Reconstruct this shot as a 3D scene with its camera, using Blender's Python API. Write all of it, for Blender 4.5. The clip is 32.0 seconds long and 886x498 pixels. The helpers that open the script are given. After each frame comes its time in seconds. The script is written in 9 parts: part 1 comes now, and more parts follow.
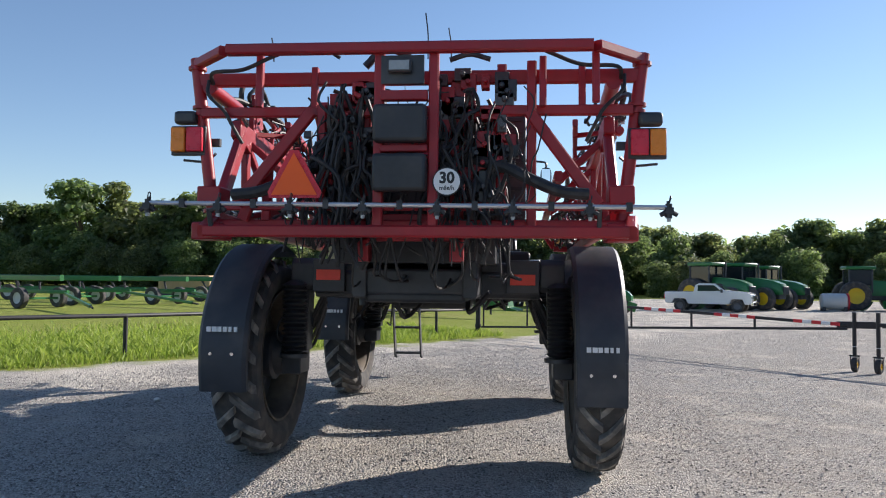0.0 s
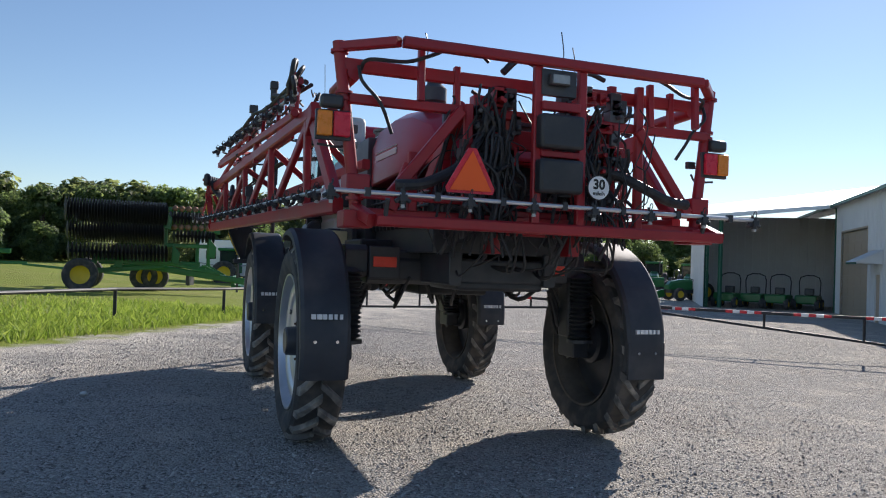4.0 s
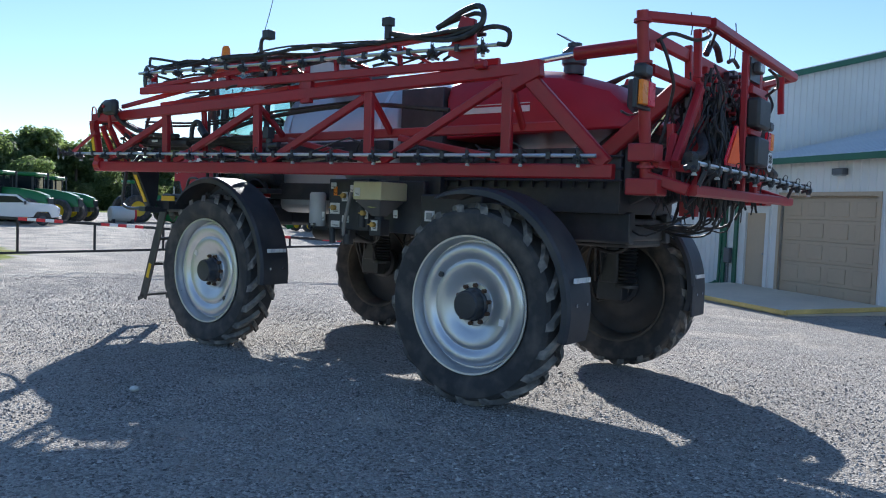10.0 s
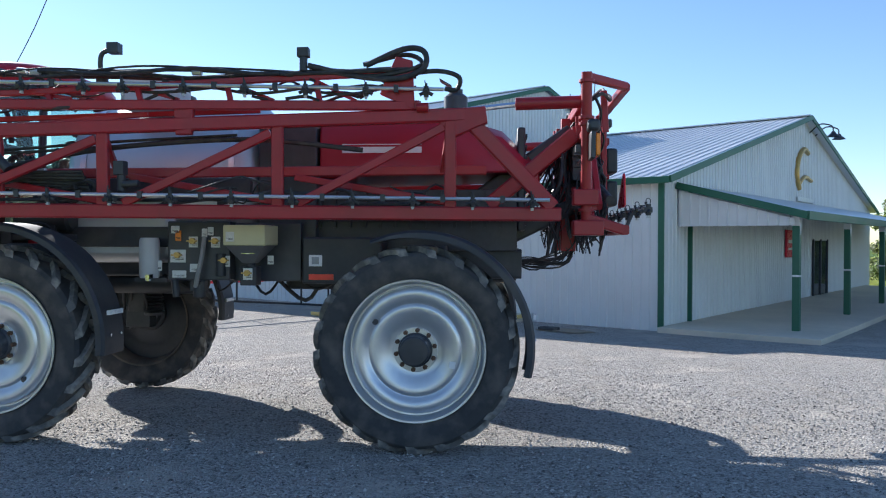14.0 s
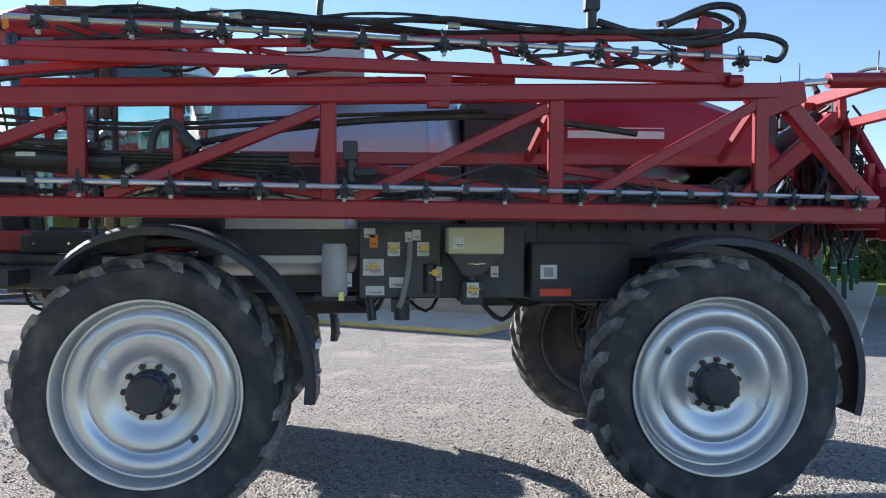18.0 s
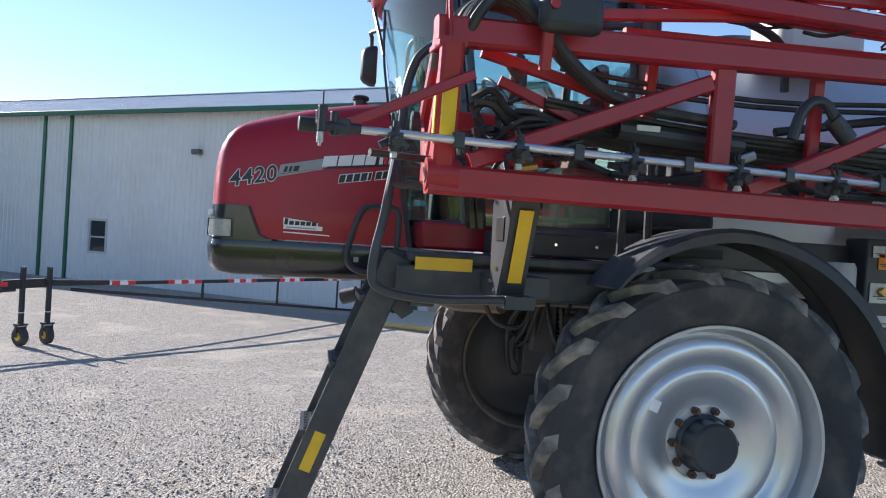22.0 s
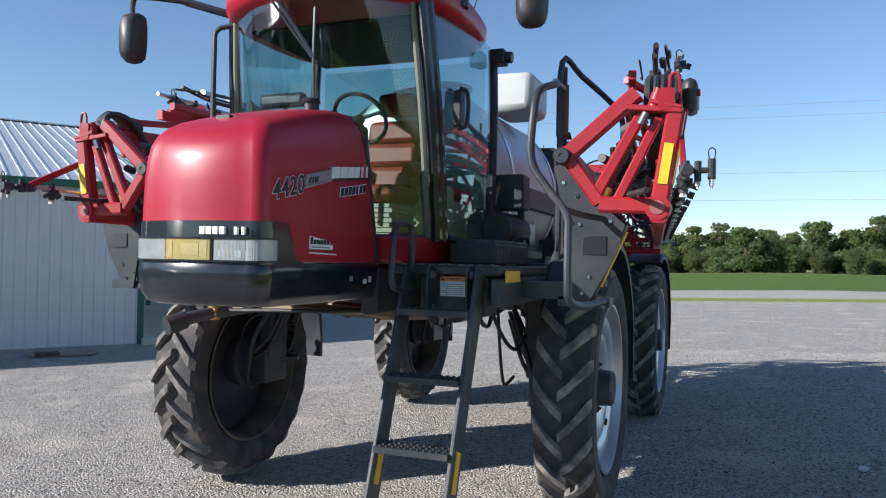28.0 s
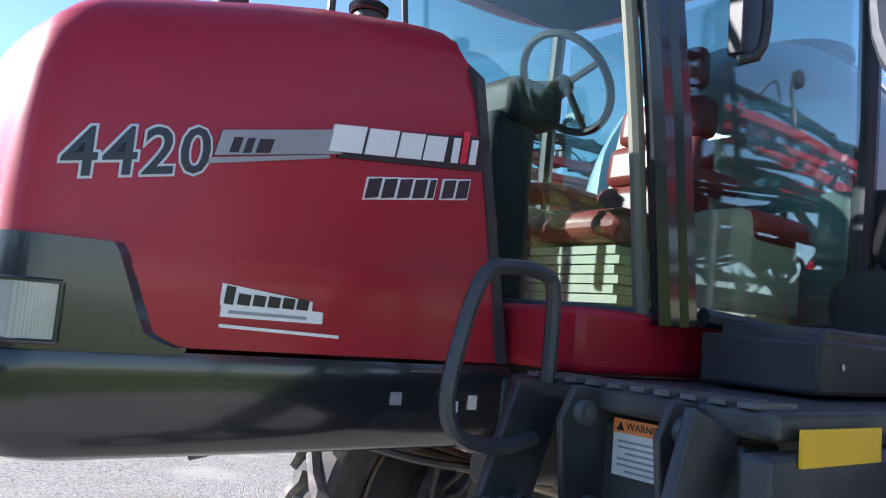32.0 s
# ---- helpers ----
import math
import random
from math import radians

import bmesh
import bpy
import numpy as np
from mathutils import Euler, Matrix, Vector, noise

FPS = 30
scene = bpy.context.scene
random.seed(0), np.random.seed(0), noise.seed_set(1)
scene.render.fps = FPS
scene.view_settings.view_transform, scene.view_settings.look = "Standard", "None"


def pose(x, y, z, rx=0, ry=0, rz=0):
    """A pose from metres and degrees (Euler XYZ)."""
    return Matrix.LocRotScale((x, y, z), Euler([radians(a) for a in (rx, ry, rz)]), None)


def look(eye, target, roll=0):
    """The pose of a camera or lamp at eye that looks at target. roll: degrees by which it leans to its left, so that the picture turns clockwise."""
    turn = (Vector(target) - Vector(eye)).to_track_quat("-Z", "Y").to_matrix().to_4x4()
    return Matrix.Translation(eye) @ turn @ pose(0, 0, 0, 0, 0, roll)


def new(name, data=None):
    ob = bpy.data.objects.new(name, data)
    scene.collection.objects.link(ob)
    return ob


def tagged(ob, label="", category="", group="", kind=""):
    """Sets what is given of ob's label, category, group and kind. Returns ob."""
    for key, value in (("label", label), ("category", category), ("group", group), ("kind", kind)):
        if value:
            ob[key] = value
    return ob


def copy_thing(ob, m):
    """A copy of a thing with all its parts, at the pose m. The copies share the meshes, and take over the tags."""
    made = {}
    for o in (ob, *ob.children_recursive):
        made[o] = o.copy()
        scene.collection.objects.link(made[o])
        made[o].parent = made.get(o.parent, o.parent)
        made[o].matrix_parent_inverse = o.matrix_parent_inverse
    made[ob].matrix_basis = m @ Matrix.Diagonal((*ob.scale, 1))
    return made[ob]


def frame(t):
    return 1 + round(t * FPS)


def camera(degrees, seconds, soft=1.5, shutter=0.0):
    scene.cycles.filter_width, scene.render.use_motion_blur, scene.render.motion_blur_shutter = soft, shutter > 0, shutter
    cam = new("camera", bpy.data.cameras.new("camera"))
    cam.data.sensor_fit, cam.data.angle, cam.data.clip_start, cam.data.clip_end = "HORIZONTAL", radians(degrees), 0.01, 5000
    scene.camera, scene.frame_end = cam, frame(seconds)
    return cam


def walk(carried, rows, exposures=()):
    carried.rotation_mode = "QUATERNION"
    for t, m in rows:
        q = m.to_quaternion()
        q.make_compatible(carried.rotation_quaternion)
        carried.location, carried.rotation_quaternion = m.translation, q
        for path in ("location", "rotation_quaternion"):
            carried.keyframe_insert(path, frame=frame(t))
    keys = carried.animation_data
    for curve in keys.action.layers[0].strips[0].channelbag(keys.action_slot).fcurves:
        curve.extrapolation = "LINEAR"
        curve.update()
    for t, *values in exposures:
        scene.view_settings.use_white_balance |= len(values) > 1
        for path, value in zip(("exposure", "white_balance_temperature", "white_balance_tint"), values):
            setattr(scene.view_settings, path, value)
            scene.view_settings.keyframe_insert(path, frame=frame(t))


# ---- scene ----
cam = camera(60.4, 32.0, soft=1.1)
PATH = [
    (0, (0.848, -7.033, 1.616), (0.656, -5.044, 1.698), 0.6),
    (0.5, (0.416, -7.08, 1.613), (0.325, -5.083, 1.684), 0.7),
    (1, (-0.054, -7.058, 1.636), (-0.044, -5.059, 1.698), 0.7),
    (1.5, (-0.513, -7.073, 1.641), (-0.408, -5.077, 1.703), 0.8),
    (2, (-0.937, -7.012, 1.629), (-0.734, -5.023, 1.695), 0.8),
    (2.5, (-1.385, -7.089, 1.65), (-1.079, -5.114, 1.716), 0.8),
    (3, (-1.813, -7.163, 1.652), (-1.393, -5.209, 1.715), 1.1),
    (3.5, (-2.209, -7.081, 1.66), (-1.668, -5.156, 1.711), 1.5),
    (4, (-2.691, -7.074, 1.656), (-2.029, -5.187, 1.695), 2.0),
    (4.5, (-3.125, -6.936, 1.637), (-2.348, -5.093, 1.661), 2.2),
    (6.5, (-4.906, -6.154, 1.717), (-3.777, -4.502, 1.715), 2.6),
    (7, (-5.31, -5.897, 1.706), (-4.124, -4.287, 1.702), 2.8),
    (7.5, (-5.714, -5.659, 1.737), (-4.472, -4.092, 1.721), 2.7),
    (8, (-6.108, -5.392, 1.75), (-4.799, -3.881, 1.721), 2.3),
    (8.5, (-6.389, -5.039, 1.744), (-5.006, -3.596, 1.692), 1.9),
    (9, (-6.701, -4.685, 1.744), (-5.242, -3.319, 1.67), 1.7),
    (9.5, (-6.936, -4.325, 1.728), (-5.41, -3.036, 1.635), 1.9),
    (10, (-7.107, -3.869, 1.742), (-5.522, -2.654, 1.635), 2.2),
    (10.5, (-7.357, -3.443, 1.744), (-5.724, -2.294, 1.632), 2.6),
    (11, (-7.484, -3.0, 1.741), (-5.801, -1.924, 1.629), 2.7),
    (11.5, (-7.63, -2.576, 1.732), (-5.895, -1.586, 1.638), 2.8),
    (12, (-7.845, -2.193, 1.793), (-6.046, -1.322, 1.71), 2.6),
    (12.5, (-8.016, -1.83, 1.807), (-6.153, -1.105, 1.744), 2.2),
    (13, (-8.241, -1.429, 1.826), (-6.314, -0.894, 1.782), 1.6),
    (13.5, (-8.262, -1.086, 1.809), (-6.29, -0.754, 1.781), 0.8),
    (14, (-8.162, -0.712, 1.837), (-6.167, -0.568, 1.819), 0.2),
    (14.5, (-8.082, -0.314, 1.841), (-6.082, -0.328, 1.826), -0.2),
    (16.5, (-7.201, 0.975, 1.915), (-5.224, 0.676, 1.86), 0.3),
    (17, (-7.039, 1.335, 1.824), (-5.054, 1.087, 1.813), 0.5),
    (17.5, (-6.874, 1.879, 1.919), (-4.888, 1.649, 1.883), 0.4),
    (18, (-6.709, 2.297, 1.911), (-4.715, 2.141, 1.883), 0.1),
    (18.5, (-6.606, 2.77, 1.883), (-4.607, 2.703, 1.861), -0.0),
    (19, (-6.418, 3.217, 1.886), (-4.419, 3.23, 1.847), -0.3),
    (19.5, (-6.267, 3.641, 1.917), (-4.269, 3.724, 1.863), -0.1),
    (20, (-6.093, 4.073, 1.879), (-4.096, 4.175, 1.837), 0.5),
    (20.5, (-5.863, 4.47, 1.877), (-3.865, 4.555, 1.84), 1.2),
    (21, (-5.668, 4.963, 1.876), (-3.669, 4.95, 1.836), 1.9),
    (21.5, (-5.412, 5.401, 1.876), (-3.418, 5.25, 1.825), 2.7),
    (22, (-5.198, 5.852, 1.853), (-3.227, 5.515, 1.832), 3.5),
    (22.5, (-5.003, 6.279, 1.854), (-3.076, 5.744, 1.849), 4.2),
    (23, (-4.74, 6.698, 1.866), (-2.882, 5.956, 1.876), 4.8),
    (23.5, (-4.502, 7.125, 1.767), (-2.747, 6.17, 1.85), 4.7),
    (24, (-4.132, 7.48, 1.863), (-2.512, 6.308, 1.911), 5.1),
    (24.5, (-3.884, 7.838, 1.886), (-2.393, 6.506, 1.929), 4.6),
    (26.5, (-2.955, 9.321, 1.839), (-2.009, 7.56, 1.896), 3.1),
    (27, (-2.784, 9.515, 1.836), (-1.936, 7.705, 1.899), 2.1),
    (27.5, (-2.624, 9.669, 1.835), (-1.859, 7.822, 1.89), 1.3),
    (28, (-2.567, 9.512, 1.832), (-1.841, 7.648, 1.857), 1.1),
    (28.5, (-2.439, 9.131, 1.794), (-1.73, 7.261, 1.825), 1.2),
    (29, (-2.295, 8.75, 1.751), (-1.51, 6.912, 1.805), 1.5),
    (29.5, (-2.181, 8.336, 1.759), (-1.239, 6.575, 1.852), 1.8),
    (30, (-2.078, 7.918, 1.843), (-0.935, 6.282, 1.976), 2.4),
    (30.5, (-1.995, 7.573, 1.873), (-0.645, 6.11, 2.06), 3.3),
    (31, (-1.986, 7.231, 1.885), (-0.484, 5.929, 2.098), 4.3),
    (31.5, (-1.984, 6.901, 1.873), (-0.404, 5.699, 2.116), 4.6),
    (32, (-1.997, 6.628, 1.894), (-0.405, 5.434, 2.087), 4.9),
]
walk(cam, [(t, look(eye, target, roll)) for t, eye, target, roll in PATH], [(0, 0.5, 6250, 14), (3, 0.32, 6250, 14), (7, 0.28, 6050, 12), (9, 0.52, 5800, 11), (11, 0.64, 5650, 11), (14, 0.80, 5720, 11), (17, 0.95, 5950, 12), (20, 0.85, 5980, 15), (23, 0.88, 6080, 15), (26, 0.56, 5900, 11), (28, 0.46, 5850, 11), (30, 0.65, 5850, 11), (31, 0.94, 5900, 13), (32, 1.36, 5750, 15)])

# ---- world ----
# The low afternoon sun stands ahead of the machine and to its right.
SUN_AZ, SUN_EL = 48.5, 26.0
world = bpy.data.worlds.new("world")
scene.world = world
world.use_nodes = True
sky = world.node_tree.nodes.new("ShaderNodeTexSky")
sky.sky_type = "NISHITA"
sky.sun_disc = False
sky.sun_elevation, sky.sun_rotation = radians(SUN_EL), radians(SUN_AZ)
sky.dust_density = 0.05
sky.ozone_density = 2.5
background = world.node_tree.nodes["Background"]
background.inputs["Strength"].default_value = 0.10
world.node_tree.links.new(sky.outputs[0], background.inputs["Color"])
sun_data = bpy.data.lights.new("sun", "SUN")
sun_data.energy, sun_data.angle, sun_data.color = 5.6, radians(0.55), (1.0, 0.92, 0.80)
sun = new("sun", sun_data)
sun_to = Vector((math.sin(radians(SUN_AZ)) * math.cos(radians(SUN_EL)), math.cos(radians(SUN_AZ)) * math.cos(radians(SUN_EL)), math.sin(radians(SUN_EL))))
sun.matrix_world = look(sun_to * 60, (0, 0, 0))


# ---- materials ----
def material(name, colour, rough=0.5, metal=0.0, vary=0.15, scale=8.0, bump=0.0, bump_scale=60.0, coat=0.0, dirt=None, dirt_amount=0.0, per_object=0.0):
    """A surface with colour variation at two scales, uneven gloss, fine relief and dust."""
    m = bpy.data.materials.new(name)
    m.use_nodes = True
    nodes, links = m.node_tree.nodes, m.node_tree.links
    shader = nodes["Principled BSDF"]
    shader.inputs["Metallic"].default_value = metal
    shader.inputs["Coat Weight"].default_value = coat
    shader.inputs["Coat Roughness"].default_value = 0.08
    where = nodes.new("ShaderNodeTexCoord").outputs["Object"]
    big = nodes.new("ShaderNodeTexNoise")
    big.inputs["Scale"].default_value, big.inputs["Detail"].default_value = scale * 0.25, 5
    small = nodes.new("ShaderNodeTexNoise")
    small.inputs["Scale"].default_value, small.inputs["Detail"].default_value = scale * 3, 4
    links.new(where, big.inputs["Vector"]), links.new(where, small.inputs["Vector"])
    mix = nodes.new("ShaderNodeMath")
    mix.operation = "MULTIPLY_ADD"
    links.new(small.outputs[0], mix.inputs[0])
    mix.inputs[1].default_value = 0.4
    links.new(big.outputs[0], mix.inputs[2])
    ramp = nodes.new("ShaderNodeValToRGB")
    c = Vector(colour)
    ramp.color_ramp.elements[0].position, ramp.color_ramp.elements[1].position = 0.45, 0.95
    ramp.color_ramp.elements[0].color = (*(c * (1 - vary)), 1)
    ramp.color_ramp.elements[1].color = (*[min(1, v) for v in c * (1 + vary)], 1)
    links.new(mix.outputs[0], ramp.inputs[0])
    out = ramp.outputs[0]
    if per_object:
        info = nodes.new("ShaderNodeObjectInfo")
        hsv = nodes.new("ShaderNodeHueSaturation")
        span = nodes.new("ShaderNodeMapRange")
        span.inputs["To Min"].default_value, span.inputs["To Max"].default_value = 1 - per_object, 1 + per_object
        links.new(info.outputs["Random"], span.inputs[0])
        links.new(span.outputs[0], hsv.inputs["Value"]), links.new(out, hsv.inputs["Color"])
        out = hsv.outputs[0]
    if dirt:
        spots = nodes.new("ShaderNodeTexNoise")
        spots.inputs["Scale"].default_value, spots.inputs["Detail"].default_value = scale * 0.6, 8
        links.new(where, spots.inputs["Vector"])
        cut = nodes.new("ShaderNodeMapRange")
        cut.inputs["From Min"].default_value, cut.inputs["From Max"].default_value = 0.45, 0.75
        cut.inputs["To Max"].default_value = dirt_amount
        links.new(spots.outputs[0], cut.inputs[0])
        blend = nodes.new("ShaderNodeMixRGB")
        links.new(cut.outputs[0], blend.inputs[0]), links.new(out, blend.inputs[1])
        blend.inputs[2].default_value = (*dirt, 1)
        out = blend.outputs[0]
    links.new(out, shader.inputs["Base Color"])
    gloss = nodes.new("ShaderNodeMapRange")
    gloss.inputs["To Min"].default_value, gloss.inputs["To Max"].default_value = max(0.02, rough * 0.75), min(1, rough * 1.3)
    links.new(mix.outputs[0], gloss.inputs[0]), links.new(gloss.outputs[0], shader.inputs["Roughness"])
    if bump:
        grain = nodes.new("ShaderNodeTexNoise")
        grain.inputs["Scale"].default_value, grain.inputs["Detail"].default_value = bump_scale, 6
        links.new(where, grain.inputs["Vector"])
        relief = nodes.new("ShaderNodeBump")
        relief.inputs["Strength"].default_value, relief.inputs["Distance"].default_value = bump, 0.01
        links.new(grain.outputs[0], relief.inputs["Height"]), links.new(relief.outputs[0], shader.inputs["Normal"])
    return m


DUST = (0.36, 0.31, 0.25)
RED = material("red_paint", (0.36, 0.009, 0.026), 0.36, 0, 0.10, 3, coat=0.30, dirt=(0.30, 0.12, 0.10), dirt_amount=0.10)
RED.node_tree.nodes["Principled BSDF"].inputs["Coat Roughness"].default_value = 0.18
RED.node_tree.nodes["Principled BSDF"].inputs["Specular IOR Level"].default_value = 0.3
FRAME_RED = material("red_frame_paint", (0.33, 0.012, 0.020), 0.36, 0, 0.18, 6, dirt=(0.20, 0.07, 0.05), dirt_amount=0.15, bump=0.06)
BLACK = material("black_paint", (0.036, 0.039, 0.047), 0.36, 0, 0.3, 6, dirt=DUST, dirt_amount=0.10, bump=0.05)
GLOSS_BLACK = material("glossy_black_plastic", (0.013, 0.015, 0.020), 0.20, 0, 0.15, 4, coat=0.5, dirt=DUST, dirt_amount=0.04)
PLASTIC = material("black_plastic", (0.030, 0.032, 0.037), 0.42, 0, 0.25, 8, dirt=DUST, dirt_amount=0.06, bump=0.08, bump_scale=180)
STEP_BLACK = material("worn_step_paint", (0.038, 0.041, 0.048), 0.42, 0, 0.3, 9, dirt=DUST, dirt_amount=0.16, bump=0.06)
FENDER = material("fender_plastic", (0.030, 0.034, 0.044), 0.45, 0, 0.25, 5, dirt=DUST, dirt_amount=0.14, bump=0.06, bump_scale=150)
GREY = material("grey_paint", (0.10, 0.105, 0.115), 0.4, 0.1, 0.15, 6, dirt=DUST, dirt_amount=0.12)
RUBBER = material("tyre_rubber", (0.050, 0.049, 0.050), 0.8, 0, 0.3, 9, bump=0.15, bump_scale=90, dirt=(0.24, 0.20, 0.16), dirt_amount=0.45)
LUG = material("worn_tread_rubber", (0.12, 0.115, 0.11), 0.85, 0, 0.3, 12, bump=0.2, bump_scale=90, dirt=(0.46, 0.41, 0.35), dirt_amount=0.9)
HOSE = material("hose_rubber", (0.022, 0.022, 0.025), 0.5, 0, 0.3, 20, dirt=DUST, dirt_amount=0.12)
SILVER = material("silver_wheel_paint", (0.62, 0.63, 0.65), 0.27, 0.65, 0.07, 5, dirt=(0.40, 0.36, 0.31), dirt_amount=0.22)
BARREL = material("dusty_inner_rim", (0.11, 0.095, 0.08), 0.7, 0.2, 0.4, 8, dirt=(0.24, 0.19, 0.14), dirt_amount=0.6)
STEEL = material("stainless_steel", (0.60, 0.61, 0.62), 0.42, 0.75, 0.06, 4, dirt=(0.4, 0.38, 0.35), dirt_amount=0.12, bump=0.03, bump_scale=20)
PIPE = material("stainless_pipe", (0.66, 0.67, 0.68), 0.28, 0.9, 0.08, 10)
WHITE_POLY = material("white_poly", (0.52, 0.53, 0.52), 0.45, 0, 0.06, 4, dirt=(0.5, 0.46, 0.38), dirt_amount=0.15)
CREAM = material("cream_plastic", (0.62, 0.58, 0.34), 0.5, 0, 0.08, 5, dirt=(0.4, 0.36, 0.22), dirt_amount=0.2)
YELLOW = material("yellow_reflective", (0.74, 0.46, 0.015), 0.4, 0, 0.08, 30)
AMBER = material("amber_lens", (0.85, 0.25, 0.02), 0.25, 0, 0.1, 60, bump=0.2, bump_scale=200)
TAIL_RED = material("red_lens", (0.70, 0.02, 0.05), 0.25, 0, 0.1, 60, bump=0.2, bump_scale=200)
REFLECT_RED = material("red_reflector", (0.85, 0.06, 0.03), 0.3, 0, 0.06, 80)
SMV_ORANGE = material("fluorescent_orange", (1.0, 0.13, 0.015), 0.5, 0, 0.04, 10)
WHITE = material("white_vinyl", (0.80, 0.80, 0.80), 0.45, 0, 0.05, 20)
WHITE_TAG = material("white_tag", (0.72, 0.71, 0.66), 0.5, 0, 0.1, 30, dirt=(0.45, 0.40, 0.3), dirt_amount=0.3)
DECAL_GREY = material("grey_decal", (0.30, 0.31, 0.33), 0.35, 0.2, 0.1, 40)
DECAL_INK = material("blue_grey_decal", (0.020, 0.024, 0.034), 0.3, 0.1, 0.1, 40)
DECAL_PALE = material("pale_decal_edge", (0.55, 0.57, 0.60), 0.35, 0.2, 0.05, 40)
DECAL_BLACK = material("black_decal", (0.012, 0.012, 0.014), 0.35, 0, 0.1, 40)
BRASS = material("brass_fitting", (0.55, 0.36, 0.12), 0.35, 0.8, 0.15, 30)
CHROME = material("chrome", (0.75, 0.76, 0.78), 0.12, 1.0, 0.05, 20)

# ---- mesh tools ----
class Shape:
    """Points and faces of one mesh, put together from simple solids."""

    def __init__(self):
        self.v, self.f, self.marks = [], [], []

    def add(self, points, faces):
        n = len(self.v)
        self.marks.append((n, len(self.f)))
        self.v += [tuple(p) for p in points]
        self.f += [tuple(i + n for i in f) for f in faces]
        return self

    def hexa(self, p):
        return self.add(p, [(0, 3, 2, 1), (4, 5, 6, 7), (0, 1, 5, 4), (1, 2, 6, 5), (2, 3, 7, 6), (3, 0, 4, 7)])

    def box(self, a, b):
        (x0, y0, z0), (x1, y1, z1) = [min(p, q) for p, q in zip(a, b)], [max(p, q) for p, q in zip(a, b)]
        return self.hexa([(x0, y0, z0), (x1, y0, z0), (x1, y1, z0), (x0, y1, z0), (x0, y0, z1), (x1, y0, z1), (x1, y1, z1), (x0, y1, z1)])

    def beam(self, a, b, w, h, up=(0, 0, 1)):
        """A bar from a to b, w wide and h high, with softened long edges."""
        a, b = Vector(a), Vector(b)
        d = (b - a).normalized()
        side = d.cross(Vector(up))
        if side.length < 1e-4:
            side = d.cross(Vector((0, 1, 0)))
        side.normalize()
        top = side.cross(d).normalized()
        c = min(w, h) * 0.16
        ring = [(-w / 2, -h / 2 + c), (-w / 2 + c, -h / 2), (w / 2 - c, -h / 2), (w / 2, -h / 2 + c), (w / 2, h / 2 - c), (w / 2 - c, h / 2), (-w / 2 + c, h / 2), (-w / 2, h / 2 - c)]
        pts = [p + side * x + top * y for p in (a, b) for x, y in ring]
        return self.add(pts, [(i, (i + 1) % 8, 8 + (i + 1) % 8, 8 + i) for i in range(8)] + [tuple(range(7, -1, -1)), tuple(range(8, 16))])

    def rod(self, a, b, r, n=10, r2=None):
        a, b = Vector(a), Vector(b)
        q = (b - a).to_track_quat("Z", "Y")
        r2 = r if r2 is None else r2
        pts = [p + q @ Vector((k * math.cos(t), k * math.sin(t), 0)) for p, k in ((a, r), (b, r2)) for t in [2 * math.pi * i / n for i in range(n)]]
        return self.add(pts, [(i, (i + 1) % n, n + (i + 1) % n, n + i) for i in range(n)] + [tuple(range(n - 1, -1, -1)), tuple(range(n, 2 * n))])

    def tube(self, pts, r, n=8, smooth=4):
        """A bent tube or hose through the points."""
        p = [Vector(x) for x in pts]
        if smooth and len(p) > 2:
            q = [p[0] * 2 - p[1]] + p + [p[-1] * 2 - p[-2]]
            out = []
            for i in range(1, len(q) - 2):
                for k in range(smooth):
                    t = k / smooth
                    out.append(0.5 * (2 * q[i] + (q[i + 1] - q[i - 1]) * t + (2 * q[i - 1] - 5 * q[i] + 4 * q[i + 1] - q[i + 2]) * t * t + (3 * q[i] - q[i - 1] - 3 * q[i + 1] + q[i + 2]) * t ** 3))
            p = out + [p[-1]]
        d = (p[1] - p[0]).normalized()
        side = d.cross(Vector((0.31, 0.17, 0.93))).normalized()
        rings = []
        for i, x in enumerate(p):
            d = (p[min(i + 1, len(p) - 1)] - p[max(i - 1, 0)]).normalized()
            side = (side - d * side.dot(d)).normalized()
            up = d.cross(side)
            rings += [x + (side * math.cos(t) + up * math.sin(t)) * r for t in [2 * math.pi * k / n for k in range(n)]]
        m = len(p)
        faces = [(j * n + i, j * n + (i + 1) % n, (j + 1) * n + (i + 1) % n, (j + 1) * n + i) for j in range(m - 1) for i in range(n)]
        return self.add(rings, faces + [tuple(range(n - 1, -1, -1)), tuple(range((m - 1) * n, m * n))])

    def lathe(self, profile, origin, axis, n=48, a0=0.0, a1=360.0, zero=None):
        """Turns (along, radius) pairs round an axis; below 360 degrees the arc stays open."""
        o, ax = Vector(origin), Vector(axis).normalized()
        x = Vector(zero).normalized() if zero else ax.orthogonal().normalized()
        y = ax.cross(x)
        full = abs(a1 - a0) >= 359.9
        m = n if full else n + 1
        k = len(profile)
        pts = []
        for i in range(m):
            t = radians(a0 + (a1 - a0) * i / n)
            pts += [o + ax * s + (x * math.cos(t) + y * math.sin(t)) * r for s, r in profile]
        faces = []
        for i in range(n):
            j = (i + 1) % m
            faces += [(i * k + c, i * k + c + 1, j * k + c + 1, j * k + c) for c in range(k - 1)]
        return self.add(pts, faces)

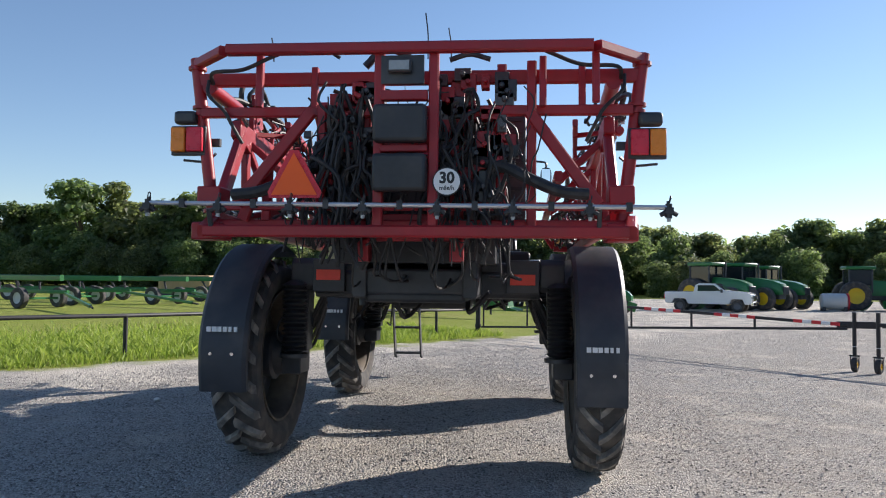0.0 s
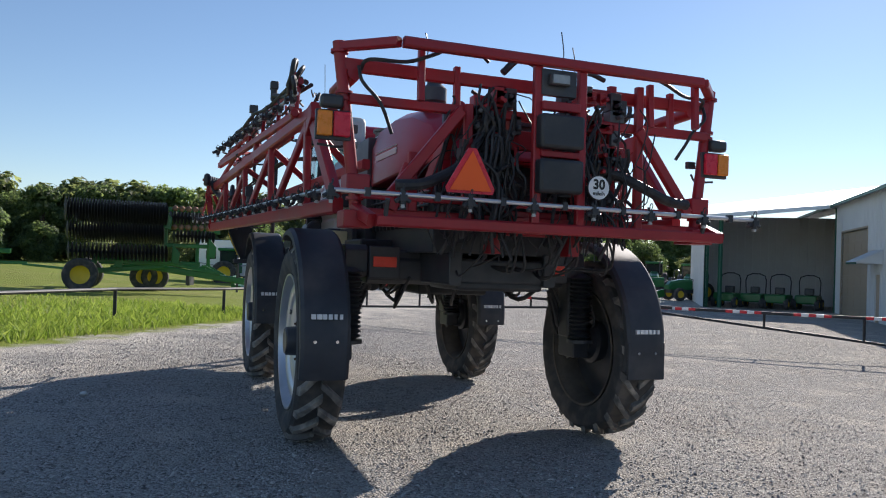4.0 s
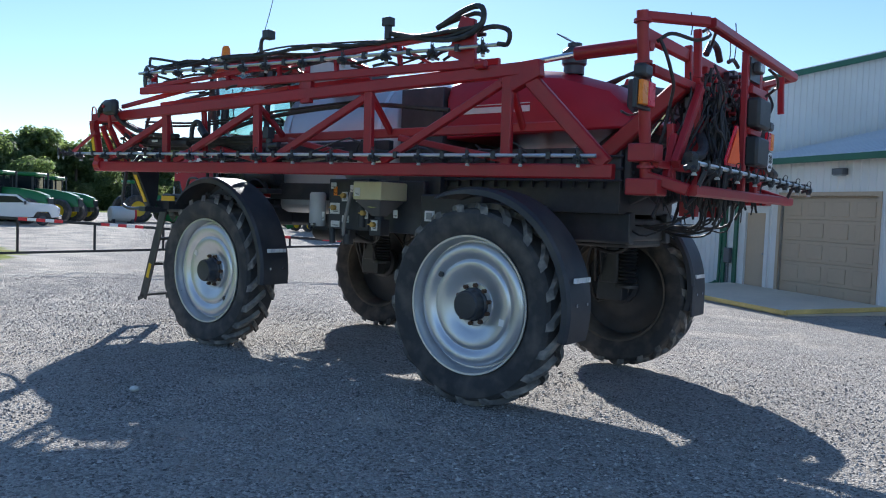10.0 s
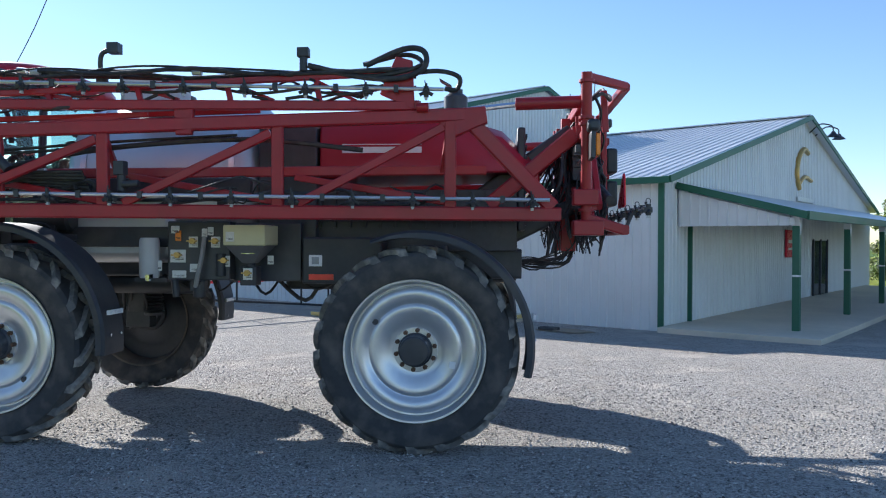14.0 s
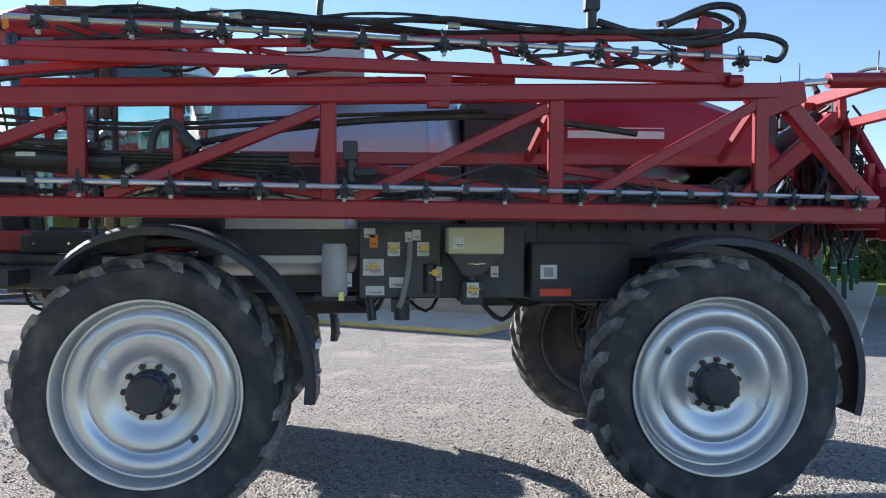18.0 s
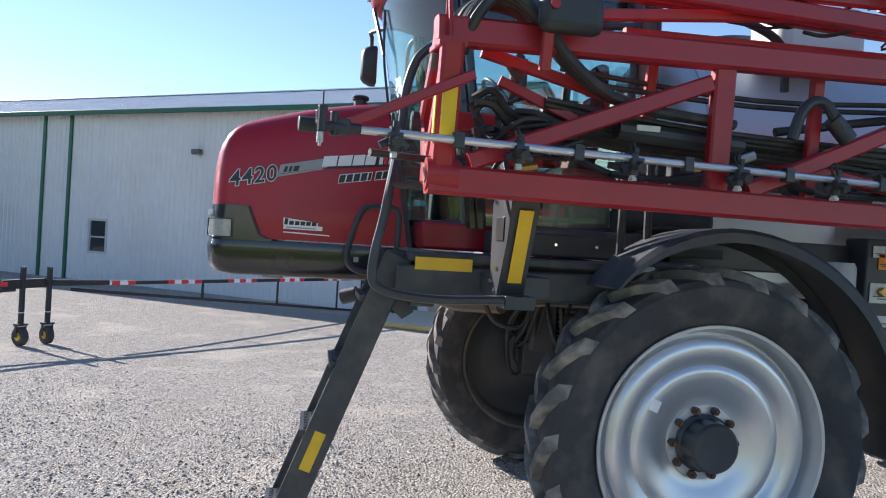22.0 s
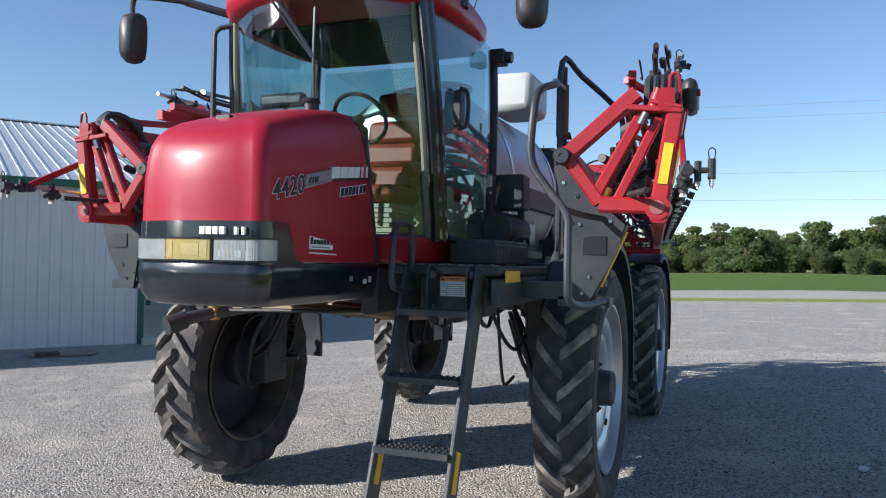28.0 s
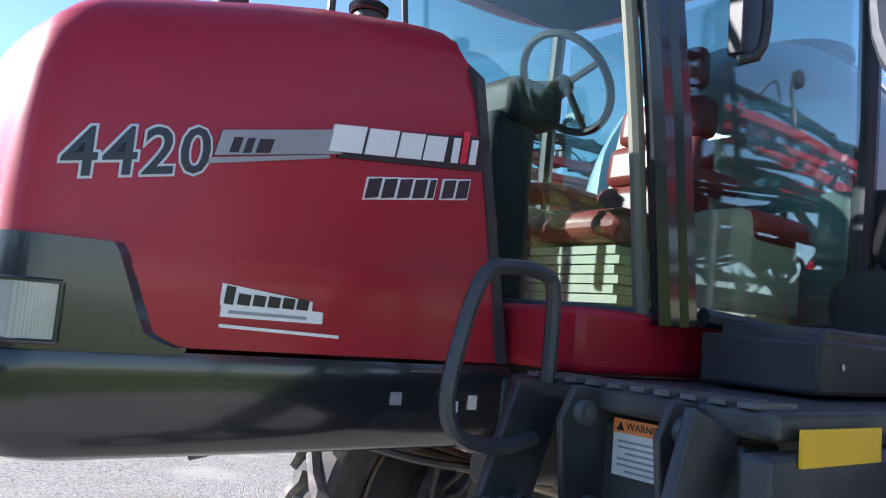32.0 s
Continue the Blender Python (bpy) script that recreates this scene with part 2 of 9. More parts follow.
    def plate(self, poly, thick):
        """A flat polygon made solid along the vector thick."""
        p = [Vector(x) for x in poly]
        t = Vector(thick)
        n = len(p)
        return self.add(p + [x + t for x in p], [tuple(range(n - 1, -1, -1)), tuple(range(n, 2 * n))] + [(i, (i + 1) % n, n + (i + 1) % n, n + i) for i in range(n)])

    def ball(self, c, r, n=10, sz=1.0):
        prof = [(-r * sz * math.cos(math.pi * i / 6), max(1e-4, r * math.sin(math.pi * i / 6))) for i in range(7)]
        return self.lathe(prof, c, (0, 0, 1), n)

    def loft(self, rings, caps=True):
        """Joins closed rings of equally many points."""
        n = len(rings[0])
        faces = [(j * n + i, j * n + (i + 1) % n, (j + 1) * n + (i + 1) % n, (j + 1) * n + i) for j in range(len(rings) - 1) for i in range(n)]
        if caps:
            faces += [tuple(range(n - 1, -1, -1)), tuple(range((len(rings) - 1) * n, len(rings) * n))]
        return self.add([p for r in rings for p in r], faces)

    def mirror(self, x0):
        s = Shape()
        s.v = [(2 * x0 - x, y, z) for x, y, z in self.v]
        s.f = [tuple(reversed(f)) for f in self.f]
        s.marks = list(self.marks)
        return s

    def pieces(self):
        """The solids that were put in, each as a shape of its own."""
        ends = self.marks[1:] + [(len(self.v), len(self.f))]
        for (v0, f0), (v1, f1) in zip(self.marks, ends):
            s = Shape()
            s.v, s.f = self.v[v0:v1], [tuple(i - v0 for i in f) for f in self.f[f0:f1]]
            s.marks = [(0, 0)]
            yield s

    def mesh(self, name, mat, angle=35):
        me = bpy.data.meshes.new(name)
        me.from_pydata(self.v, [], self.f)
        bm = bmesh.new()
        bm.from_mesh(me)
        bmesh.ops.recalc_face_normals(bm, faces=bm.faces)
        bm.to_mesh(me)
        bm.free()
        me.polygons.foreach_set("use_smooth", [True] * len(me.polygons))
        me.set_sharp_from_angle(angle=radians(angle))
        me.materials.append(mat)
        return me


def part(name, shape, mat, parent=None, label="", bevel=0.0, angle=35):
    """Links a shape as one mesh object under a thing or a part."""
    ob = new(name, shape if isinstance(shape, bpy.types.Mesh) else shape.mesh(name, mat, angle))
    ob.parent = parent
    if bevel:
        mod = ob.modifiers.new("bevel", "BEVEL")
        mod.width, mod.segments, mod.limit_method, mod.angle_limit = bevel, 2, "ANGLE", radians(40)
    if label:
        tagged(ob, label=label)
    return ob


def parts(name, shape, mat, parent, label="", **kw):
    """Links each solid of a shape as a part of its own; gives the first."""
    return [part(name, s, mat, parent, label, **kw) for s in shape.pieces()][0]


def thing(name, label, category, group="", at=(0, 0, 0), turn=0.0, kind=""):
    ob = new(name)
    ob.matrix_world = pose(*at, 0, 0, turn)
    return tagged(ob, label, category, group, kind)


def lettering(text, size, depth, mat, slant=0.0, bold=0.0, spread=1.0):
    """Letters as a mesh in the x-y plane, centred."""
    cu = bpy.data.curves.new("letters", "FONT")
    cu.body, cu.size, cu.extrude, cu.align_x, cu.align_y, cu.shear, cu.offset = text, size, depth, "CENTER", "CENTER", slant, bold
    cu.resolution_u, cu.space_character = 3, spread
    ob = bpy.data.objects.new("letters", cu)
    me = bpy.data.meshes.new_from_object(ob)
    bpy.data.objects.remove(ob)
    me.materials.clear()
    me.materials.append(mat)
    return me


# ---- ground ----
def ground_z(x, y):
    """The lot falls gently from the fence side to the sheds."""
    t = max(-9.0, min(9.0, x + 0.0))
    t = t - t ** 3 / 750
    return -0.033 * t - 0.045


def sheet_steps(limit):
    out, x = [0.0], 0.0
    while x < limit:
        x += max(0.9, abs(x) * 0.11)
        out.append(x)
    return sorted(set([-v for v in out] + out))


steps = sheet_steps(2600)
pts = [(x, y, ground_z(x, y) + 0.012 * noise.noise(Vector((x * 0.35, y * 0.35, 0))) * (abs(x) < 60 and abs(y) < 60)) for y in steps for x in steps]
k = len(steps)
faces = [(j * k + i, j * k + i + 1, (j + 1) * k + i + 1, (j + 1) * k + i) for j in range(k - 1) for i in range(k - 1)]
ground_shape = Shape().add(pts, faces)


def ground_material():
    """Grey gravel with pale dusty patches; mown grass past the fence, a road and a green crop further off."""
    m = bpy.data.materials.new("gravel_and_grass")
    m.use_nodes = True
    nodes, links = m.node_tree.nodes, m.node_tree.links
    shader = nodes["Principled BSDF"]
    where = nodes.new("ShaderNodeTexCoord").outputs["Object"]
    split = nodes.new("ShaderNodeSeparateXYZ")
    links.new(where, split.inputs[0])
    x, y = split.outputs[0], split.outputs[1]

    def put(socket, value):
        if isinstance(value, (int, float)):
            socket.default_value = value
        else:
            links.new(value, socket)

    def calc(op, a, b=0.0, c=0.0):
        n = nodes.new("ShaderNodeMath")
        n.operation = op
        for s, v in zip(n.inputs, (a, b, c)):
            put(s, v)
        return n.outputs[0]

    def cloud(scale, detail=4):
        n = nodes.new("ShaderNodeTexNoise")
        n.inputs["Scale"].default_value, n.inputs["Detail"].default_value = scale, detail
        links.new(where, n.inputs["Vector"])
        return n.outputs[0]

    def span(v, a, b, lo=0.0, hi=1.0):
        n = nodes.new("ShaderNodeMapRange")
        n.inputs["From Min"].default_value, n.inputs["From Max"].default_value = a, b
        n.inputs["To Min"].default_value, n.inputs["To Max"].default_value = lo, hi
        put(n.inputs[0], v)
        return n.outputs[0]

    def blend(f, a, b):
        n = nodes.new("ShaderNodeMixRGB")
        put(n.inputs[0], f)
        for s, v in ((n.inputs[1], a), (n.inputs[2], b)):
            if isinstance(v, tuple):
                s.default_value = (*v, 1)
            else:
                links.new(v, s)
        return n.outputs[0]

    def both(a, b):
        return calc("MULTIPLY", a, b)

    wander = calc("MULTIPLY_ADD", cloud(0.9, 6), 2.4, -1.2)
    stone = nodes.new("ShaderNodeTexVoronoi")
    stone.inputs["Scale"].default_value = 44
    links.new(where, stone.inputs["Vector"])
    grit = nodes.new("ShaderNodeTexVoronoi")
    grit.inputs["Scale"].default_value = 95
    links.new(where, grit.inputs["Vector"])
    tone = nodes.new("ShaderNodeSeparateColor")
    links.new(stone.outputs["Color"], tone.inputs[0])
    gravel = blend(span(tone.outputs[0], 0.12, 0.80), (0.125, 0.117, 0.108), (0.70, 0.65, 0.585))
    fine = nodes.new("ShaderNodeSeparateColor")
    links.new(grit.outputs["Color"], fine.inputs[0])
    gravel = blend(0.45, gravel, blend(span(fine.outputs[0], 0.1, 0.9), (0.135, 0.126, 0.116), (0.70, 0.65, 0.58)))
    gravel = blend(span(cloud(6, 6), 0.40, 0.72, 0, 0.7), gravel, blend(tone.outputs[1], (0.33, 0.31, 0.28), (0.66, 0.62, 0.565)))
    gravel = blend(span(cloud(1.7, 8), 0.50, 0.68, 0, 0.40), gravel, (0.42, 0.365, 0.30))
    gravel = blend(span(cloud(0.9, 10), 0.555, 0.67, 0, 0.60), gravel, (0.66, 0.60, 0.515))
    # dusty wheel tracks along the fence
    line = calc("ADD", calc("MULTIPLY", x, -0.855), calc("MULTIPLY", y, 0.52))
    dusty = both(span(line, 4.4, 5.6), span(cloud(0.8, 6), 0.38, 0.60, 0, 0.9))
    gravel = blend(dusty, gravel, (0.72, 0.66, 0.57))
    grass = blend(cloud(5, 6), (0.17, 0.225, 0.03), (0.32, 0.35, 0.07))
    grass = blend(span(cloud(0.25, 5), 0.45, 0.75, 0, 0.55), grass, (0.33, 0.29, 0.11))
    field = blend(cloud(0.9, 9), (0.060, 0.115, 0.022), (0.125, 0.185, 0.045))
    field = blend(span(y, -150, -153), field, (0.22, 0.21, 0.085))
    road = blend(cloud(1.2, 6), (0.40, 0.38, 0.35), (0.52, 0.50, 0.46))
    lot_side = span(calc("ADD", calc("MULTIPLY_ADD", y, -0.10, x), wander), 2.2, 1.8)
    g1 = both(span(calc("ADD", line, wander), 7.5, 7.9), lot_side)
    far_north = span(calc("ADD", y, wander), 82, 84)
    far_west = both(span(calc("ADD", x, wander), -34, -36), span(y, -26, -24))
    s_along = calc("ADD", calc("MULTIPLY", x, 0.575), calc("MULTIPLY", y, 0.818))
    south_east = calc("MAXIMUM", both(span(calc("ADD", s_along, wander), -14.5, -15.2), span(x, 9, 10)), both(span(calc("ADD", x, wander), 21, 21.6), span(y, -13, -14)))
    mask = calc("MAXIMUM", calc("MAXIMUM", g1, far_north), calc("MAXIMUM", far_west, south_east))
    colour = blend(mask, gravel, grass)
    verge = both(span(calc("ADD", y, wander), -29.5, -30.5), span(x, 2.5, 1.5))
    verge = both(verge, span(y, -34, -33))
    colour = blend(verge, colour, grass)
    on_road = span(y, -34.5, -34.8)
    colour = blend(on_road, colour, road)
    in_field = span(calc("ADD", y, wander), -46, -47)
    colour = blend(in_field, colour, field)
    soft = calc("MAXIMUM", calc("MAXIMUM", mask, verge), in_field)
    links.new(colour, shader.inputs["Base Color"])
    shader.inputs["Roughness"].default_value = 0.95
    shader.inputs["Specular IOR Level"].default_value = 0.15
    shader.inputs["Diffuse Roughness"].default_value = 0.1
    relief = nodes.new("ShaderNodeBump")
    relief.inputs["Distance"].default_value = 0.034
    put(relief.inputs["Strength"], span(soft, 0, 1, 0.9, 0.6))
    height = calc("ADD", calc("MULTIPLY", stone.outputs["Distance"], -1.25), calc("MULTIPLY_ADD", grit.outputs["Distance"], -0.4, calc("MULTIPLY", cloud(3, 6), 1.2)))
    links.new(height, relief.inputs["Height"]), links.new(relief.outputs[0], shader.inputs["Normal"])
    return m


ground = tagged(part("ground", ground_shape, ground_material()), "grey gravel lot with pale dusty patches and mown grass beyond", "ground", kind="structure")

# ---- sheds ----
SIDING = material("white_metal_siding", (0.70, 0.70, 0.68), 0.42, 0.0, 0.05, 1.2, dirt=(0.50, 0.47, 0.40), dirt_amount=0.18)
GREEN_TRIM = material("green_trim", (0.022, 0.115, 0.065), 0.4, 0, 0.12, 4)
ROOF_METAL = material("bare_metal_roof", (0.66, 0.68, 0.70), 0.36, 0.55, 0.06, 2)
DOOR_TAN = material("tan_door_paint", (0.46, 0.36, 0.25), 0.5, 0, 0.07, 3, bump=0.05)
CONCRETE = material("concrete", (0.62, 0.54, 0.42), 0.85, 0, 0.12, 2, bump=0.2, bump_scale=40)
DARK_GLASS = material("dark_window_glass", (0.03, 0.04, 0.05), 0.06, 0, 0.1, 2)
WOOD = material("weathered_plywood", (0.40, 0.27, 0.15), 0.7, 0, 0.25, 6, bump=0.1)
PIPE_BLACK = material("black_pipe_paint", (0.02, 0.02, 0.022), 0.5, 0, 0.3, 10)

S_AXIS, D_AXIS = Vector((0.575, 0.818, 0)), Vector((0.818, -0.575, 0))
CORNER = Vector((10.58, -4.69, 0))


def site(s, d, z):
    """A point by the sheds: s along the long wall, d into the building."""
    return CORNER + S_AXIS * s + D_AXIS * d + Vector((0, 0, z))


def ribbed(p, q, z0, z1, out, step=0.229, rib=0.022):
    """Upright metal siding from p to q with raised ribs, solid; z1 may be a function of the distance."""
    p, q, out = Vector(p), Vector(q), Vector(out)
    length = (q - p).length
    d = (q - p) / length
    row = [0.0]
    profile = [(0.0, 0.0)]
    x = step * 0.5
    while x < length - 0.06:
        profile += [(x - 0.028, 0.0), (x - 0.014, rib), (x + 0.014, rib), (x + 0.028, 0.0)]
        x += step
    profile.append((length, 0.0))
    top = z1 if callable(z1) else (lambda t: z1)
    s = Shape()
    n = len(profile)
    front = [p + d * a + out * b + Vector((0, 0, z0)) for a, b in profile] + [p + d * a + out * b + Vector((0, 0, top(a))) for a, b in profile]
    s.add(front, [(i, i + 1, n + i + 1, n + i) for i in range(n - 1)])
    back = [p - out * 0.12 + Vector((0, 0, z0)), q - out * 0.12 + Vector((0, 0, z0)), q - out * 0.12 + Vector((0, 0, top(length))), p - out * 0.12 + Vector((0, 0, top(0)))]
    s.add(back, [(0, 1, 2, 3)])
    return s


def wall_run(name, s0, s1, z0, z1, holes, label, d=0.0):
    """A length of the long wall, cut round its openings (s0, s1, z0, z1)."""
    shape = Shape()
    out = -D_AXIS
    cuts = sorted(set([s0, s1] + [v for h in holes for v in h[:2]]))
    for a, b in zip(cuts, cuts[1:]):
        mid = (a + b) / 2
        hole = [h for h in holes if h[0] < mid < h[1]]
        for lo, hi in ([(z0, z1)] if not hole else [(z0, hole[0][2]), (hole[0][3], z1)]):
            if hi - lo > 0.02:
                r = ribbed(site(a, d, 0), site(b, d, 0), lo, hi, out)
                shape.add(r.v, r.f)
                for e in (a, b):
                    shape.add([site(e, d, lo), site(e, d + 0.12, lo), site(e, d + 0.12, hi), site(e, d, hi)], [(0, 1, 2, 3)])
                for z in (lo, hi):
                    shape.add([site(a, d, z), site(b, d, z), site(b, d + 0.12, z), site(a, d + 0.12, z)], [(0, 1, 2, 3)])
    return tagged(part(name, shape, SIDING, None, angle=20), label, "wall", kind="structure")


BASE = -0.45
GARAGE = (4.42, 7.55, BASE, 2.42)
SIDE_DOOR = (8.05, 8.97, BASE, 2.0)
WINDOW = (21.6, 22.45, 0.72, 1.85)
BIG_DOOR = (30.3, 35.5, BASE, 4.05)
NORTH_DOOR = (28.0, 28.9, BASE, 1.9)
LOW_EAVE, HIGH_EAVE, HIGH_TOP, LOW_TOP = 3.40, 5.65, 8.15, 6.4
HIGH_W, LOW_W, LOW_LEN, HIGH_END = 19.0, 25.2, 9.25, 37.0
wall_run("wall_low_shed", 0, LOW_LEN, BASE, LOW_EAVE, [GARAGE, SIDE_DOOR], "white ribbed metal wall with a garage door")
wall_run("wall_tall_shed", LOW_LEN, HIGH_END, BASE, HIGH_EAVE, [WINDOW, NORTH_DOOR, BIG_DOOR], "tall white ribbed metal shed wall with green trim")
g = ribbed(site(LOW_LEN, 0, 0), site(LOW_LEN, HIGH_W, 0), BASE, lambda a: HIGH_EAVE + (HIGH_TOP - HIGH_EAVE) * (1 - abs(a - HIGH_W / 2) / (HIGH_W / 2)), -S_AXIS)
tagged(part("wall_gable_tall_shed", g, SIDING, angle=20), "white ribbed metal gable of the tall shed", "wall", kind="structure")
g = ribbed(site(0, 0, 0), site(0, LOW_W, 0), BASE, lambda a: LOW_EAVE + (LOW_TOP - LOW_EAVE) * (1 - abs(a - LOW_W / 2) / (LOW_W / 2)), -S_AXIS)
tagged(part("wall_gable_office", g, SIDING, angle=20), "white ribbed metal gable over the office porch", "wall", kind="structure")
for name, a, b, d in (("wall_back_tall_shed", LOW_LEN, HIGH_END + 24, HIGH_W), ("wall_back_office", 0, LOW_LEN, LOW_W)):
    r = ribbed(site(a, d, 0), site(b, d, 0), BASE, HIGH_EAVE if d == HIGH_W else LOW_EAVE, D_AXIS, step=0.9)
    tagged(part(name, r, SIDING), "white metal back wall of the shed", "wall", kind="structure")


def roof(name, s0, s1, width, eave, top, label):
    shape = Shape()
    for side in (0, 1):
        e = -0.35 if side == 0 else width + 0.35
        drop = (top - eave) / (width / 2) * 0.35
        a, b = site(s0, e, eave - drop + 0.05), site(s1, e, eave - drop + 0.05)
        c, dd = site(s1, width / 2, top + 0.05), site(s0, width / 2, top + 0.05)
        up = (dd - a)
        n = (b - a).cross(up).normalized()
        n = n if n.z > 0 else -n
        shape.hexa([a, b, c, dd, a + n * 0.05, b + n * 0.05, c + n * 0.05, dd + n * 0.05])
        if side == 0:
            x = s0 + 0.15
            while x < s1:
                k = (x - s0) / (s1 - s0)
                shape.beam(a.lerp(b, k) + n * 0.06, dd.lerp(c, k) + n * 0.06, 0.05, 0.03, n)
                x += 0.3
    shape.beam(site(s0, width / 2, top + 0.12), site(s1, width / 2, top + 0.12), 0.5, 0.05)
    ob = tagged(part(name, shape, ROOF_METAL), label, "roof", kind="structure")
    trims = Shape()
    drop = (top - eave) / (width / 2) * 0.35
    trims.beam(site(s0, -0.37, eave - drop + 0.02), site(s1, -0.37, eave - drop + 0.02), 0.06, 0.16)
    for e in (-0.35, width + 0.35):
        trims.beam(site(s0 - 0.02, e, eave - drop + 0.03), site(s0 - 0.02, width / 2, top + 0.05), 0.05, 0.17)
    part("green_fascia", trims, GREEN_TRIM, ob, "green metal fascia along eave and rake")
    return ob


roof("roof_tall_shed", LOW_LEN - 0.2, HIGH_END + 24, HIGH_W, HIGH_EAVE, HIGH_TOP, "pale ribbed metal roof of the tall shed")
roof("roof_low_shed", -0.3, LOW_LEN - 0.22, LOW_W, LOW_EAVE, LOW_TOP, "bright ribbed metal roof of the office building")

# ---- sprayer ----
X0 = 0.03
sprayer = thing("crop_sprayer", "red self-propelled crop sprayer parked on gravel with its booms folded", "farm sprayer")
rnd = random.Random(5)


def both_sides(name, shape, mat, parent, label="", **kw):
    """The same part on the left and, mirrored, on the right."""
    a = part(name, shape, mat, parent, label, **kw)
    b = part(name, shape.mirror(X0), mat, parent, label, **kw)
    return a, b


# wheels: built once with the outer face towards -x
TYRE_R, TYRE_W = 0.905, 0.42


def tyre_meshes():
    carcass = [(-0.15, 0.60), (-0.19, 0.66), (-0.212, 0.74), (-0.205, 0.81), (-0.175, 0.842), (-0.09, 0.857), (0.09, 0.857), (0.175, 0.842), (0.205, 0.81), (0.212, 0.74), (0.19, 0.66), (0.15, 0.60)]
    tyre = Shape().lathe(carcass, (0, 0, 0), (1, 0, 0), 72)
    tread = Shape()
    count = 21
    for side in (-1, 1):
        for i in range(count):
            a0 = 2 * math.pi * (i + (0.5 if side > 0 else 0)) / count
            rows = []
            for s, swing, r, half in ((0.0, 0.0, 0.905, 0.030), (0.07, 0.07, 0.907, 0.030), (0.13, 0.15, 0.900, 0.034), (0.185, 0.225, 0.880, 0.040), (0.216, 0.265, 0.80, 0.040)):
                ring = []
                for off, depth in ((-half * 1.25, -0.05), (-half, 0), (half, 0), (half * 1.25, -0.05)):
                    t = a0 - swing + off / 0.9
                    rr = r + depth
                    ring.append((side * (s - 0.012), rr * math.sin(t), rr * math.cos(t)))
                rows.append(ring)
            tread.loft(rows)
    rim = Shape().lathe([(-0.165, 0.600), (-0.178, 0.618), (-0.186, 0.616), (-0.184, 0.600), (-0.140, 0.588), (-0.088, 0.578), (-0.070, 0.570), (-0.068, 0.556), (-0.108, 0.546), (-0.128, 0.522), (-0.131, 0.495), (-0.127, 0.462), (-0.114, 0.432), (-0.096, 0.414), (-0.094, 0.404), (-0.106, 0.388), (-0.109, 0.368), (-0.102, 0.330), (-0.089, 0.290), (-0.072, 0.250), (-0.060, 0.222), (-0.057, 0.195), (-0.066, 0.190), (-0.066, 0.10)], (0, 0, 0), (1, 0, 0), 64)
    barrel = Shape().lathe([(-0.10, 0.545), (0.0, 0.54), (0.09, 0.56), (0.15, 0.585), (0.172, 0.612), (0.182, 0.612), (0.178, 0.59)], (0, 0, 0), (1, 0, 0), 64)
    inside = Shape().lathe([(-0.085, 0.55), (-0.085, 0.42), (-0.07, 0.36), (-0.03, 0.25), (-0.03, 0.05)], (0, 0, 0), (1, 0, 0), 48)
    hub = Shape().lathe([(-0.05, 0.150), (-0.09, 0.150), (-0.10, 0.135), (-0.195, 0.128), (-0.208, 0.115), (-0.208, 0.0)], (0, 0, 0), (1, 0, 0), 28)
    nut = Shape().rod((-0.060, 0, 0), (-0.098, 0, 0), 0.021, 6).rod((-0.098, 0, 0), (-0.112, 0, 0), 0.011, 6)
    sticker = Shape().box((-0.100, -0.026, -0.03), (-0.109, 0.026, 0.03))
    valve = Shape().rod((-0.09, 0, 0.0), (-0.113, 0, 0.0), 0.026, 16)
    return [(n, s.mesh(n, m)) for n, s, m in (("rim", rim, SILVER), ("tyre", tyre, RUBBER), ("tread", tread, LUG), ("barrel", barrel, BARREL), ("wheel_back", inside, BLACK), ("hub", hub, BLACK), ("nut", nut, material("rusty_nut", (0.16, 0.10, 0.07), 0.6, 0.6, 0.3, 30)), ("sticker", sticker, WHITE), ("hole", valve, BLACK))]


WHEEL = dict(tyre_meshes())


def wheel(x, y, z, side, spin, turn=0.0):
    """One wheel; side -1 has its outer face to the left."""
    base = part("wheel", WHEEL["rim"], None, sprayer, "silver steel wheel with a tall narrow farm tyre")
    base.matrix_local = pose(x, y, z, 0, 0, turn + (0 if side < 0 else 180)) @ pose(0, 0, 0, spin, 0, 0)
    for n in ("tyre", "tread", "barrel", "wheel_back", "hub"):
        part(n, WHEEL[n], None, base)
    for i in range(10):
        a = 2 * math.pi * (i + 0.5) / 10
        part("nut", WHEEL["nut"], None, base).matrix_local = Matrix.Translation((0, 0.172 * math.sin(a), 0.172 * math.cos(a)))
    part("sticker", WHEEL["sticker"], None, base).matrix_local = pose(0.0, 0.29, 0.19, 20, 0, 0)
    part("hole", WHEEL["hole"], None, base, "round hole in the wheel disc").matrix_local = Matrix.Translation((-0.006, -0.29, -0.31))
    return base


FRONT_Y = 3.82
for x, y, z, side, spin in ((-1.51, 0, 0.0, -1, 168), (-1.51, FRONT_Y, 0.0, -1, 0), (1.535, 0, -0.06, 1, 200), (1.55, FRONT_Y + 0.06, -0.07, 1, 75)):
    wheel(x, y, 0.9 + z, side, spin)

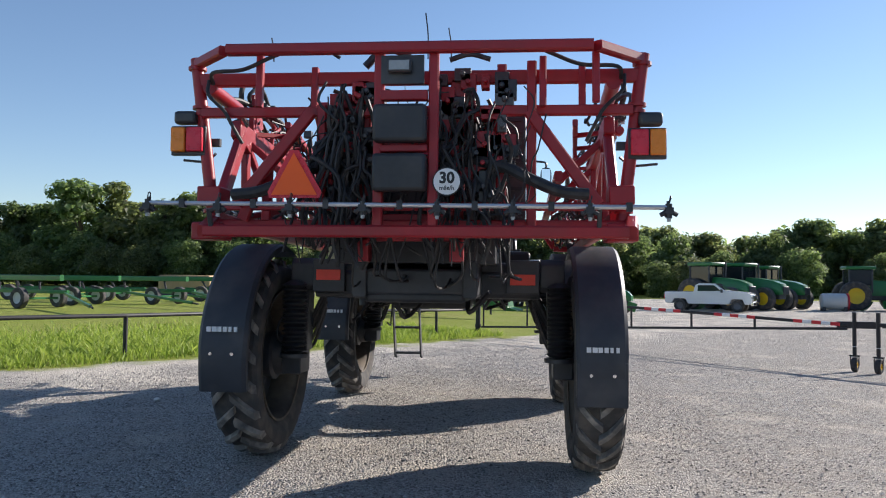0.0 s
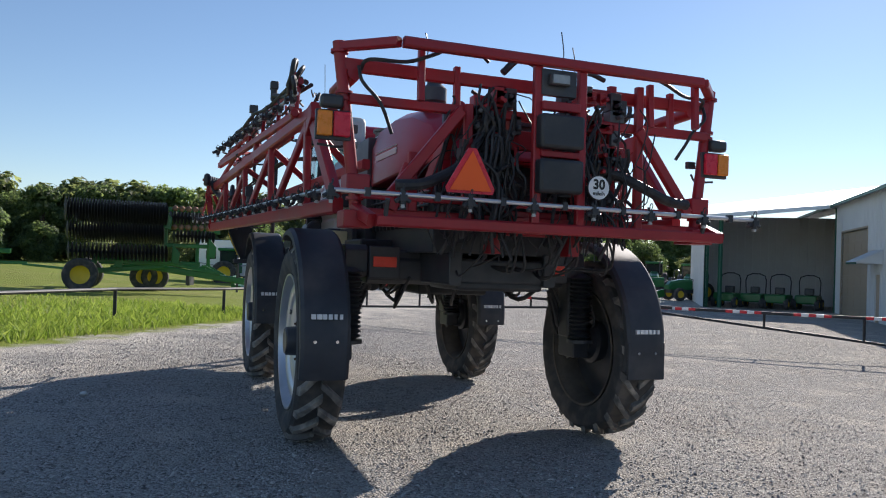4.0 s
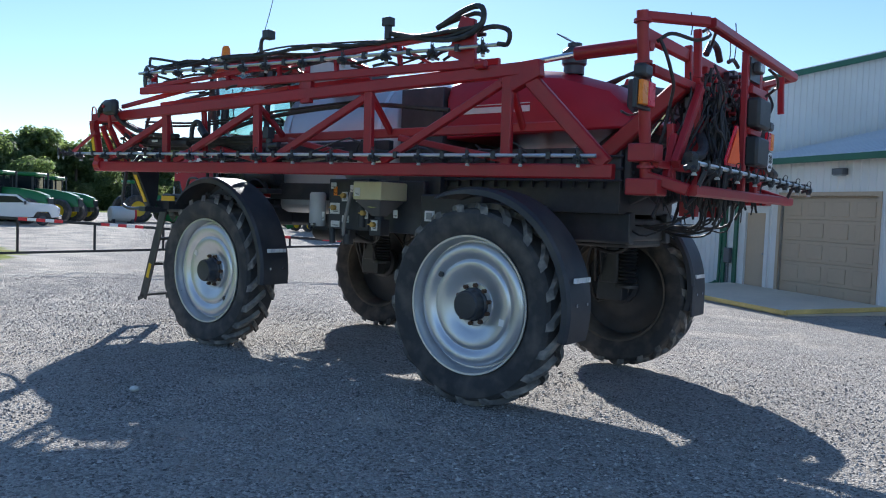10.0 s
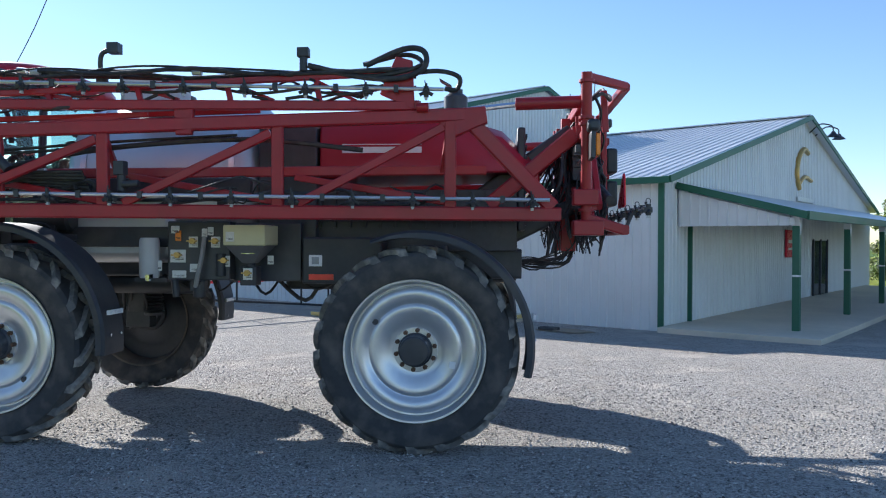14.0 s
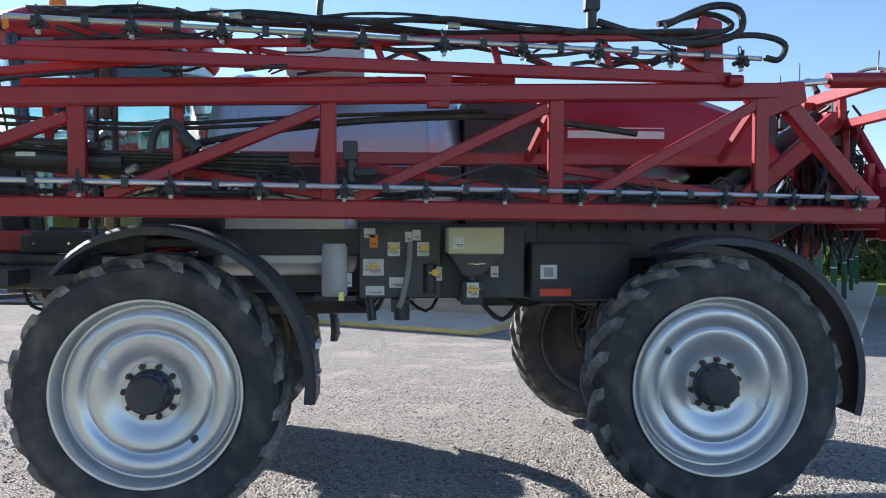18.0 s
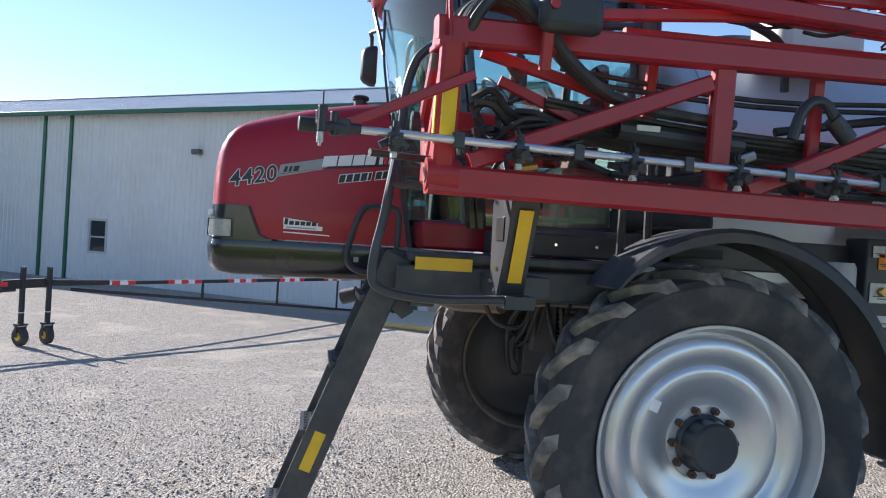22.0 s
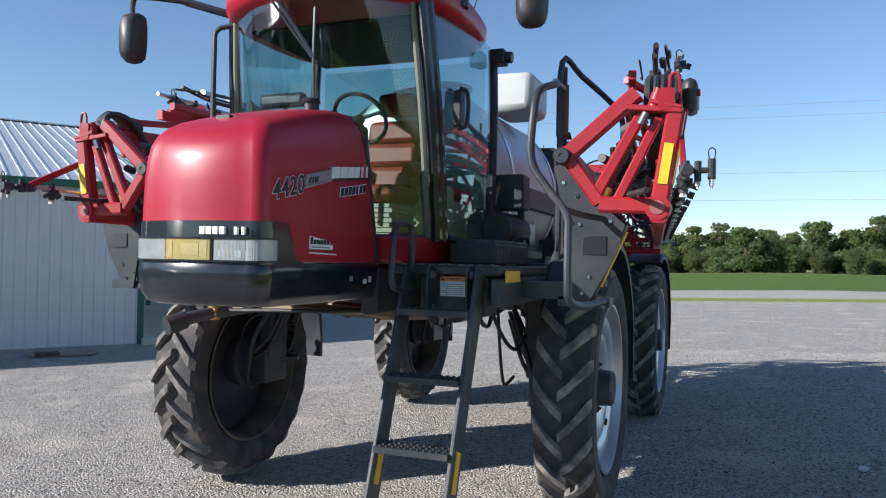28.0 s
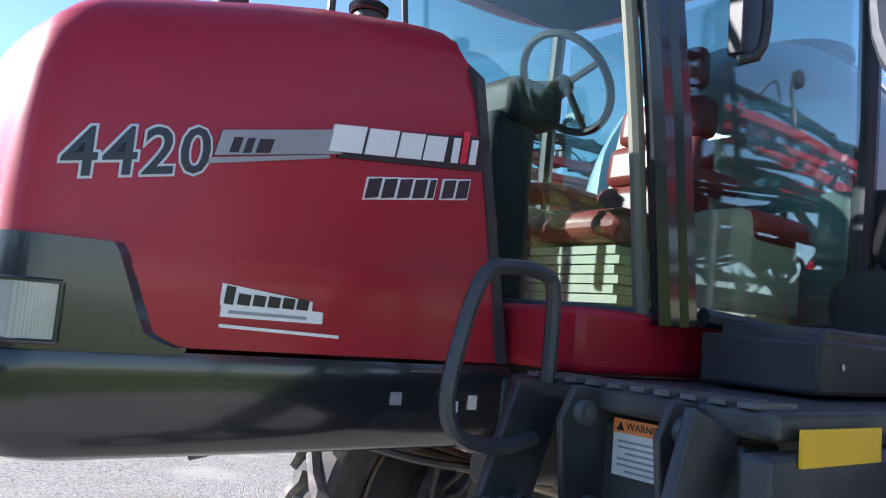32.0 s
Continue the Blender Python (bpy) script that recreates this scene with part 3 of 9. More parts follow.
# fenders over the rear of each tyre, with a mudflap that carries a badge
for y, a0, a1, r in ((0.0, -12, 112, 1.0), (FRONT_Y, -4, 127, 1.06)):
    arc = []
    for i in range(25):
        t = radians(a0 + (a1 - a0) * i / 24)
        rr = r + 0.03 * math.sin(math.pi * i / 24) - (0.10 * max(0.0, (i - 16) / 8) ** 2 if y else 0.0)
        arc.append((y - rr * math.cos(t), 0.9 + rr * math.sin(t)))
    sh = Shape()
    rows = []
    for k, (yy, zz) in enumerate(arc):
        d = Vector((0, arc[min(k + 1, 24)][0] - arc[max(k - 1, 0)][0], arc[min(k + 1, 24)][1] - arc[max(k - 1, 0)][1])).normalized()
        n = Vector((0, -d.z, d.y))
        w = 0.205 if k > 3 else 0.20
        lip = 0.05 if k < 19 else 0.05 - 0.008 * (k - 19)
        p = Vector((-1.53, yy, zz))
        rows.append([p + Vector((-w, 0, 0)) + n * -lip, p + Vector((-w, 0, 0)), p + Vector((-w + 0.03, 0, 0)) + n * 0.022, p + Vector((w - 0.03, 0, 0)) + n * 0.022, p + Vector((w, 0, 0)), p + Vector((w, 0, 0)) + n * -lip, p + Vector((w - 0.02, 0, 0)), p + Vector((-w + 0.02, 0, 0))])
    sh.loft(rows)
    for f in both_sides("fender", sh, FENDER, sprayer, "dark plastic fender over the tyre"):
        left = f.name == "fender" or f.data.vertices[0].co.x < 0
        cx = -1.53 if f.data.vertices[0].co.x < 0 else 2 * X0 + 1.53
        badge = Shape()
        yb, zb = y - r - 0.036, 1.20 - (0.12 if cx > 0 else 0.0)
        for i, w in enumerate((0.045, 0.05, 0.042, 0.04, 0.03, 0.03)):
            xx = cx - 0.125 + i * 0.046
            badge.box((xx, yb - 0.004, zb - 0.02), (xx + w * 0.78, yb + 0.02, zb + 0.02))
        parts("badge", badge, WHITE, f, "pale badge strip")
        bolts = Shape()
        for dx in (-0.09, 0.09):
            zc = 1.0 - (0.12 if cx > 0 else 0.0)
            bolts.rod((cx + dx, yb + 0.03, zc), (cx + dx, yb - 0.006, zc), 0.014, 10)
        parts("bolt", bolts, CHROME, f)
        if cx > 0 and y == 0.0:
            part("mudflap", Shape().box((cx - 0.20, yb + 0.008, 0.63), (cx + 0.20, yb + 0.03, 0.98)), FENDER, f, "dusty lower mudflap", bevel=0.006)
        if cx > 0:
            f.location = (-0.062, 0.085 if y == 0.0 else 0.04, 0)

# chassis
frame_shape = Shape()
for sx in (-0.42, 0.48):
    frame_shape.beam((sx, -0.95, 1.62), (sx, 5.25, 1.62), 0.12, 0.30)
for y in (-0.85, 0.9, 2.2, 3.2, 4.6):
    frame_shape.beam((-0.42, y, 1.60), (0.48, y, 1.60), 0.12, 0.22)
part("chassis_frame", frame_shape, BLACK, sprayer, "black steel chassis frame", bevel=0.01)
for y in (0.0, FRONT_Y + 0.02):
    ax = Shape().beam((-1.0, y, 1.58), (1.06, y, 1.58), 0.30, 0.26).beam((-0.75, y, 1.72), (0.8, y, 1.72), 0.24, 0.12)
    part("axle_beam", ax, BLACK, sprayer, "black cross axle", bevel=0.015)
    leg = Shape().beam((-1.14, y, 1.70), (-1.16, y, 0.95), 0.16, 0.24, (0, 1, 0)).box((-1.30, y - 0.16, 0.74), (-1.12, y + 0.16, 1.02)).beam((-1.0, y, 1.66), (-1.22, y, 1.66), 0.34, 0.30)
    leg.rod((-1.34, y, 0.9), (-1.20, y, 0.9), 0.16, 20)
    both_sides("wheel_leg", leg, BLACK, sprayer, "black suspension leg", bevel=0.012)
    bellows_profile = [(0.93, 0.05)] + [(0.95 + 0.021 * i, 0.118 if i % 2 else 0.082) for i in range(31)] + [(1.60, 0.05)]
    bellows = Shape().lathe(bellows_profile, (-1.17, y - 0.20, 0), (0, 0, 1), 22)
    both_sides("spring", bellows, PLASTIC, sprayer, "black ribbed spring bellows")
    plates = Shape().rod((-1.17, y - 0.20, 0.90), (-1.17, y - 0.20, 0.935), 0.13, 20)
    both_sides("spring_seat", plates, BLACK, sprayer)
    motor = Shape().lathe([(-1.52, 0.20), (-1.44, 0.23), (-1.40, 0.23), (-1.38, 0.19), (-1.30, 0.18), (-1.28, 0.13), (-1.20, 0.12), (-1.20, 0.001)], (0, y, 0.9), (1, 0, 0), 24)
    both_sides("wheel_motor", motor, BLACK, sprayer, "black hydraulic wheel motor")
    for dy in (-0.09, 0.09):
        both_sides("brake_line", Shape().tube([(-1.22, y + dy, 0.98), (-1.32, y + dy * 2.4, 1.08), (-1.30, y + dy * 2.0, 1.25), (-1.18, y + dy * 1.4, 1.34)], 0.011, 6), HOSE, sprayer)
    hoses = Shape()
    for i in range(6):
        o = rnd.uniform(-0.12, 0.12)
        hoses.tube([(-0.95, y + o, 1.5 - 0.03 * i), (-1.08, y + o * 1.6, 1.25 - 0.05 * i), (-1.2, y + 0.1 + o, 1.05 - 0.02 * i), (-1.26, y + o * 0.6, 0.93)], 0.016, 7)
    hoses.tube([(-1.0, y + 0.15, 1.45), (-1.14, y + 0.3, 1.15), (-1.25, y + 0.22, 0.72), (-1.2, y + 0.02, 0.80)], 0.02, 7)
    for h_ in hoses.pieces():
        both_sides("leg_hose", h_, HOSE, sprayer)
for sx, rz in ((-0.855, 1.655), (0.905, 1.625)):
    part("rear_plate", Shape().box((sx - 0.15, -0.22, 1.50), (sx + 0.15, -0.17, 1.80)), BLACK, sprayer, bevel=0.01)
    part("rear_reflector", Shape().box((sx - 0.112, -0.236, rz - 0.048), (sx + 0.112, -0.222, rz + 0.048)), REFLECT_RED, sprayer, "red rear reflector", bevel=0.004)
belly = Shape().box((-0.38, -0.9, 1.43), (0.44, -0.1, 1.52)).box((-0.35, 0.3, 1.34), (0.4, 1.5, 1.52)).rod((-0.3, 2.4, 1.40), (-0.3, 3.4, 1.40), 0.12, 16)
parts("belly_tank", belly, PLASTIC, sprayer, bevel=0.03)
under = Shape()
for i in range(16):
    y = rnd.uniform(-0.8, 3.2)
    x = rnd.uniform(-0.7, 0.75)
    under.tube([(x, y, 1.52), (x + rnd.uniform(-0.2, 0.2), y + rnd.uniform(0.1, 0.3), rnd.uniform(1.22, 1.36)), (x + rnd.uniform(-0.3, 0.3), y + rnd.uniform(0.4, 0.8), 1.5)], rnd.uniform(0.012, 0.022), 6)
parts("hydraulic_hose", under, HOSE, sprayer)

# stainless product tank
tank = Shape().lathe([(1.62, 0.001), (1.64, 0.5), (1.70, 0.74), (1.80, 0.83), (1.84, 0.845), (3.52, 0.845), (3.58, 0.82), (3.66, 0.72), (3.72, 0.45), (3.74, 0.001)], (X0, 0, 2.46), (0, 1, 0), 56)
tank_ob = part("product_tank", tank, STEEL, sprayer, "large brushed stainless steel product tank")
bands = Shape()
for y in (1.92, 3.44):
    bands.lathe([(y - 0.03, 0.847), (y - 0.03, 0.854), (y + 0.03, 0.854), (y + 0.03, 0.847)], (X0, 0, 2.46), (0, 1, 0), 56)
parts("strap", bands, PIPE, tank_ob)
sill = Shape().box((-0.84, 1.72, 1.78), (-0.74, 3.7, 1.98)).box((0.80, 1.72, 1.78), (0.90, 3.7, 1.98)).box((-0.88, 1.70, 2.28), (-0.80, 3.65, 2.46)).box((0.86, 1.70, 2.28), (0.94, 3.65, 2.46))
parts("tank_cradle", sill, BLACK, sprayer, "black tank cradle", bevel=0.01)
lower_tank = Shape().box((-0.79, 2.5, 1.62), (0.85, 3.62, 2.26))
part("saddle_tank", lower_tank, STEEL, sprayer, "dull stainless lower tank", bevel=0.10)
lid = Shape().rod((X0, 2.9, 3.28), (X0, 2.9, 3.40), 0.24, 28).rod((X0, 2.9, 3.40), (X0, 2.9, 3.43), 0.27, 28)
part("tank_lid", lid, BLACK, tank_ob, "black round filler lid")
part("rinse_tank", Shape().box((-0.86, 2.45, 3.14), (-0.44, 3.05, 3.50)), WHITE_POLY, sprayer, "white plastic rinse tank", bevel=0.07)

# engine cover behind the tank
cover = Shape()
rings = []
for y, zt, w in ((1.06, 3.10, 0.73), (0.9, 3.13, 0.74), (0.3, 3.16, 0.74), (-0.25, 3.10, 0.73), (-0.75, 2.95, 0.70), (-1.05, 2.66, 0.66), (-1.12, 2.58, 0.64)):
    zl = 2.50 - 0.03 * y
    rings.append([(X0 - w, y, zl), (X0 - w, y, zt - 0.22), (X0 - w + 0.05, y, zt - 0.08), (X0 - w + 0.18, y, zt), (X0 + w - 0.18, y, zt), (X0 + w - 0.05, y, zt - 0.08), (X0 + w, y, zt - 0.22), (X0 + w, y, zl)])
cover.loft(rings)
cover_ob = part("engine_cover", cover, RED, sprayer, "red engine cover with a pale side stripe", bevel=0.02)
stripe = Shape().box((X0 - 0.747, 0.04, 2.715), (X0 - 0.738, 0.83, 2.775)).box((X0 - 0.747, 0.04, 2.795), (X0 - 0.738, 0.83, 2.803))
both_sides("stripe", stripe, WHITE, cover_ob, "white side stripe")
bay = Shape().box((-0.62, -0.9, 1.75), (0.68, 1.6, 2.36)).box((-0.74, 1.08, 1.8), (0.80, 1.66, 3.02))
part("engine_bay", bay, BLACK, sprayer, "black engine bay screens", bevel=0.01)
screens = Shape()
for i in range(14):
    y = -0.75 + i * 0.15
    screens.box((-0.665, y, 1.98), (-0.63, y + 0.03, 2.34))
for z in (2.05, 2.16, 2.27):
    screens.rod((-0.68, -0.95, z), (-0.68, 1.3, z), 0.012, 6)
both_sides("screen", screens, PLASTIC, sprayer)
stack = Shape().lathe([(3.08, 0.10), (3.16, 0.10), (3.18, 0.12), (3.30, 0.12), (3.32, 0.10), (3.34, 0.07), (3.38, 0.07), (3.38, 0.0)], (-0.45, -0.28, 0), (0, 0, 1), 24)
stack.plate([(-0.53, -0.24, 3.40), (-0.37, -0.24, 3.40), (-0.37, -0.12, 3.47), (-0.53, -0.12, 3.47)], (0, 0, 0.012))
part("air_intake", stack, BLACK, sprayer, "black air intake with a rain flap")

# side controls under the tank
panel = part("fill_panel", Shape().box((-1.0, 1.86, 1.46), (-0.80, 2.48, 2.03)), BLACK, sprayer, "black filling panel with valves and white tags", bevel=0.012)


def tag(y, z, w, h, mat=WHITE_TAG, x=-1.004, parent=panel, knob=None):
    t = part("tag", Shape().box((x, y - w / 2, z - h / 2), (x - 0.006, y + w / 2, z + h / 2)), mat, parent, bevel=0.003)
    lines = Shape()
    for i in range(2):
        lines.box((x - 0.007, y - w * 0.36, z - h * 0.30 + i * h * 0.12), (x - 0.0075, y + w * (0.36 if i else 0.15), z - h * 0.30 + i * h * 0.12 + h * 0.05))
    part("print", lines, DECAL_BLACK, t)
    if knob:
        part("valve", Shape().rod((x - 0.006, y, z + 0.01), (x - 0.05, y, z + 0.01), 0.028, 14).beam((x - 0.045, y - 0.05, z + 0.01), (x - 0.045, y + 0.05, z + 0.01), 0.014, 0.022, (1, 0, 0)), knob, t, "brass valve handle")


for y, z, w, h, k in ((2.372, 1.694, 0.155, 0.125, BRASS), (2.22, 1.83, 0.092, 0.105, BRASS), (2.0, 1.83, 0.092, 0.105, BRASS), (2.40, 1.95, 0.085, 0.072, None), (2.11, 1.92, 0.055, 0.08, None), (2.05, 1.935, 0.06, 0.08, None), (1.91, 1.645, 0.105, 0.105, BRASS), (2.20, 1.58, 0.11, 0.08, None), (2.36, 1.52, 0.14, 0.07, None)):
    tag(y, z, w, h, knob=k)
tag(2.37, 1.89, 0.06, 0.10, AMBER)
pipes = Shape().tube([(-1.03, 2.10, 1.88), (-1.07, 2.11, 1.7), (-1.08, 2.15, 1.5), (-1.05, 2.18, 1.40)], 0.022, 10)
part("suction_hose", pipes, material("grey_hose", (0.30, 0.29, 0.27), 0.6), panel, "pale grey hose")
valves = Shape().rod((-1.0, 2.16, 1.42), (-1.0, 2.16, 1.30), 0.06, 14).rod((-1.02, 2.4, 1.47), (-1.02, 2.38, 1.30), 0.035, 10).rod((-1.0, 1.95, 1.50), (-1.0, 1.95, 1.72), 0.05, 12).box((-1.04, 2.1, 1.36), (-0.94, 2.24, 1.46))
parts("fill_coupling", valves, PLASTIC, panel, "black coupling and drain pipes", bevel=0.004)
hopper = part("chemical_hopper", Shape().box((-1.28, 1.43, 1.80), (-0.86, 1.83, 1.99)), CREAM, sprayer, "cream plastic chemical hopper above a grey cone", bevel=0.012)
cone = Shape().loft([[(-1.27, 1.44, 1.80), (-0.87, 1.44, 1.80), (-0.87, 1.82, 1.80), (-1.27, 1.82, 1.80)], [(-1.12, 1.58, 1.63), (-1.0, 1.58, 1.63), (-1.0, 1.70, 1.63), (-1.12, 1.70, 1.63)]])
part("cone", cone, material("grey_hopper", (0.12, 0.12, 0.125), 0.5), hopper, "grey tapered cone", bevel=0.01)
part("outlet", Shape().rod((-1.06, 1.64, 1.64), (-1.06, 1.64, 1.58), 0.05, 14).box((-1.13, 1.56, 1.42), (-0.98, 1.72, 1.60)), PLASTIC, hopper, bevel=0.01)
tag(1.76, 1.88, 0.08, 0.09, WHITE_TAG, -1.284, hopper)
tag(1.64, 1.53, 0.09, 0.11, WHITE_TAG, -1.134, hopper, BRASS)
tag(1.46, 1.66, 0.06, 0.085, WHITE_TAG, -1.004, hopper)
part("bail", Shape().tube([(-1.18, 1.70, 1.78), (-1.20, 1.70, 1.73), (-1.20, 1.54, 1.73), (-1.18, 1.54, 1.78)], 0.006, 6, 2), CHROME, hopper)
part("panel_back", Shape().box((-0.86, 1.2, 1.45), (-0.80, 1.9, 2.02)), BLACK, sprayer, bevel=0.01)
toolbox = part("toolbox", Shape().box((-0.95, 0.39, 1.43), (-0.5, 1.17, 1.88)), PLASTIC, sprayer, "black tool box with a white latch", bevel=0.02)
part("latch", Shape().box((-0.955, 0.97, 1.60), (-0.965, 1.10, 1.71)), WHITE, toolbox, "white latch plate", bevel=0.004)
part("latch_key", Shape().box((-0.966, 1.0, 1.62), (-0.972, 1.07, 1.69)), DECAL_GREY, toolbox)
part("side_reflector", Shape().box((-0.953, 0.86, 1.47), (-0.962, 1.10, 1.525)), REFLECT_RED, toolbox, "red side reflector")
part("canister", Shape().lathe([(1.48, 0.0), (1.48, 0.085), (1.50, 0.095), (1.84, 0.095), (1.87, 0.08), (1.87, 0.0)], (-1.0, 2.66, 0), (0, 0, 1), 22), WHITE_POLY, sprayer, "pale grey canister")
tag(2.56, 1.60, 0.06, 0.10, WHITE_TAG, -1.01, panel)
part("tank_bracket", Shape().box((-0.98, 2.5, 1.44), (-0.7, 2.82, 1.48)), BLACK, sprayer)
right_box = Shape().box((0.55, 0.3, 1.42), (0.98, 2.4, 1.9))
part("battery_box", right_box, PLASTIC, sprayer, "black box along the frame", bevel=0.03)
part("fuel_tank", Shape().box((0.56, 2.5, 1.42), (1.0, 3.2, 1.95)), PLASTIC, sprayer, bevel=0.06)
part("platform_light", Shape().box((-1.18, 2.58, 1.46), (-1.10, 2.62, 1.52)), CHROME, sprayer)

# ---- front hood ----
hood_heights = ((5.25, 2.715), (5.50, 2.71), (5.75, 2.68), (6.0, 2.62), (6.25, 2.54), (6.42, 2.475), (6.60, 2.40))


def along(table, v):
    for (a, p), (b, q) in zip(table, table[1:]):
        if v <= b:
            return p + (q - p) * max(0, (v - a) / (b - a))
    return table[-1][1]


XH = -0.065


def nose(half, front, rear, corner, n=10):
    """Plan outline from the left rear round the front to the right rear: flanks drawn in towards a tight corner, a slightly bowed face."""
    m_ = 8 if n < 24 else 80
    left = [(XH - half, rear + (front - 0.05 - corner - rear) * i / m_) for i in range(m_)]
    arc = [(XH - half + corner - corner * math.cos(t), front - 0.05 - corner + corner * math.sin(t)) for t in [math.pi / 2 * i / n for i in range(n + 1)]]
    face = [(XH - (half - corner) * (1 - i / 6), front - 0.05 * (1 - i / 6) ** 2) for i in range(1, 7)]
    pts = left + arc + face
    pts += [(2 * XH - x, y) for x, y in reversed(pts[:-1])]
    return [(XH + (x - XH) * (1 - 0.03 * max(0, (y - 5.6) / (front - 5.6))), y) for x, y in pts]


outline = nose(0.395, 6.50, 5.27, 0.085)
levels = ((0.0, 0.0), (0.10, -0.002), (0.20, -0.006), (0.26, -0.001), (0.40, 0.0), (0.60, 0.005), (0.76, 0.016), (0.86, 0.034), (0.925, 0.065), (0.965, 0.11), (0.988, 0.17), (0.998, 0.26), (1.0, 0.36))
rows = []
for h, inset in levels:
    ring = []
    for x, y in outline:
        c = Vector((XH, min(y, 6.05)))
        o = Vector((x, y))
        d = c - o
        q = o + d * min(0.97, inset / max(d.length, 0.01)) if d.length > 0 else o
        zb = 1.80
        lean = 0.20 * max(0, 1 - (y - 5.27) / 0.34) * h * h
        ring.append((q.x, q.y + lean, zb + (along(hood_heights, q.y) - zb) * h))
    rows.append(ring)
hood = Shape()
n = len(outline)
hood.add([p for r in rows for p in r], [(j * n + i, j * n + i + 1, (j + 1) * n + i + 1, (j + 1) * n + i) for j in range(len(rows) - 1) for i in range(n - 1)])
last = (len(rows) - 1) * n
hood.f += [(last + i, last + i + 1, last + n - 2 - i, last + n - 1 - i) for i in range(n // 2)]
hood_ob = part("hood", hood, RED, sprayer, "glossy red rounded front hood", angle=50)
back = Shape().plate([(XH - 0.41, 5.27, 1.80), (XH + 0.41, 5.27, 1.80), (XH + 0.39, 5.41, 2.55), (XH + 0.25, 5.47, 2.69), (XH - 0.25, 5.47, 2.69), (XH - 0.39, 5.41, 2.55)], (0, -0.03, 0))
part("seal", back, PLASTIC, hood_ob, "black rubber seal")
part("cap", Shape().rod((-0.185, 5.60, 2.64), (-0.185, 5.60, 2.735), 0.042, 18).lathe([(2.735, 0.05)] + [(2.74 + 0.004 * (i // 2), 0.056 if i % 2 else 0.053) for i in range(10)] + [(2.765, 0.045), (2.765, 0.001)], (-0.185, 5.60, 0), (0, 0, 1), 20), PLASTIC, hood_ob, "black filler cap")
part("latch", Shape().box((-0.08, 6.2, 2.540), (0.0, 6.235, 2.562)), PLASTIC, hood_ob)
# black lower bumper and light bezel
bumper = Shape()
brows = []
for z, grow, front in ((1.575, -0.045, 6.44), (1.59, -0.018, 6.485), (1.64, 0.002, 6.512), (1.74, 0.010, 6.522), (1.775, 0.008, 6.515), (1.79, 0.005, 6.51)):
    brows.append([(x, y, z) for x, y in nose(0.395 + grow, front, 5.22, 0.10)])
m = len(brows[0])
bumper.add([p for r in brows for p in r], [(j * m + i, j * m + i + 1, (j + 1) * m + i + 1, (j + 1) * m + i) for j in range(len(brows) - 1) for i in range(m - 1)])
bumper.f += [(i, i + 1, m - 2 - i, m - 1 - i) for i in range(m // 2)]
top = (len(brows) - 1) * m
bumper.f += [(top + i, top + i + 1, top + m - 2 - i, top + m - 1 - i) for i in range(m // 2)]
bumper_ob = part("bumper", bumper, GLOSS_BLACK, sprayer, "black plastic lower hood and bumper", angle=50)
bez = Shape()
ring = [p for p in nose(0.406, 6.512, 5.37, 0.095, 24) if p[1] > 6.10]
lo = [(x, y, 1.785) for x, y in ring]
hi = [(x, y - 0.008, 1.995 - 0.155 * max(0, min(1, (6.262 - y) / 0.062)) - 0.04 * max(0, min(1, (6.205 - y) / 0.07)) ** 0.6) for x, y in ring]
m = len(ring)
bez.add(lo + hi, [(i, i + 1, m + i + 1, m + i) for i in range(m - 1)])
bez.add([(x * 0.985 + XH * 0.015, y - 0.02, z) for x, y, z in hi] + hi, [(i, i + 1, m + i + 1, m + i) for i in range(m - 1)])
part("light_bezel", bez, GLOSS_BLACK, bumper_ob, "black light bezel", angle=50)


def ribbed_lens(name, colour):
    """Moulded lamp plastic with fine upright flutes over a bright reflector."""
    m = material(name, colour, 0.16, 0.1, 0.25, 9, coat=0.6)
    nodes, links = m.node_tree.nodes, m.node_tree.links
    flutes = nodes.new("ShaderNodeTexWave")
    flutes.bands_direction, flutes.wave_profile = "DIAGONAL", "SIN"
    flutes.inputs["Scale"].default_value = 130
    squash = nodes.new("ShaderNodeMapping")
    squash.inputs["Scale"].default_value = (1, -1, 0)
    links.new(nodes.new("ShaderNodeTexCoord").outputs["Object"], squash.inputs[0]), links.new(squash.outputs[0], flutes.inputs["Vector"])
    relief = nodes.new("ShaderNodeBump")
    relief.inputs["Strength"].default_value, relief.inputs["Distance"].default_value = 0.25, 0.003
    links.new(flutes.outputs[0], relief.inputs["Height"]), links.new(relief.outputs[0], nodes["Principled BSDF"].inputs["Normal"])
    return m


LENS = ribbed_lens("clear_lamp_lens", (0.34, 0.35, 0.34))
LENS_Y = ribbed_lens("yellowed_lamp_lens", (0.42, 0.33, 0.12))
ring = [p for p in nose(0.412, 6.519, 5.37, 0.10, 40) if p[1] > 6.30]
m = len(ring)
runs = [0.0]
for (xa, ya), (xb, yb) in zip(ring, ring[1:]):
    runs.append(runs[-1] + math.hypot(xb - xa, yb - ya))


def at_run(v):
    for i in range(len(ring) - 1):
        if v <= runs[i + 1] + 1e-9:
            k = (v - runs[i]) / max(1e-9, runs[i + 1] - runs[i])
            return (ring[i][0] + (ring[i + 1][0] - ring[i][0]) * k, ring[i][1] + (ring[i + 1][1] - ring[i][1]) * k)
    return ring[-1]


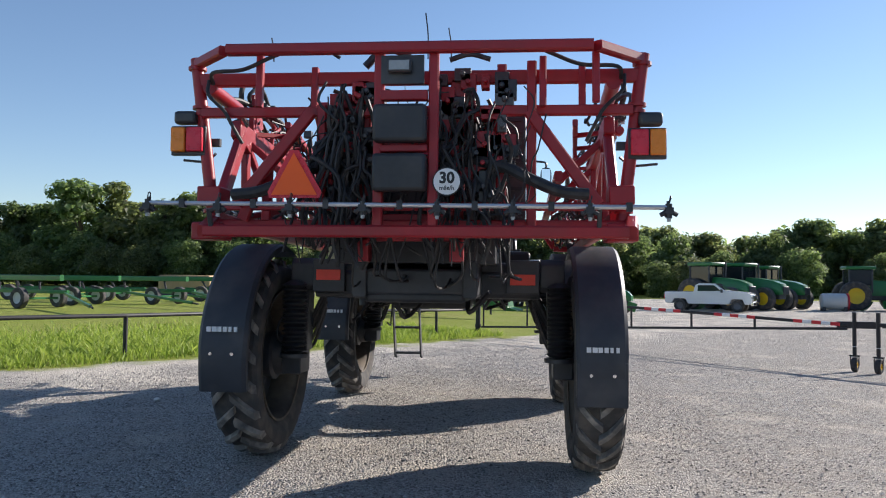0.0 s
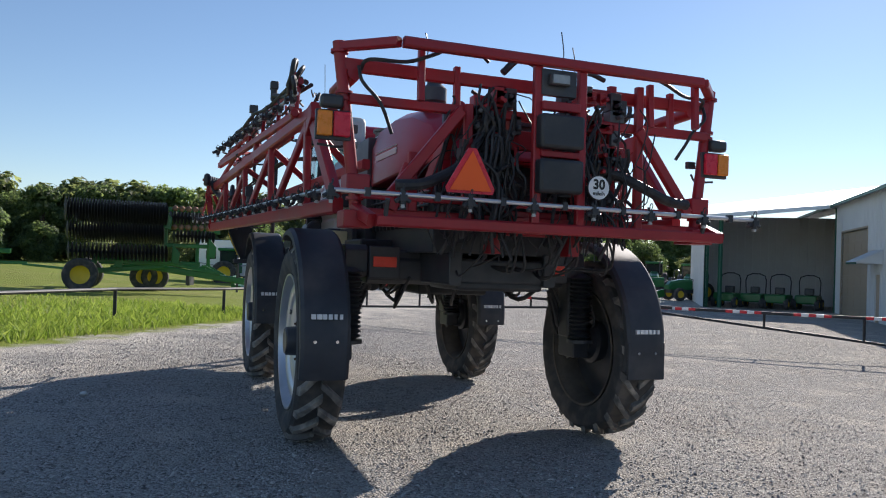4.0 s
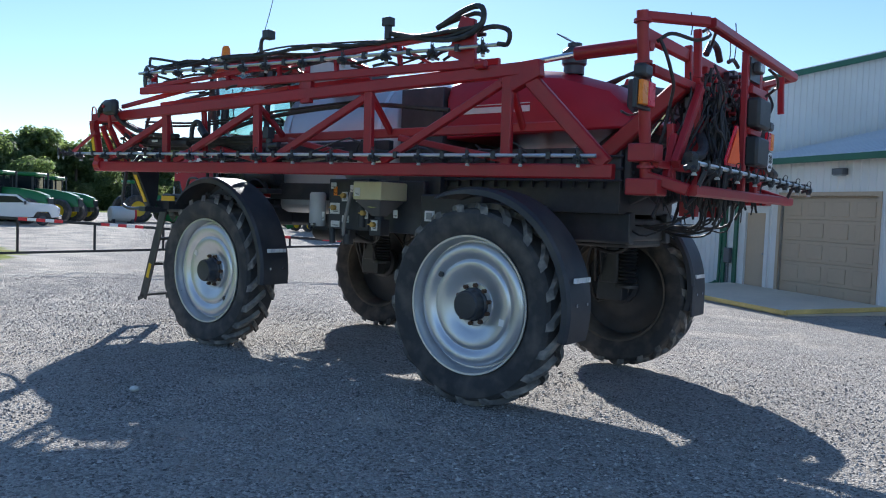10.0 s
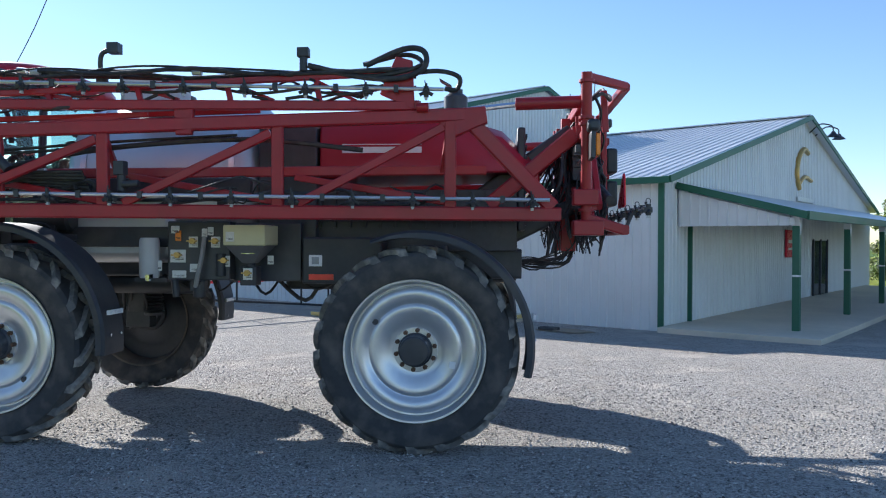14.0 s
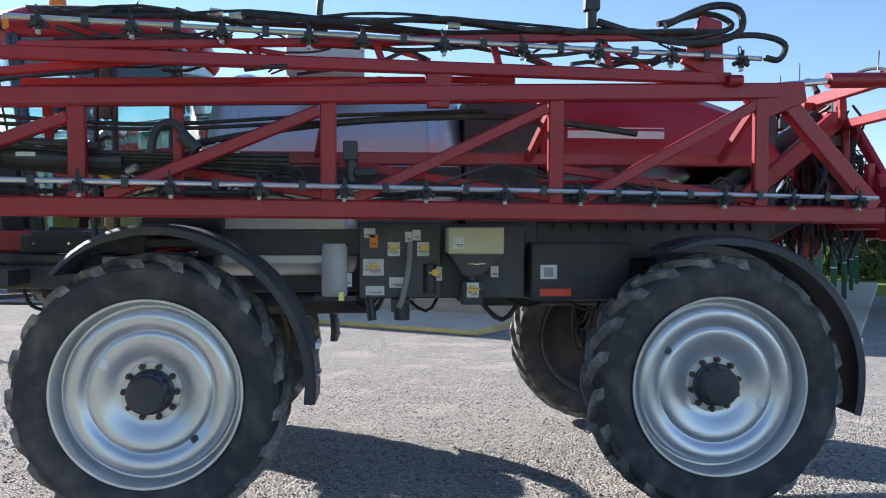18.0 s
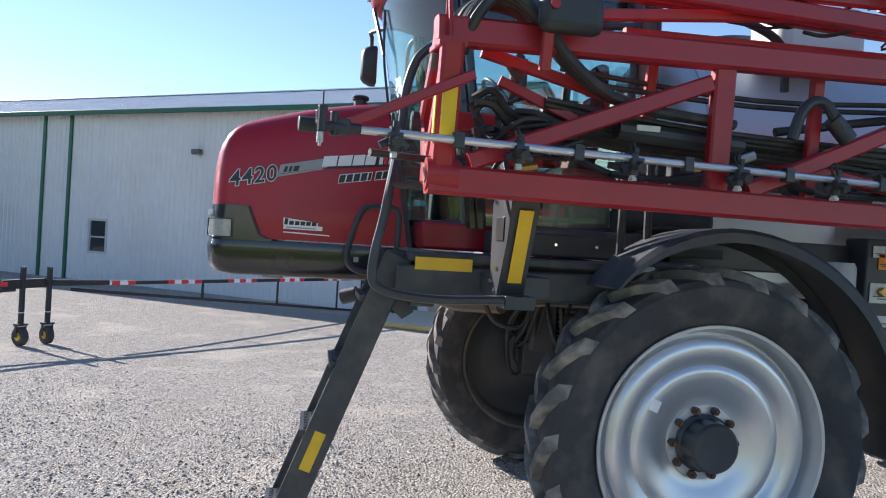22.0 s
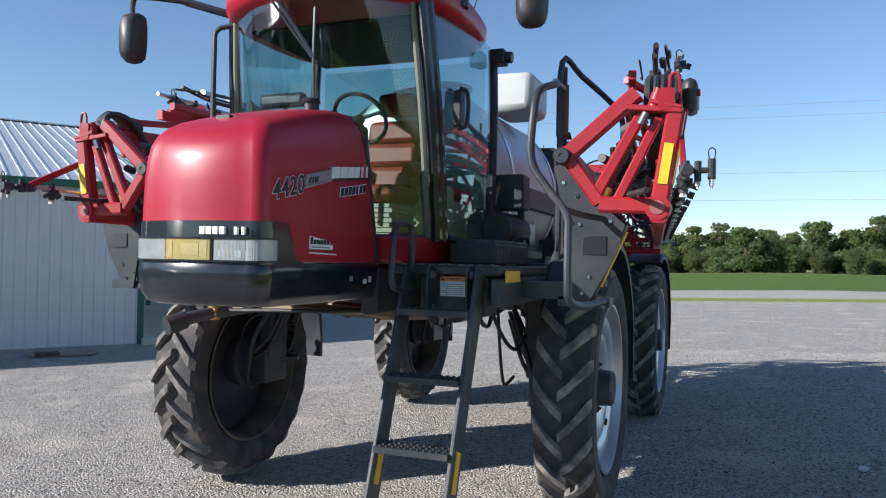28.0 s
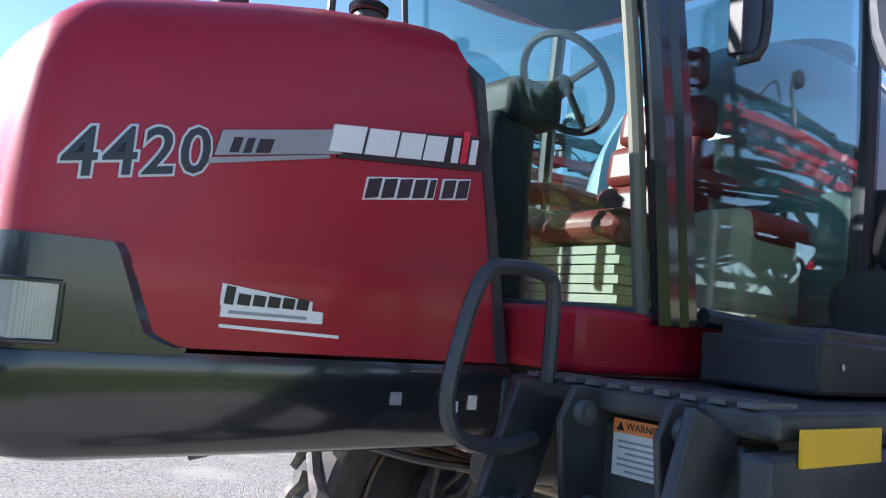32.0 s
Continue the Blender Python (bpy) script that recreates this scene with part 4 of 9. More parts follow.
LENS_INNER = ribbed_lens("amber_lamp_core", (0.48, 0.38, 0.17))
LENS_BOWL = ribbed_lens("bowl_painted_reflection", (0.38, 0.41, 0.45))
for a, b, mt in ((0.035, 0.205, LENS), (0.209, 0.358, LENS), (0.378, 0.630, LENS_Y), (0.634, 0.97, LENS)):
    seg = [at_run(runs[-1] * (a + (b - a) * i / 14)) for i in range(15)]
    k = len(seg)
    s = Shape().add([(x, y, 1.803) for x, y in seg] + [(x, y, 1.905) for x, y in seg] + [(x, y - 0.006, 1.803) for x, y in seg] + [(x, y - 0.006, 1.905) for x, y in seg],
                    [(i, i + 1, k + i + 1, k + i) for i in range(k - 1)] + [(2 * k + i, 3 * k + i, 3 * k + i + 1, 2 * k + i + 1) for i in range(k - 1)] + [(i, 2 * k + i, 2 * k + i + 1, i + 1) for i in range(k - 1)] + [(k + i, k + i + 1, 3 * k + i + 1, 3 * k + i) for i in range(k - 1)] + [(0, k, 3 * k, 2 * k), (k - 1, 3 * k - 1, 4 * k - 1, 2 * k - 1)])
    lamp_ = part("headlight", s, mt, bumper_ob, "ribbed clear headlight lens" if mt is LENS else "yellowed ribbed lamp lens")
    if mt is LENS_Y:
        # pale core and the upright ridges moulded beside it
        for lo, hi, mc in ((0.435, 0.535, LENS_INNER), (0.392, 0.430, LENS_INNER), (0.585, 0.615, LENS_INNER)):
            (xa, ya), (xb, yb) = at_run(runs[-1] * lo), at_run(runs[-1] * hi)
            zc = 0.030 if hi - lo > 0.05 else 0.044
            part("lamp_core", Shape().beam((xa, ya - 0.006, 1.854), (xb, yb - 0.006, 1.854), 0.016, zc * 2), mc, lamp_, "paler core of the lamp")
    elif a == 0.209:
        # strip for the lower reflector bowl; its blue reflection is put into the colour
        (xa, ya), (xb, yb) = at_run(runs[-1] * 0.225), at_run(runs[-1] * 0.345)
        part("lamp_bowl", Shape().beam((xa, ya - 0.006, 1.835), (xb, yb - 0.006, 1.835), 0.015, 0.036), LENS_BOWL, lamp_, "reflector bowl with its blue reflection put into the colour")
rim = Shape()
for z in (1.799, 1.909):
    rim.tube([(x, y + 0.002, z) for x, y in [at_run(runs[-1] * (0.03 + 0.945 * i / 20)) for i in range(21)]], 0.005, 6, 1)
for v in (0.03, 0.368, 0.975):
    x, y = at_run(runs[-1] * v)
    rim.rod((x, y + 0.001, 1.80), (x, y + 0.001, 1.908), 0.006, 8)
parts("lamp_rim", rim, GLOSS_BLACK, bumper_ob, "black rim round the lamps")
front_badge = Shape()
for i, w in enumerate((0.042, 0.042, 0.036, 0.036, 0.0, 0.022, 0.022)):
    if w:
        xx = -0.137 - i * 0.036
        yy = 6.514 - 0.05 * ((xx - XH) / 0.32) ** 2
        front_badge.box((xx, yy - 0.01, 1.928), (xx - w * 0.74, yy + 0.008, 1.965))
parts("front_badge", front_badge, WHITE, bumper_ob, "small white front badge")


def on_left(me, y, z, x, parent, name, label="", tilt=0.0):
    """Fixes lettering to the left flank, reading from front to rear."""
    ob = part(name, me, None, parent, label)
    ob.matrix_local = Matrix.Translation((x, y, z)) @ Matrix(((0, 0, -1, 0), (-1, 0, 0, 0), (0, 1, 0, 0), (0, 0, 0, 1))) @ pose(0, 0, 0, 0, 0, tilt)
    return ob


HX = -0.475

def wrapped(me, yc):
    """Bends lettering round the flank's curve."""
    side = outline[:18]
    for v in me.vertices:
        y = min(yc - v.co.x, side[-1][1])
        for (xa, ya), (xb, yb) in zip(side, side[1:]):
            if ya <= y <= yb + 1e-6:
                v.co.z -= xa + (xb - xa) * (y - ya) / max(1e-6, yb - ya) + 0.002 - HX
                break
    return me


on_left(wrapped(lettering("4420", 0.132, 0.001, DECAL_PALE, 0.22, 0.0065, 1.10), 6.238), 6.238, 2.172, HX - 0.002, hood_ob, "number_outline", "pale outlined model number", 12)
on_left(wrapped(lettering("4420", 0.132, 0.0016, DECAL_INK, 0.22, 0.0015, 1.10), 6.238), 6.238, 2.172, HX - 0.0035, hood_ob, "number", "dark blue grey model number", 12)


def flank_x(y):
    side = outline[:18]
    for (xa, ya), (xb, yb) in zip(side, side[1:]):
        if y <= yb:
            return xa + (xb - xa) * max(0.0, (y - ya) / max(1e-6, yb - ya))
    return side[-1][0]


def decal(shape, y0, y1, low0, high0, low1, high1, lift, slant=0.0):
    """A thin strip that follows the flank from y0 back to y1; low and high are its edges at either end."""
    n = max(1, int(abs(y1 - y0) / 0.05))
    rows_ = []
    for i in range(n + 1):
        k = i / n
        ring = []
        for edge0, edge1, lean_ in ((low0, low1, 0.0), (high0, high1, slant)):
            yy = y0 + (y1 - y0) * k - lean_
            ring += [(flank_x(yy) - lift, yy, edge0 + (edge1 - edge0) * k), (flank_x(yy) + 0.004, yy, edge0 + (edge1 - edge0) * k)]
        rows_.append([ring[0], ring[2], ring[3], ring[1]])
    return shape.loft(rows_)


def band_z(y):
    """Lower edge of the badge line, which climbs towards the cab."""
    return 2.262 + (5.83 - y) * 0.115


part("stripe", decal(Shape(), 6.085, 5.79, 2.200, 2.256, 2.262, 2.322, 0.004, 0.012), DECAL_GREY, hood_ob, "silver grey stripe decal")
part("stripe", decal(Shape(), 6.095, 5.82, 2.180, 2.193, 2.246, 2.254, 0.004), DECAL_GREY, hood_ob, "thin silver line decal")
part("stripe", decal(Shape(), 5.80, 5.365, 2.252, 2.325, 2.300, 2.394, 0.003, 0.012), DECAL_BLACK, hood_ob, "black badge background")
part("stripe_mark", decal(Shape(), 6.055, 6.035, 2.212, 2.246, 2.216, 2.250, 0.006, 0.008), DECAL_BLACK, hood_ob)
part("stripe_mark", decal(Shape(), 6.025, 6.008, 2.216, 2.250, 2.220, 2.254, 0.006, 0.008), DECAL_BLACK, hood_ob)
part("stripe_mark", decal(Shape(), 5.998, 5.965, 2.222, 2.254, 2.228, 2.260, 0.006, 0.008), DECAL_BLACK, hood_ob)
for y, w in ((5.825, 0.085), (5.732, 0.083), (5.642, 0.070), (5.566, 0.064)):
    part("badge", decal(Shape(), y, y - w, band_z(y), band_z(y) + 0.064, band_z(y - w), band_z(y - w) + 0.066, 0.006, 0.010), WHITE, hood_ob, "bold white badge on the hood")
for y, w, mt in ((5.478, 0.022, WHITE), (5.448, 0.020, TAIL_RED), (5.420, 0.022, WHITE)):
    extra = 0.020 if mt is TAIL_RED else 0.0
    part("badge", decal(Shape(), y, y - w, band_z(y), band_z(y) + 0.066 + extra, band_z(y - w), band_z(y - w) + 0.067 + extra, 0.006, 0.006), mt, hood_ob, "red badge bar" if mt is TAIL_RED else "white badge bar")
for i in range(7):
    y = 5.72 - i * 0.0445
    w = 0.036 if i != 4 else 0.018
    part("model_name", decal(Shape(), y + 0.004, y - w - 0.004, 2.166 + (5.72 - y) * 0.16, 2.222 + (5.72 - y) * 0.16, 2.168 + (5.72 - y + w) * 0.16, 2.224 + (5.72 - y + w) * 0.16, 0.003, 0.008), WHITE, hood_ob, "pale edge of the name decal")
    part("model_name", decal(Shape(), y, y - w, 2.170 + (5.72 - y) * 0.16, 2.218 + (5.72 - y) * 0.16, 2.172 + (5.72 - y + w) * 0.16, 2.220 + (5.72 - y + w) * 0.16, 0.005, 0.008), DECAL_INK, hood_ob, "dark name decal")
part("dealer_sticker", decal(Shape(), 6.035, 5.80, 1.868, 1.906, 1.868, 1.894, 0.008), WHITE, hood_ob, "white dealer sticker")
part("dealer_sticker", decal(Shape(), 6.038, 5.828, 1.892, 1.938, 1.886, 1.916, 0.0075), WHITE, hood_ob, "white dealer sticker")
part("sticker_print", decal(Shape(), 6.032, 6.012, 1.896, 1.934, 1.894, 1.932, 0.010, 0.004), DECAL_BLACK, hood_ob)
for i in range(5):
    y = 6.003 - i * 0.034
    part("sticker_print", decal(Shape(), y, y - 0.027, 1.896, 1.920, 1.895, 1.918, 0.010, 0.003), DECAL_BLACK, hood_ob)
part("sticker_print", decal(Shape(), 6.02, 5.84, 1.876, 1.883, 1.875, 1.882, 0.010), DECAL_GREY, hood_ob, "small grey print bar")
part("sticker_print", decal(Shape(), 6.035, 5.755, 1.846, 1.853, 1.838, 1.845, 0.008), WHITE, hood_ob, "thin pale print bar")
for y, z, w, h in ((5.43, 1.70, 0.035, 0.028), (5.36, 1.715, 0.026, 0.036), (5.60, 1.72, 0.03, 0.03)):
    part("bumper_tag", Shape().box((XH - 0.408, y, z - h), (XH - 0.401, y - w, z)), WHITE_TAG if y < 5.5 else DECAL_GREY, bumper_ob, "small white tag on the bumper")
part("hood_crease", decal(Shape(), 6.02, 5.33, 1.975, 1.990, 2.005, 2.020, 0.006), RED, hood_ob, "raised crease along the hood")

# ---- cab ----
GLASS = bpy.data.materials.new("tinted_cab_glass")
GLASS.use_nodes = True
gn, gl = GLASS.node_tree.nodes, GLASS.node_tree.links
gn.remove(gn["Principled BSDF"])
clear, gloss, facing, mixer = gn.new("ShaderNodeBsdfTransparent"), gn.new("ShaderNodeBsdfGlossy"), gn.new("ShaderNodeLayerWeight"), gn.new("ShaderNodeMixShader")
steep, share = gn.new("ShaderNodeMath"), gn.new("ShaderNodeMath")
steep.operation, share.operation = "POWER", "MULTIPLY_ADD"
clear.inputs[0].default_value = (0.76, 0.87, 0.85, 1)
gloss.inputs["Roughness"].default_value = 0.01
steep.inputs[1].default_value, share.inputs[1].default_value, share.inputs[2].default_value = 3.0, 0.6, 0.06
gl.new(facing.outputs["Facing"], steep.inputs[0]), gl.new(steep.outputs[0], share.inputs[0]), gl.new(share.outputs[0], mixer.inputs[0])
gl.new(clear.outputs[0], mixer.inputs[1]), gl.new(gloss.outputs[0], mixer.inputs[2])
gl.new(mixer.outputs[0], gn["Material Output"].inputs[0])
SEAT_RED = material("red_brown_leather", (0.20, 0.026, 0.020), 0.42, 0, 0.2, 8, bump=0.1, bump_scale=80)
TRIM_GREY = material("olive_grey_trim", (0.33, 0.35, 0.27), 0.6, 0, 0.1, 8)
PILLAR_TRIM = material("olive_pillar_trim", (0.15, 0.16, 0.12), 0.6, 0, 0.1, 8)
DARK_LINING = material("dark_headliner", (0.012, 0.014, 0.017), 0.8, 0, 0.2, 8)
DARK_TRIM = material("dark_cab_trim", (0.03, 0.033, 0.033), 0.6, 0, 0.2, 8)
MIRROR_GLASS = material("mirror_glass", (0.9, 0.9, 0.92), 0.03, 1.0, 0.02, 2)

DARK_STEEL = material("dark_steel_paint", (0.034, 0.037, 0.043), 0.36, 0.1, 0.2, 6, dirt=DUST, dirt_amount=0.07, bump=0.04)
ZB, ZT = 1.96, 3.46


def cab_plan(k):
    """Windshield edge points from left to right at height share k."""
    ya, yf = 4.88 + 0.21 * k, 5.24 + 0.25 * k
    hw = 0.785 - 0.055 * k
    return [(X0 + hw * u, ya + (yf - ya) * (1 - abs(u) ** 2.2)) for u in [i / 12 - 1 for i in range(25)]]


def pane(name, rows, parent, label, thick=0.006):
    """A curved pane from rows of points, with real thickness."""
    m, n2 = len(rows[0]), len(rows)
    mid = Vector((X0, 4.6, 2.7))
    pts = [Vector(p) for r in rows for p in r]
    inner = [p + Vector((mid.x - p.x, mid.y - p.y, 0)).normalized() * thick for p in pts]
    f = [(j * m + i, j * m + i + 1, (j + 1) * m + i + 1, (j + 1) * m + i) for j in range(n2 - 1) for i in range(m - 1)]
    k = len(pts)
    s = Shape().add(pts + inner, f + [tuple(k + v for v in reversed(q)) for q in f] + [(i, i + 1, k + i + 1, k + i) for i in range(m - 1)] + [(k - m + i, k - m + i + 1, 2 * k - m + i + 1, 2 * k - m + i) for i in range(m - 1)])
    ob = part(name, s, GLASS, parent, label, angle=60)
    ob.visible_shadow = False
    return ob


shell = Shape().box((X0 - 0.74, 3.82, 1.80), (X0 + 0.74, 5.22, 1.965))
cab = part("cab", shell, RED, sprayer, "glazed cab with a red lower body and roof", bevel=0.02)
pane("windshield", [[(x, y, ZB + (ZT - ZB) * k) for x, y in cab_plan(k)] for k in (0, 0.2, 0.4, 0.6, 0.8, 1.0)], cab, "curved tinted windshield")
for sgn in (-1, 1):
    side_rows = []
    for k in (0, 0.25, 0.5, 0.75, 1.0):
        z = ZB + (ZT - ZB) * k
        bulge = 0.03 * math.sin(math.pi * k)
        side_rows.append([(X0 + sgn * (0.79 - 0.05 * k * (1 - u) + bulge * 0.7 + 0.025 * math.sin(math.pi * u)), (4.85 + 0.20 * k) * (1 - u) + (3.93 - 0.04 * k) * u, z) for u in (0, 0.2, 0.4, 0.6, 0.8, 1.0)])
    pane("door_pane", side_rows, cab, "tinted door glass")
pane("rear_pane", [[(X0 - 0.72 + 1.44 * u, 3.84, ZB + (ZT - ZB) * k) for u in (0, 0.5, 1)] for k in (0.1, 0.95)], cab, "tinted rear window")
for sgn in (-1, 1):
    for nm, y0, y1, r, xx, xt, mt in (("pillar_trim", 4.955, 5.165, 0.022, 0.712, 0.660, PILLAR_TRIM), ("front_pillar", 4.915, 5.12, 0.040, 0.762, 0.705, GLOSS_BLACK), ("door_pillar", 4.870, 5.07, 0.034, 0.788, 0.735, GLOSS_BLACK), ("rear_pillar", 3.90, 3.87, 0.038, 0.785, 0.785, PLASTIC)):
        s = Shape().tube([(X0 + sgn * xx, y0, ZB - 0.02), (X0 + sgn * (xx * 0.65 + xt * 0.35 + 0.015), y0 * 0.65 + y1 * 0.35, 2.5), (X0 + sgn * (xx * 0.3 + xt * 0.7 + 0.015), y0 * 0.3 + y1 * 0.7, 3.0), (X0 + sgn * xt, y1, ZT + 0.0)], r, 8)
        part(nm, s, mt, cab, "olive grey pillar trim" if mt is PILLAR_TRIM else "black cab pillar")
    s = Shape().tube([(X0 + sgn * 0.79, 4.80, ZB + 0.01), (X0 + sgn * 0.80, 4.36, ZB - 0.01), (X0 + sgn * 0.78, 3.93, ZB + 0.02)], 0.028, 8)
    part("door_sill", s, PLASTIC, cab, "black door seal")
    s = Shape().box((X0 + sgn * 0.80, 4.66, 2.72), (X0 + sgn * 0.85, 4.76, 2.96)).tube([(X0 + sgn * 0.83, 4.75, 2.70), (X0 + sgn * 0.88, 4.71, 2.74), (X0 + sgn * 0.88, 4.70, 2.94), (X0 + sgn * 0.83, 4.72, 2.98)], 0.016, 8)
    part("door_handle", s, PLASTIC, cab, "black door handle", bevel=0.01)
seal = Shape().tube([(x, y, ZB) for x, y in cab_plan(0)], 0.022, 8, 0)
part("windshield_seal", seal, PLASTIC, cab)
seal = Shape().tube([(x, y, ZT) for x, y in cab_plan(1)], 0.022, 8, 0)
part("windshield_seal", seal, PLASTIC, cab)
# roof
rrows = []
for z, g in ((3.42, -0.05), (3.435, 0.0), (3.48, 0.03), (3.57, 0.035), (3.64, -0.01), (3.68, -0.09), (3.70, -0.25), (3.705, -0.5)):
    ring = []
    for i in range(40):
        t = 2 * math.pi * i / 40
        cx, sy = math.cos(t), math.sin(t)
        # rounded brow in front, square shoulders behind
        hx, hy = 0.815 + g, (0.79 if sy > 0 else 0.92) + g
        if sy > 0:
            ring.append((X0 + hx * math.copysign(abs(cx) ** 0.94, cx), 4.74 + hy * sy ** 0.96, z))
        else:
            ring.append((X0 + hx * math.copysign(abs(cx) ** 0.45, cx), 4.74 - hy * abs(sy) ** 0.5, z - 0.03 * abs(sy) * (z > 3.55)))
    rrows.append(ring)
roof_ob = part("cab_roof", Shape().loft(rrows), RED, cab, "rounded red cab roof", angle=50)
part("roof_lining", Shape().box((X0 - 0.66, 3.95, 3.40), (X0 + 0.66, 5.0, 3.435)), DARK_LINING, cab, bevel=0.01)
for x in (-0.30, -0.08, 0.14, 0.36):
    part("roof_lamp", Shape().box((x - 0.08, 5.46 - 0.5 * (x - 0.03) ** 2, 3.50), (x + 0.08, 5.585 - 0.5 * (x - 0.03) ** 2, 3.585)), LENS, roof_ob, "clear roof work lamp", bevel=0.012)
part("roof_vent", Shape().box((-0.74, 5.00, 3.48), (-0.68, 5.16, 3.57)), AMBER, roof_ob, "amber side marker", bevel=0.015)
part("roof_bracket", Shape().box((-0.90, 3.92, 3.31), (-0.80, 4.06, 3.42)).rod((-0.95, 3.99, 3.36), (-0.84, 3.99, 3.37), 0.045, 12), PLASTIC, roof_ob, bevel=0.01)
beacon = part("beacon", Shape().lathe([(3.60, 0.0), (3.60, 0.07), (3.66, 0.06), (3.75, 0.052), (3.78, 0.03), (3.785, 0.0)], (-0.80, 4.72, 0), (0, 0, 1), 20), AMBER, cab, "amber warning beacon")
part("beacon_base", Shape().rod((-0.80, 4.72, 3.52), (-0.80, 4.72, 3.61), 0.05, 14).beam((-0.80, 4.72, 3.53), (-0.7, 4.72, 3.55), 0.05, 0.04), BLACK, beacon)
antenna = Shape().tube([(-0.7, 4.2, 3.66), (-0.72, 4.0, 4.0), (-0.78, 3.75, 4.45)], 0.005, 5)
part("antenna", antenna, BLACK, cab, "thin whip antenna")
# wipers, mirrors
wip = Shape().tube([(X0 + 0.10, 5.53, 3.43), (X0 + 0.0, 5.50, 3.28), (X0 - 0.14, 5.46, 3.06)], 0.013, 6).tube([(X0 + 0.13, 5.53, 3.42), (X0 + 0.03, 5.50, 3.27), (X0 - 0.13, 5.46, 3.05)], 0.008, 6).tube([(X0 - 0.15, 5.47, 3.36), (X0 - 0.14, 5.46, 3.06), (X0 - 0.12, 5.41, 2.74)], 0.010, 6)
part("wiper", wip, BLACK, cab, "black windshield wiper")
for sgn, ym in ((-1, 5.42), (1, 5.46)):
    x = X0 + sgn * (1.50 if sgn < 0 else 1.29)
    arm = Shape().tube([(X0 + sgn * 0.66, 5.12, 3.48), (X0 + sgn * 0.90, 5.26, 3.55), (x - sgn * 0.08, ym, 3.57), (x, ym, 3.54), (x, ym, 3.42)], 0.018, 8, 3).rod((X0 + sgn * 0.64, 5.11, 3.475), (X0 + sgn * 0.98, 5.30, 3.565), 0.028, 8)
    arm_ob = part("mirror_arm", arm, BLACK, cab, "black mirror arm")
    head = Shape()
    hr = []
    for yy, g in ((ym - 0.05, -0.012), (ym - 0.045, 0.0), (ym, 0.0), (ym + 0.05, -0.02), (ym + 0.08, -0.05)):
        ring = []
        for i in range(20):
            t = 2 * math.pi * i / 20
            c, s_ = math.cos(t), math.sin(t)
            ring.append((x + (0.09 + g) * math.copysign(abs(c) ** 0.6, c), yy, 3.30 + (0.17 + g) * math.copysign(abs(s_) ** 0.6, s_)))
        hr.append(ring)
    head.loft(hr)
    part("mirror_head", head, PLASTIC, arm_ob, "black mirror housing", angle=50)
    gl_ = Shape().box((x - 0.07, ym - 0.053, 3.155), (x + 0.07, ym - 0.0515, 3.445))
    part("mirror_glass", gl_, MIRROR_GLASS, arm_ob)
post = Shape().tube([(X0 + 0.70, 5.14, 3.42), (X0 + 0.80, 5.19, 3.38), (X0 + 0.81, 5.20, 3.2), (X0 + 0.81, 5.20, 2.35)], 0.018, 8, 3)
part("side_rail", post, BLACK, cab)
# interior
seat = Shape().box((X0 - 0.27, 4.02, 2.24), (X0 + 0.27, 4.52, 2.37))
seat_ob = part("seat", seat, SEAT_RED, cab, "red brown leather driver seat", bevel=0.055)
for k_ in (0, 1.65, 3.3):
    z0 = 2.36 + 0.115 * k_
    part("backrest_roll", Shape().hexa([(X0 - 0.26 + 0.012 * k_, 3.98 - 0.028 * k_, z0), (X0 + 0.26 - 0.012 * k_, 3.98 - 0.028 * k_, z0), (X0 + 0.26 - 0.012 * k_, 4.13 - 0.028 * k_, z0), (X0 - 0.26 + 0.012 * k_, 4.13 - 0.028 * k_, z0), (X0 - 0.255 + 0.012 * k_, 3.955 - 0.028 * k_, z0 + 0.19), (X0 + 0.255 - 0.012 * k_, 3.955 - 0.028 * k_, z0 + 0.19), (X0 + 0.255 - 0.012 * k_, 4.105 - 0.028 * k_, z0 + 0.19), (X0 - 0.255 + 0.012 * k_, 4.105 - 0.028 * k_, z0 + 0.19)]), SEAT_RED, seat_ob, bevel=0.045)
part("headrest", Shape().box((X0 - 0.16, 3.87, 2.97), (X0 + 0.16, 3.97, 3.16)), SEAT_RED, seat_ob, bevel=0.04)
for sgn in (-1, 1):
    part("armrest", Shape().tube([(X0 + sgn * 0.35, 4.02, 2.50), (X0 + sgn * 0.35, 4.25, 2.50), (X0 + sgn * 0.35, 4.47, 2.47)], 0.05, 10), SEAT_RED, seat_ob)
bellows = Shape()
for i in range(7):
    bellows.box((X0 - 0.22 - 0.02 * (i % 2), 4.05, 1.98 + i * 0.036), (X0 + 0.22 + 0.02 * (i % 2), 4.50, 2.010 + i * 0.036))
part("seat_base", bellows, TRIM_GREY, seat_ob, "ribbed seat suspension bellows")
part("second_seat", Shape().box((X0 - 0.68, 3.98, 2.24), (X0 - 0.38, 4.36, 2.36)), SEAT_RED, cab, "red folding side seat", bevel=0.05)
part("console", Shape().box((X0 + 0.42, 4.1, 1.97), (X0 + 0.66, 4.85, 2.45)), TRIM_GREY, cab, bevel=0.05)
part("console", Shape().box((X0 - 0.66, 4.0, 1.97), (X0 - 0.42, 4.4, 2.36)), TRIM_GREY, cab, bevel=0.05)
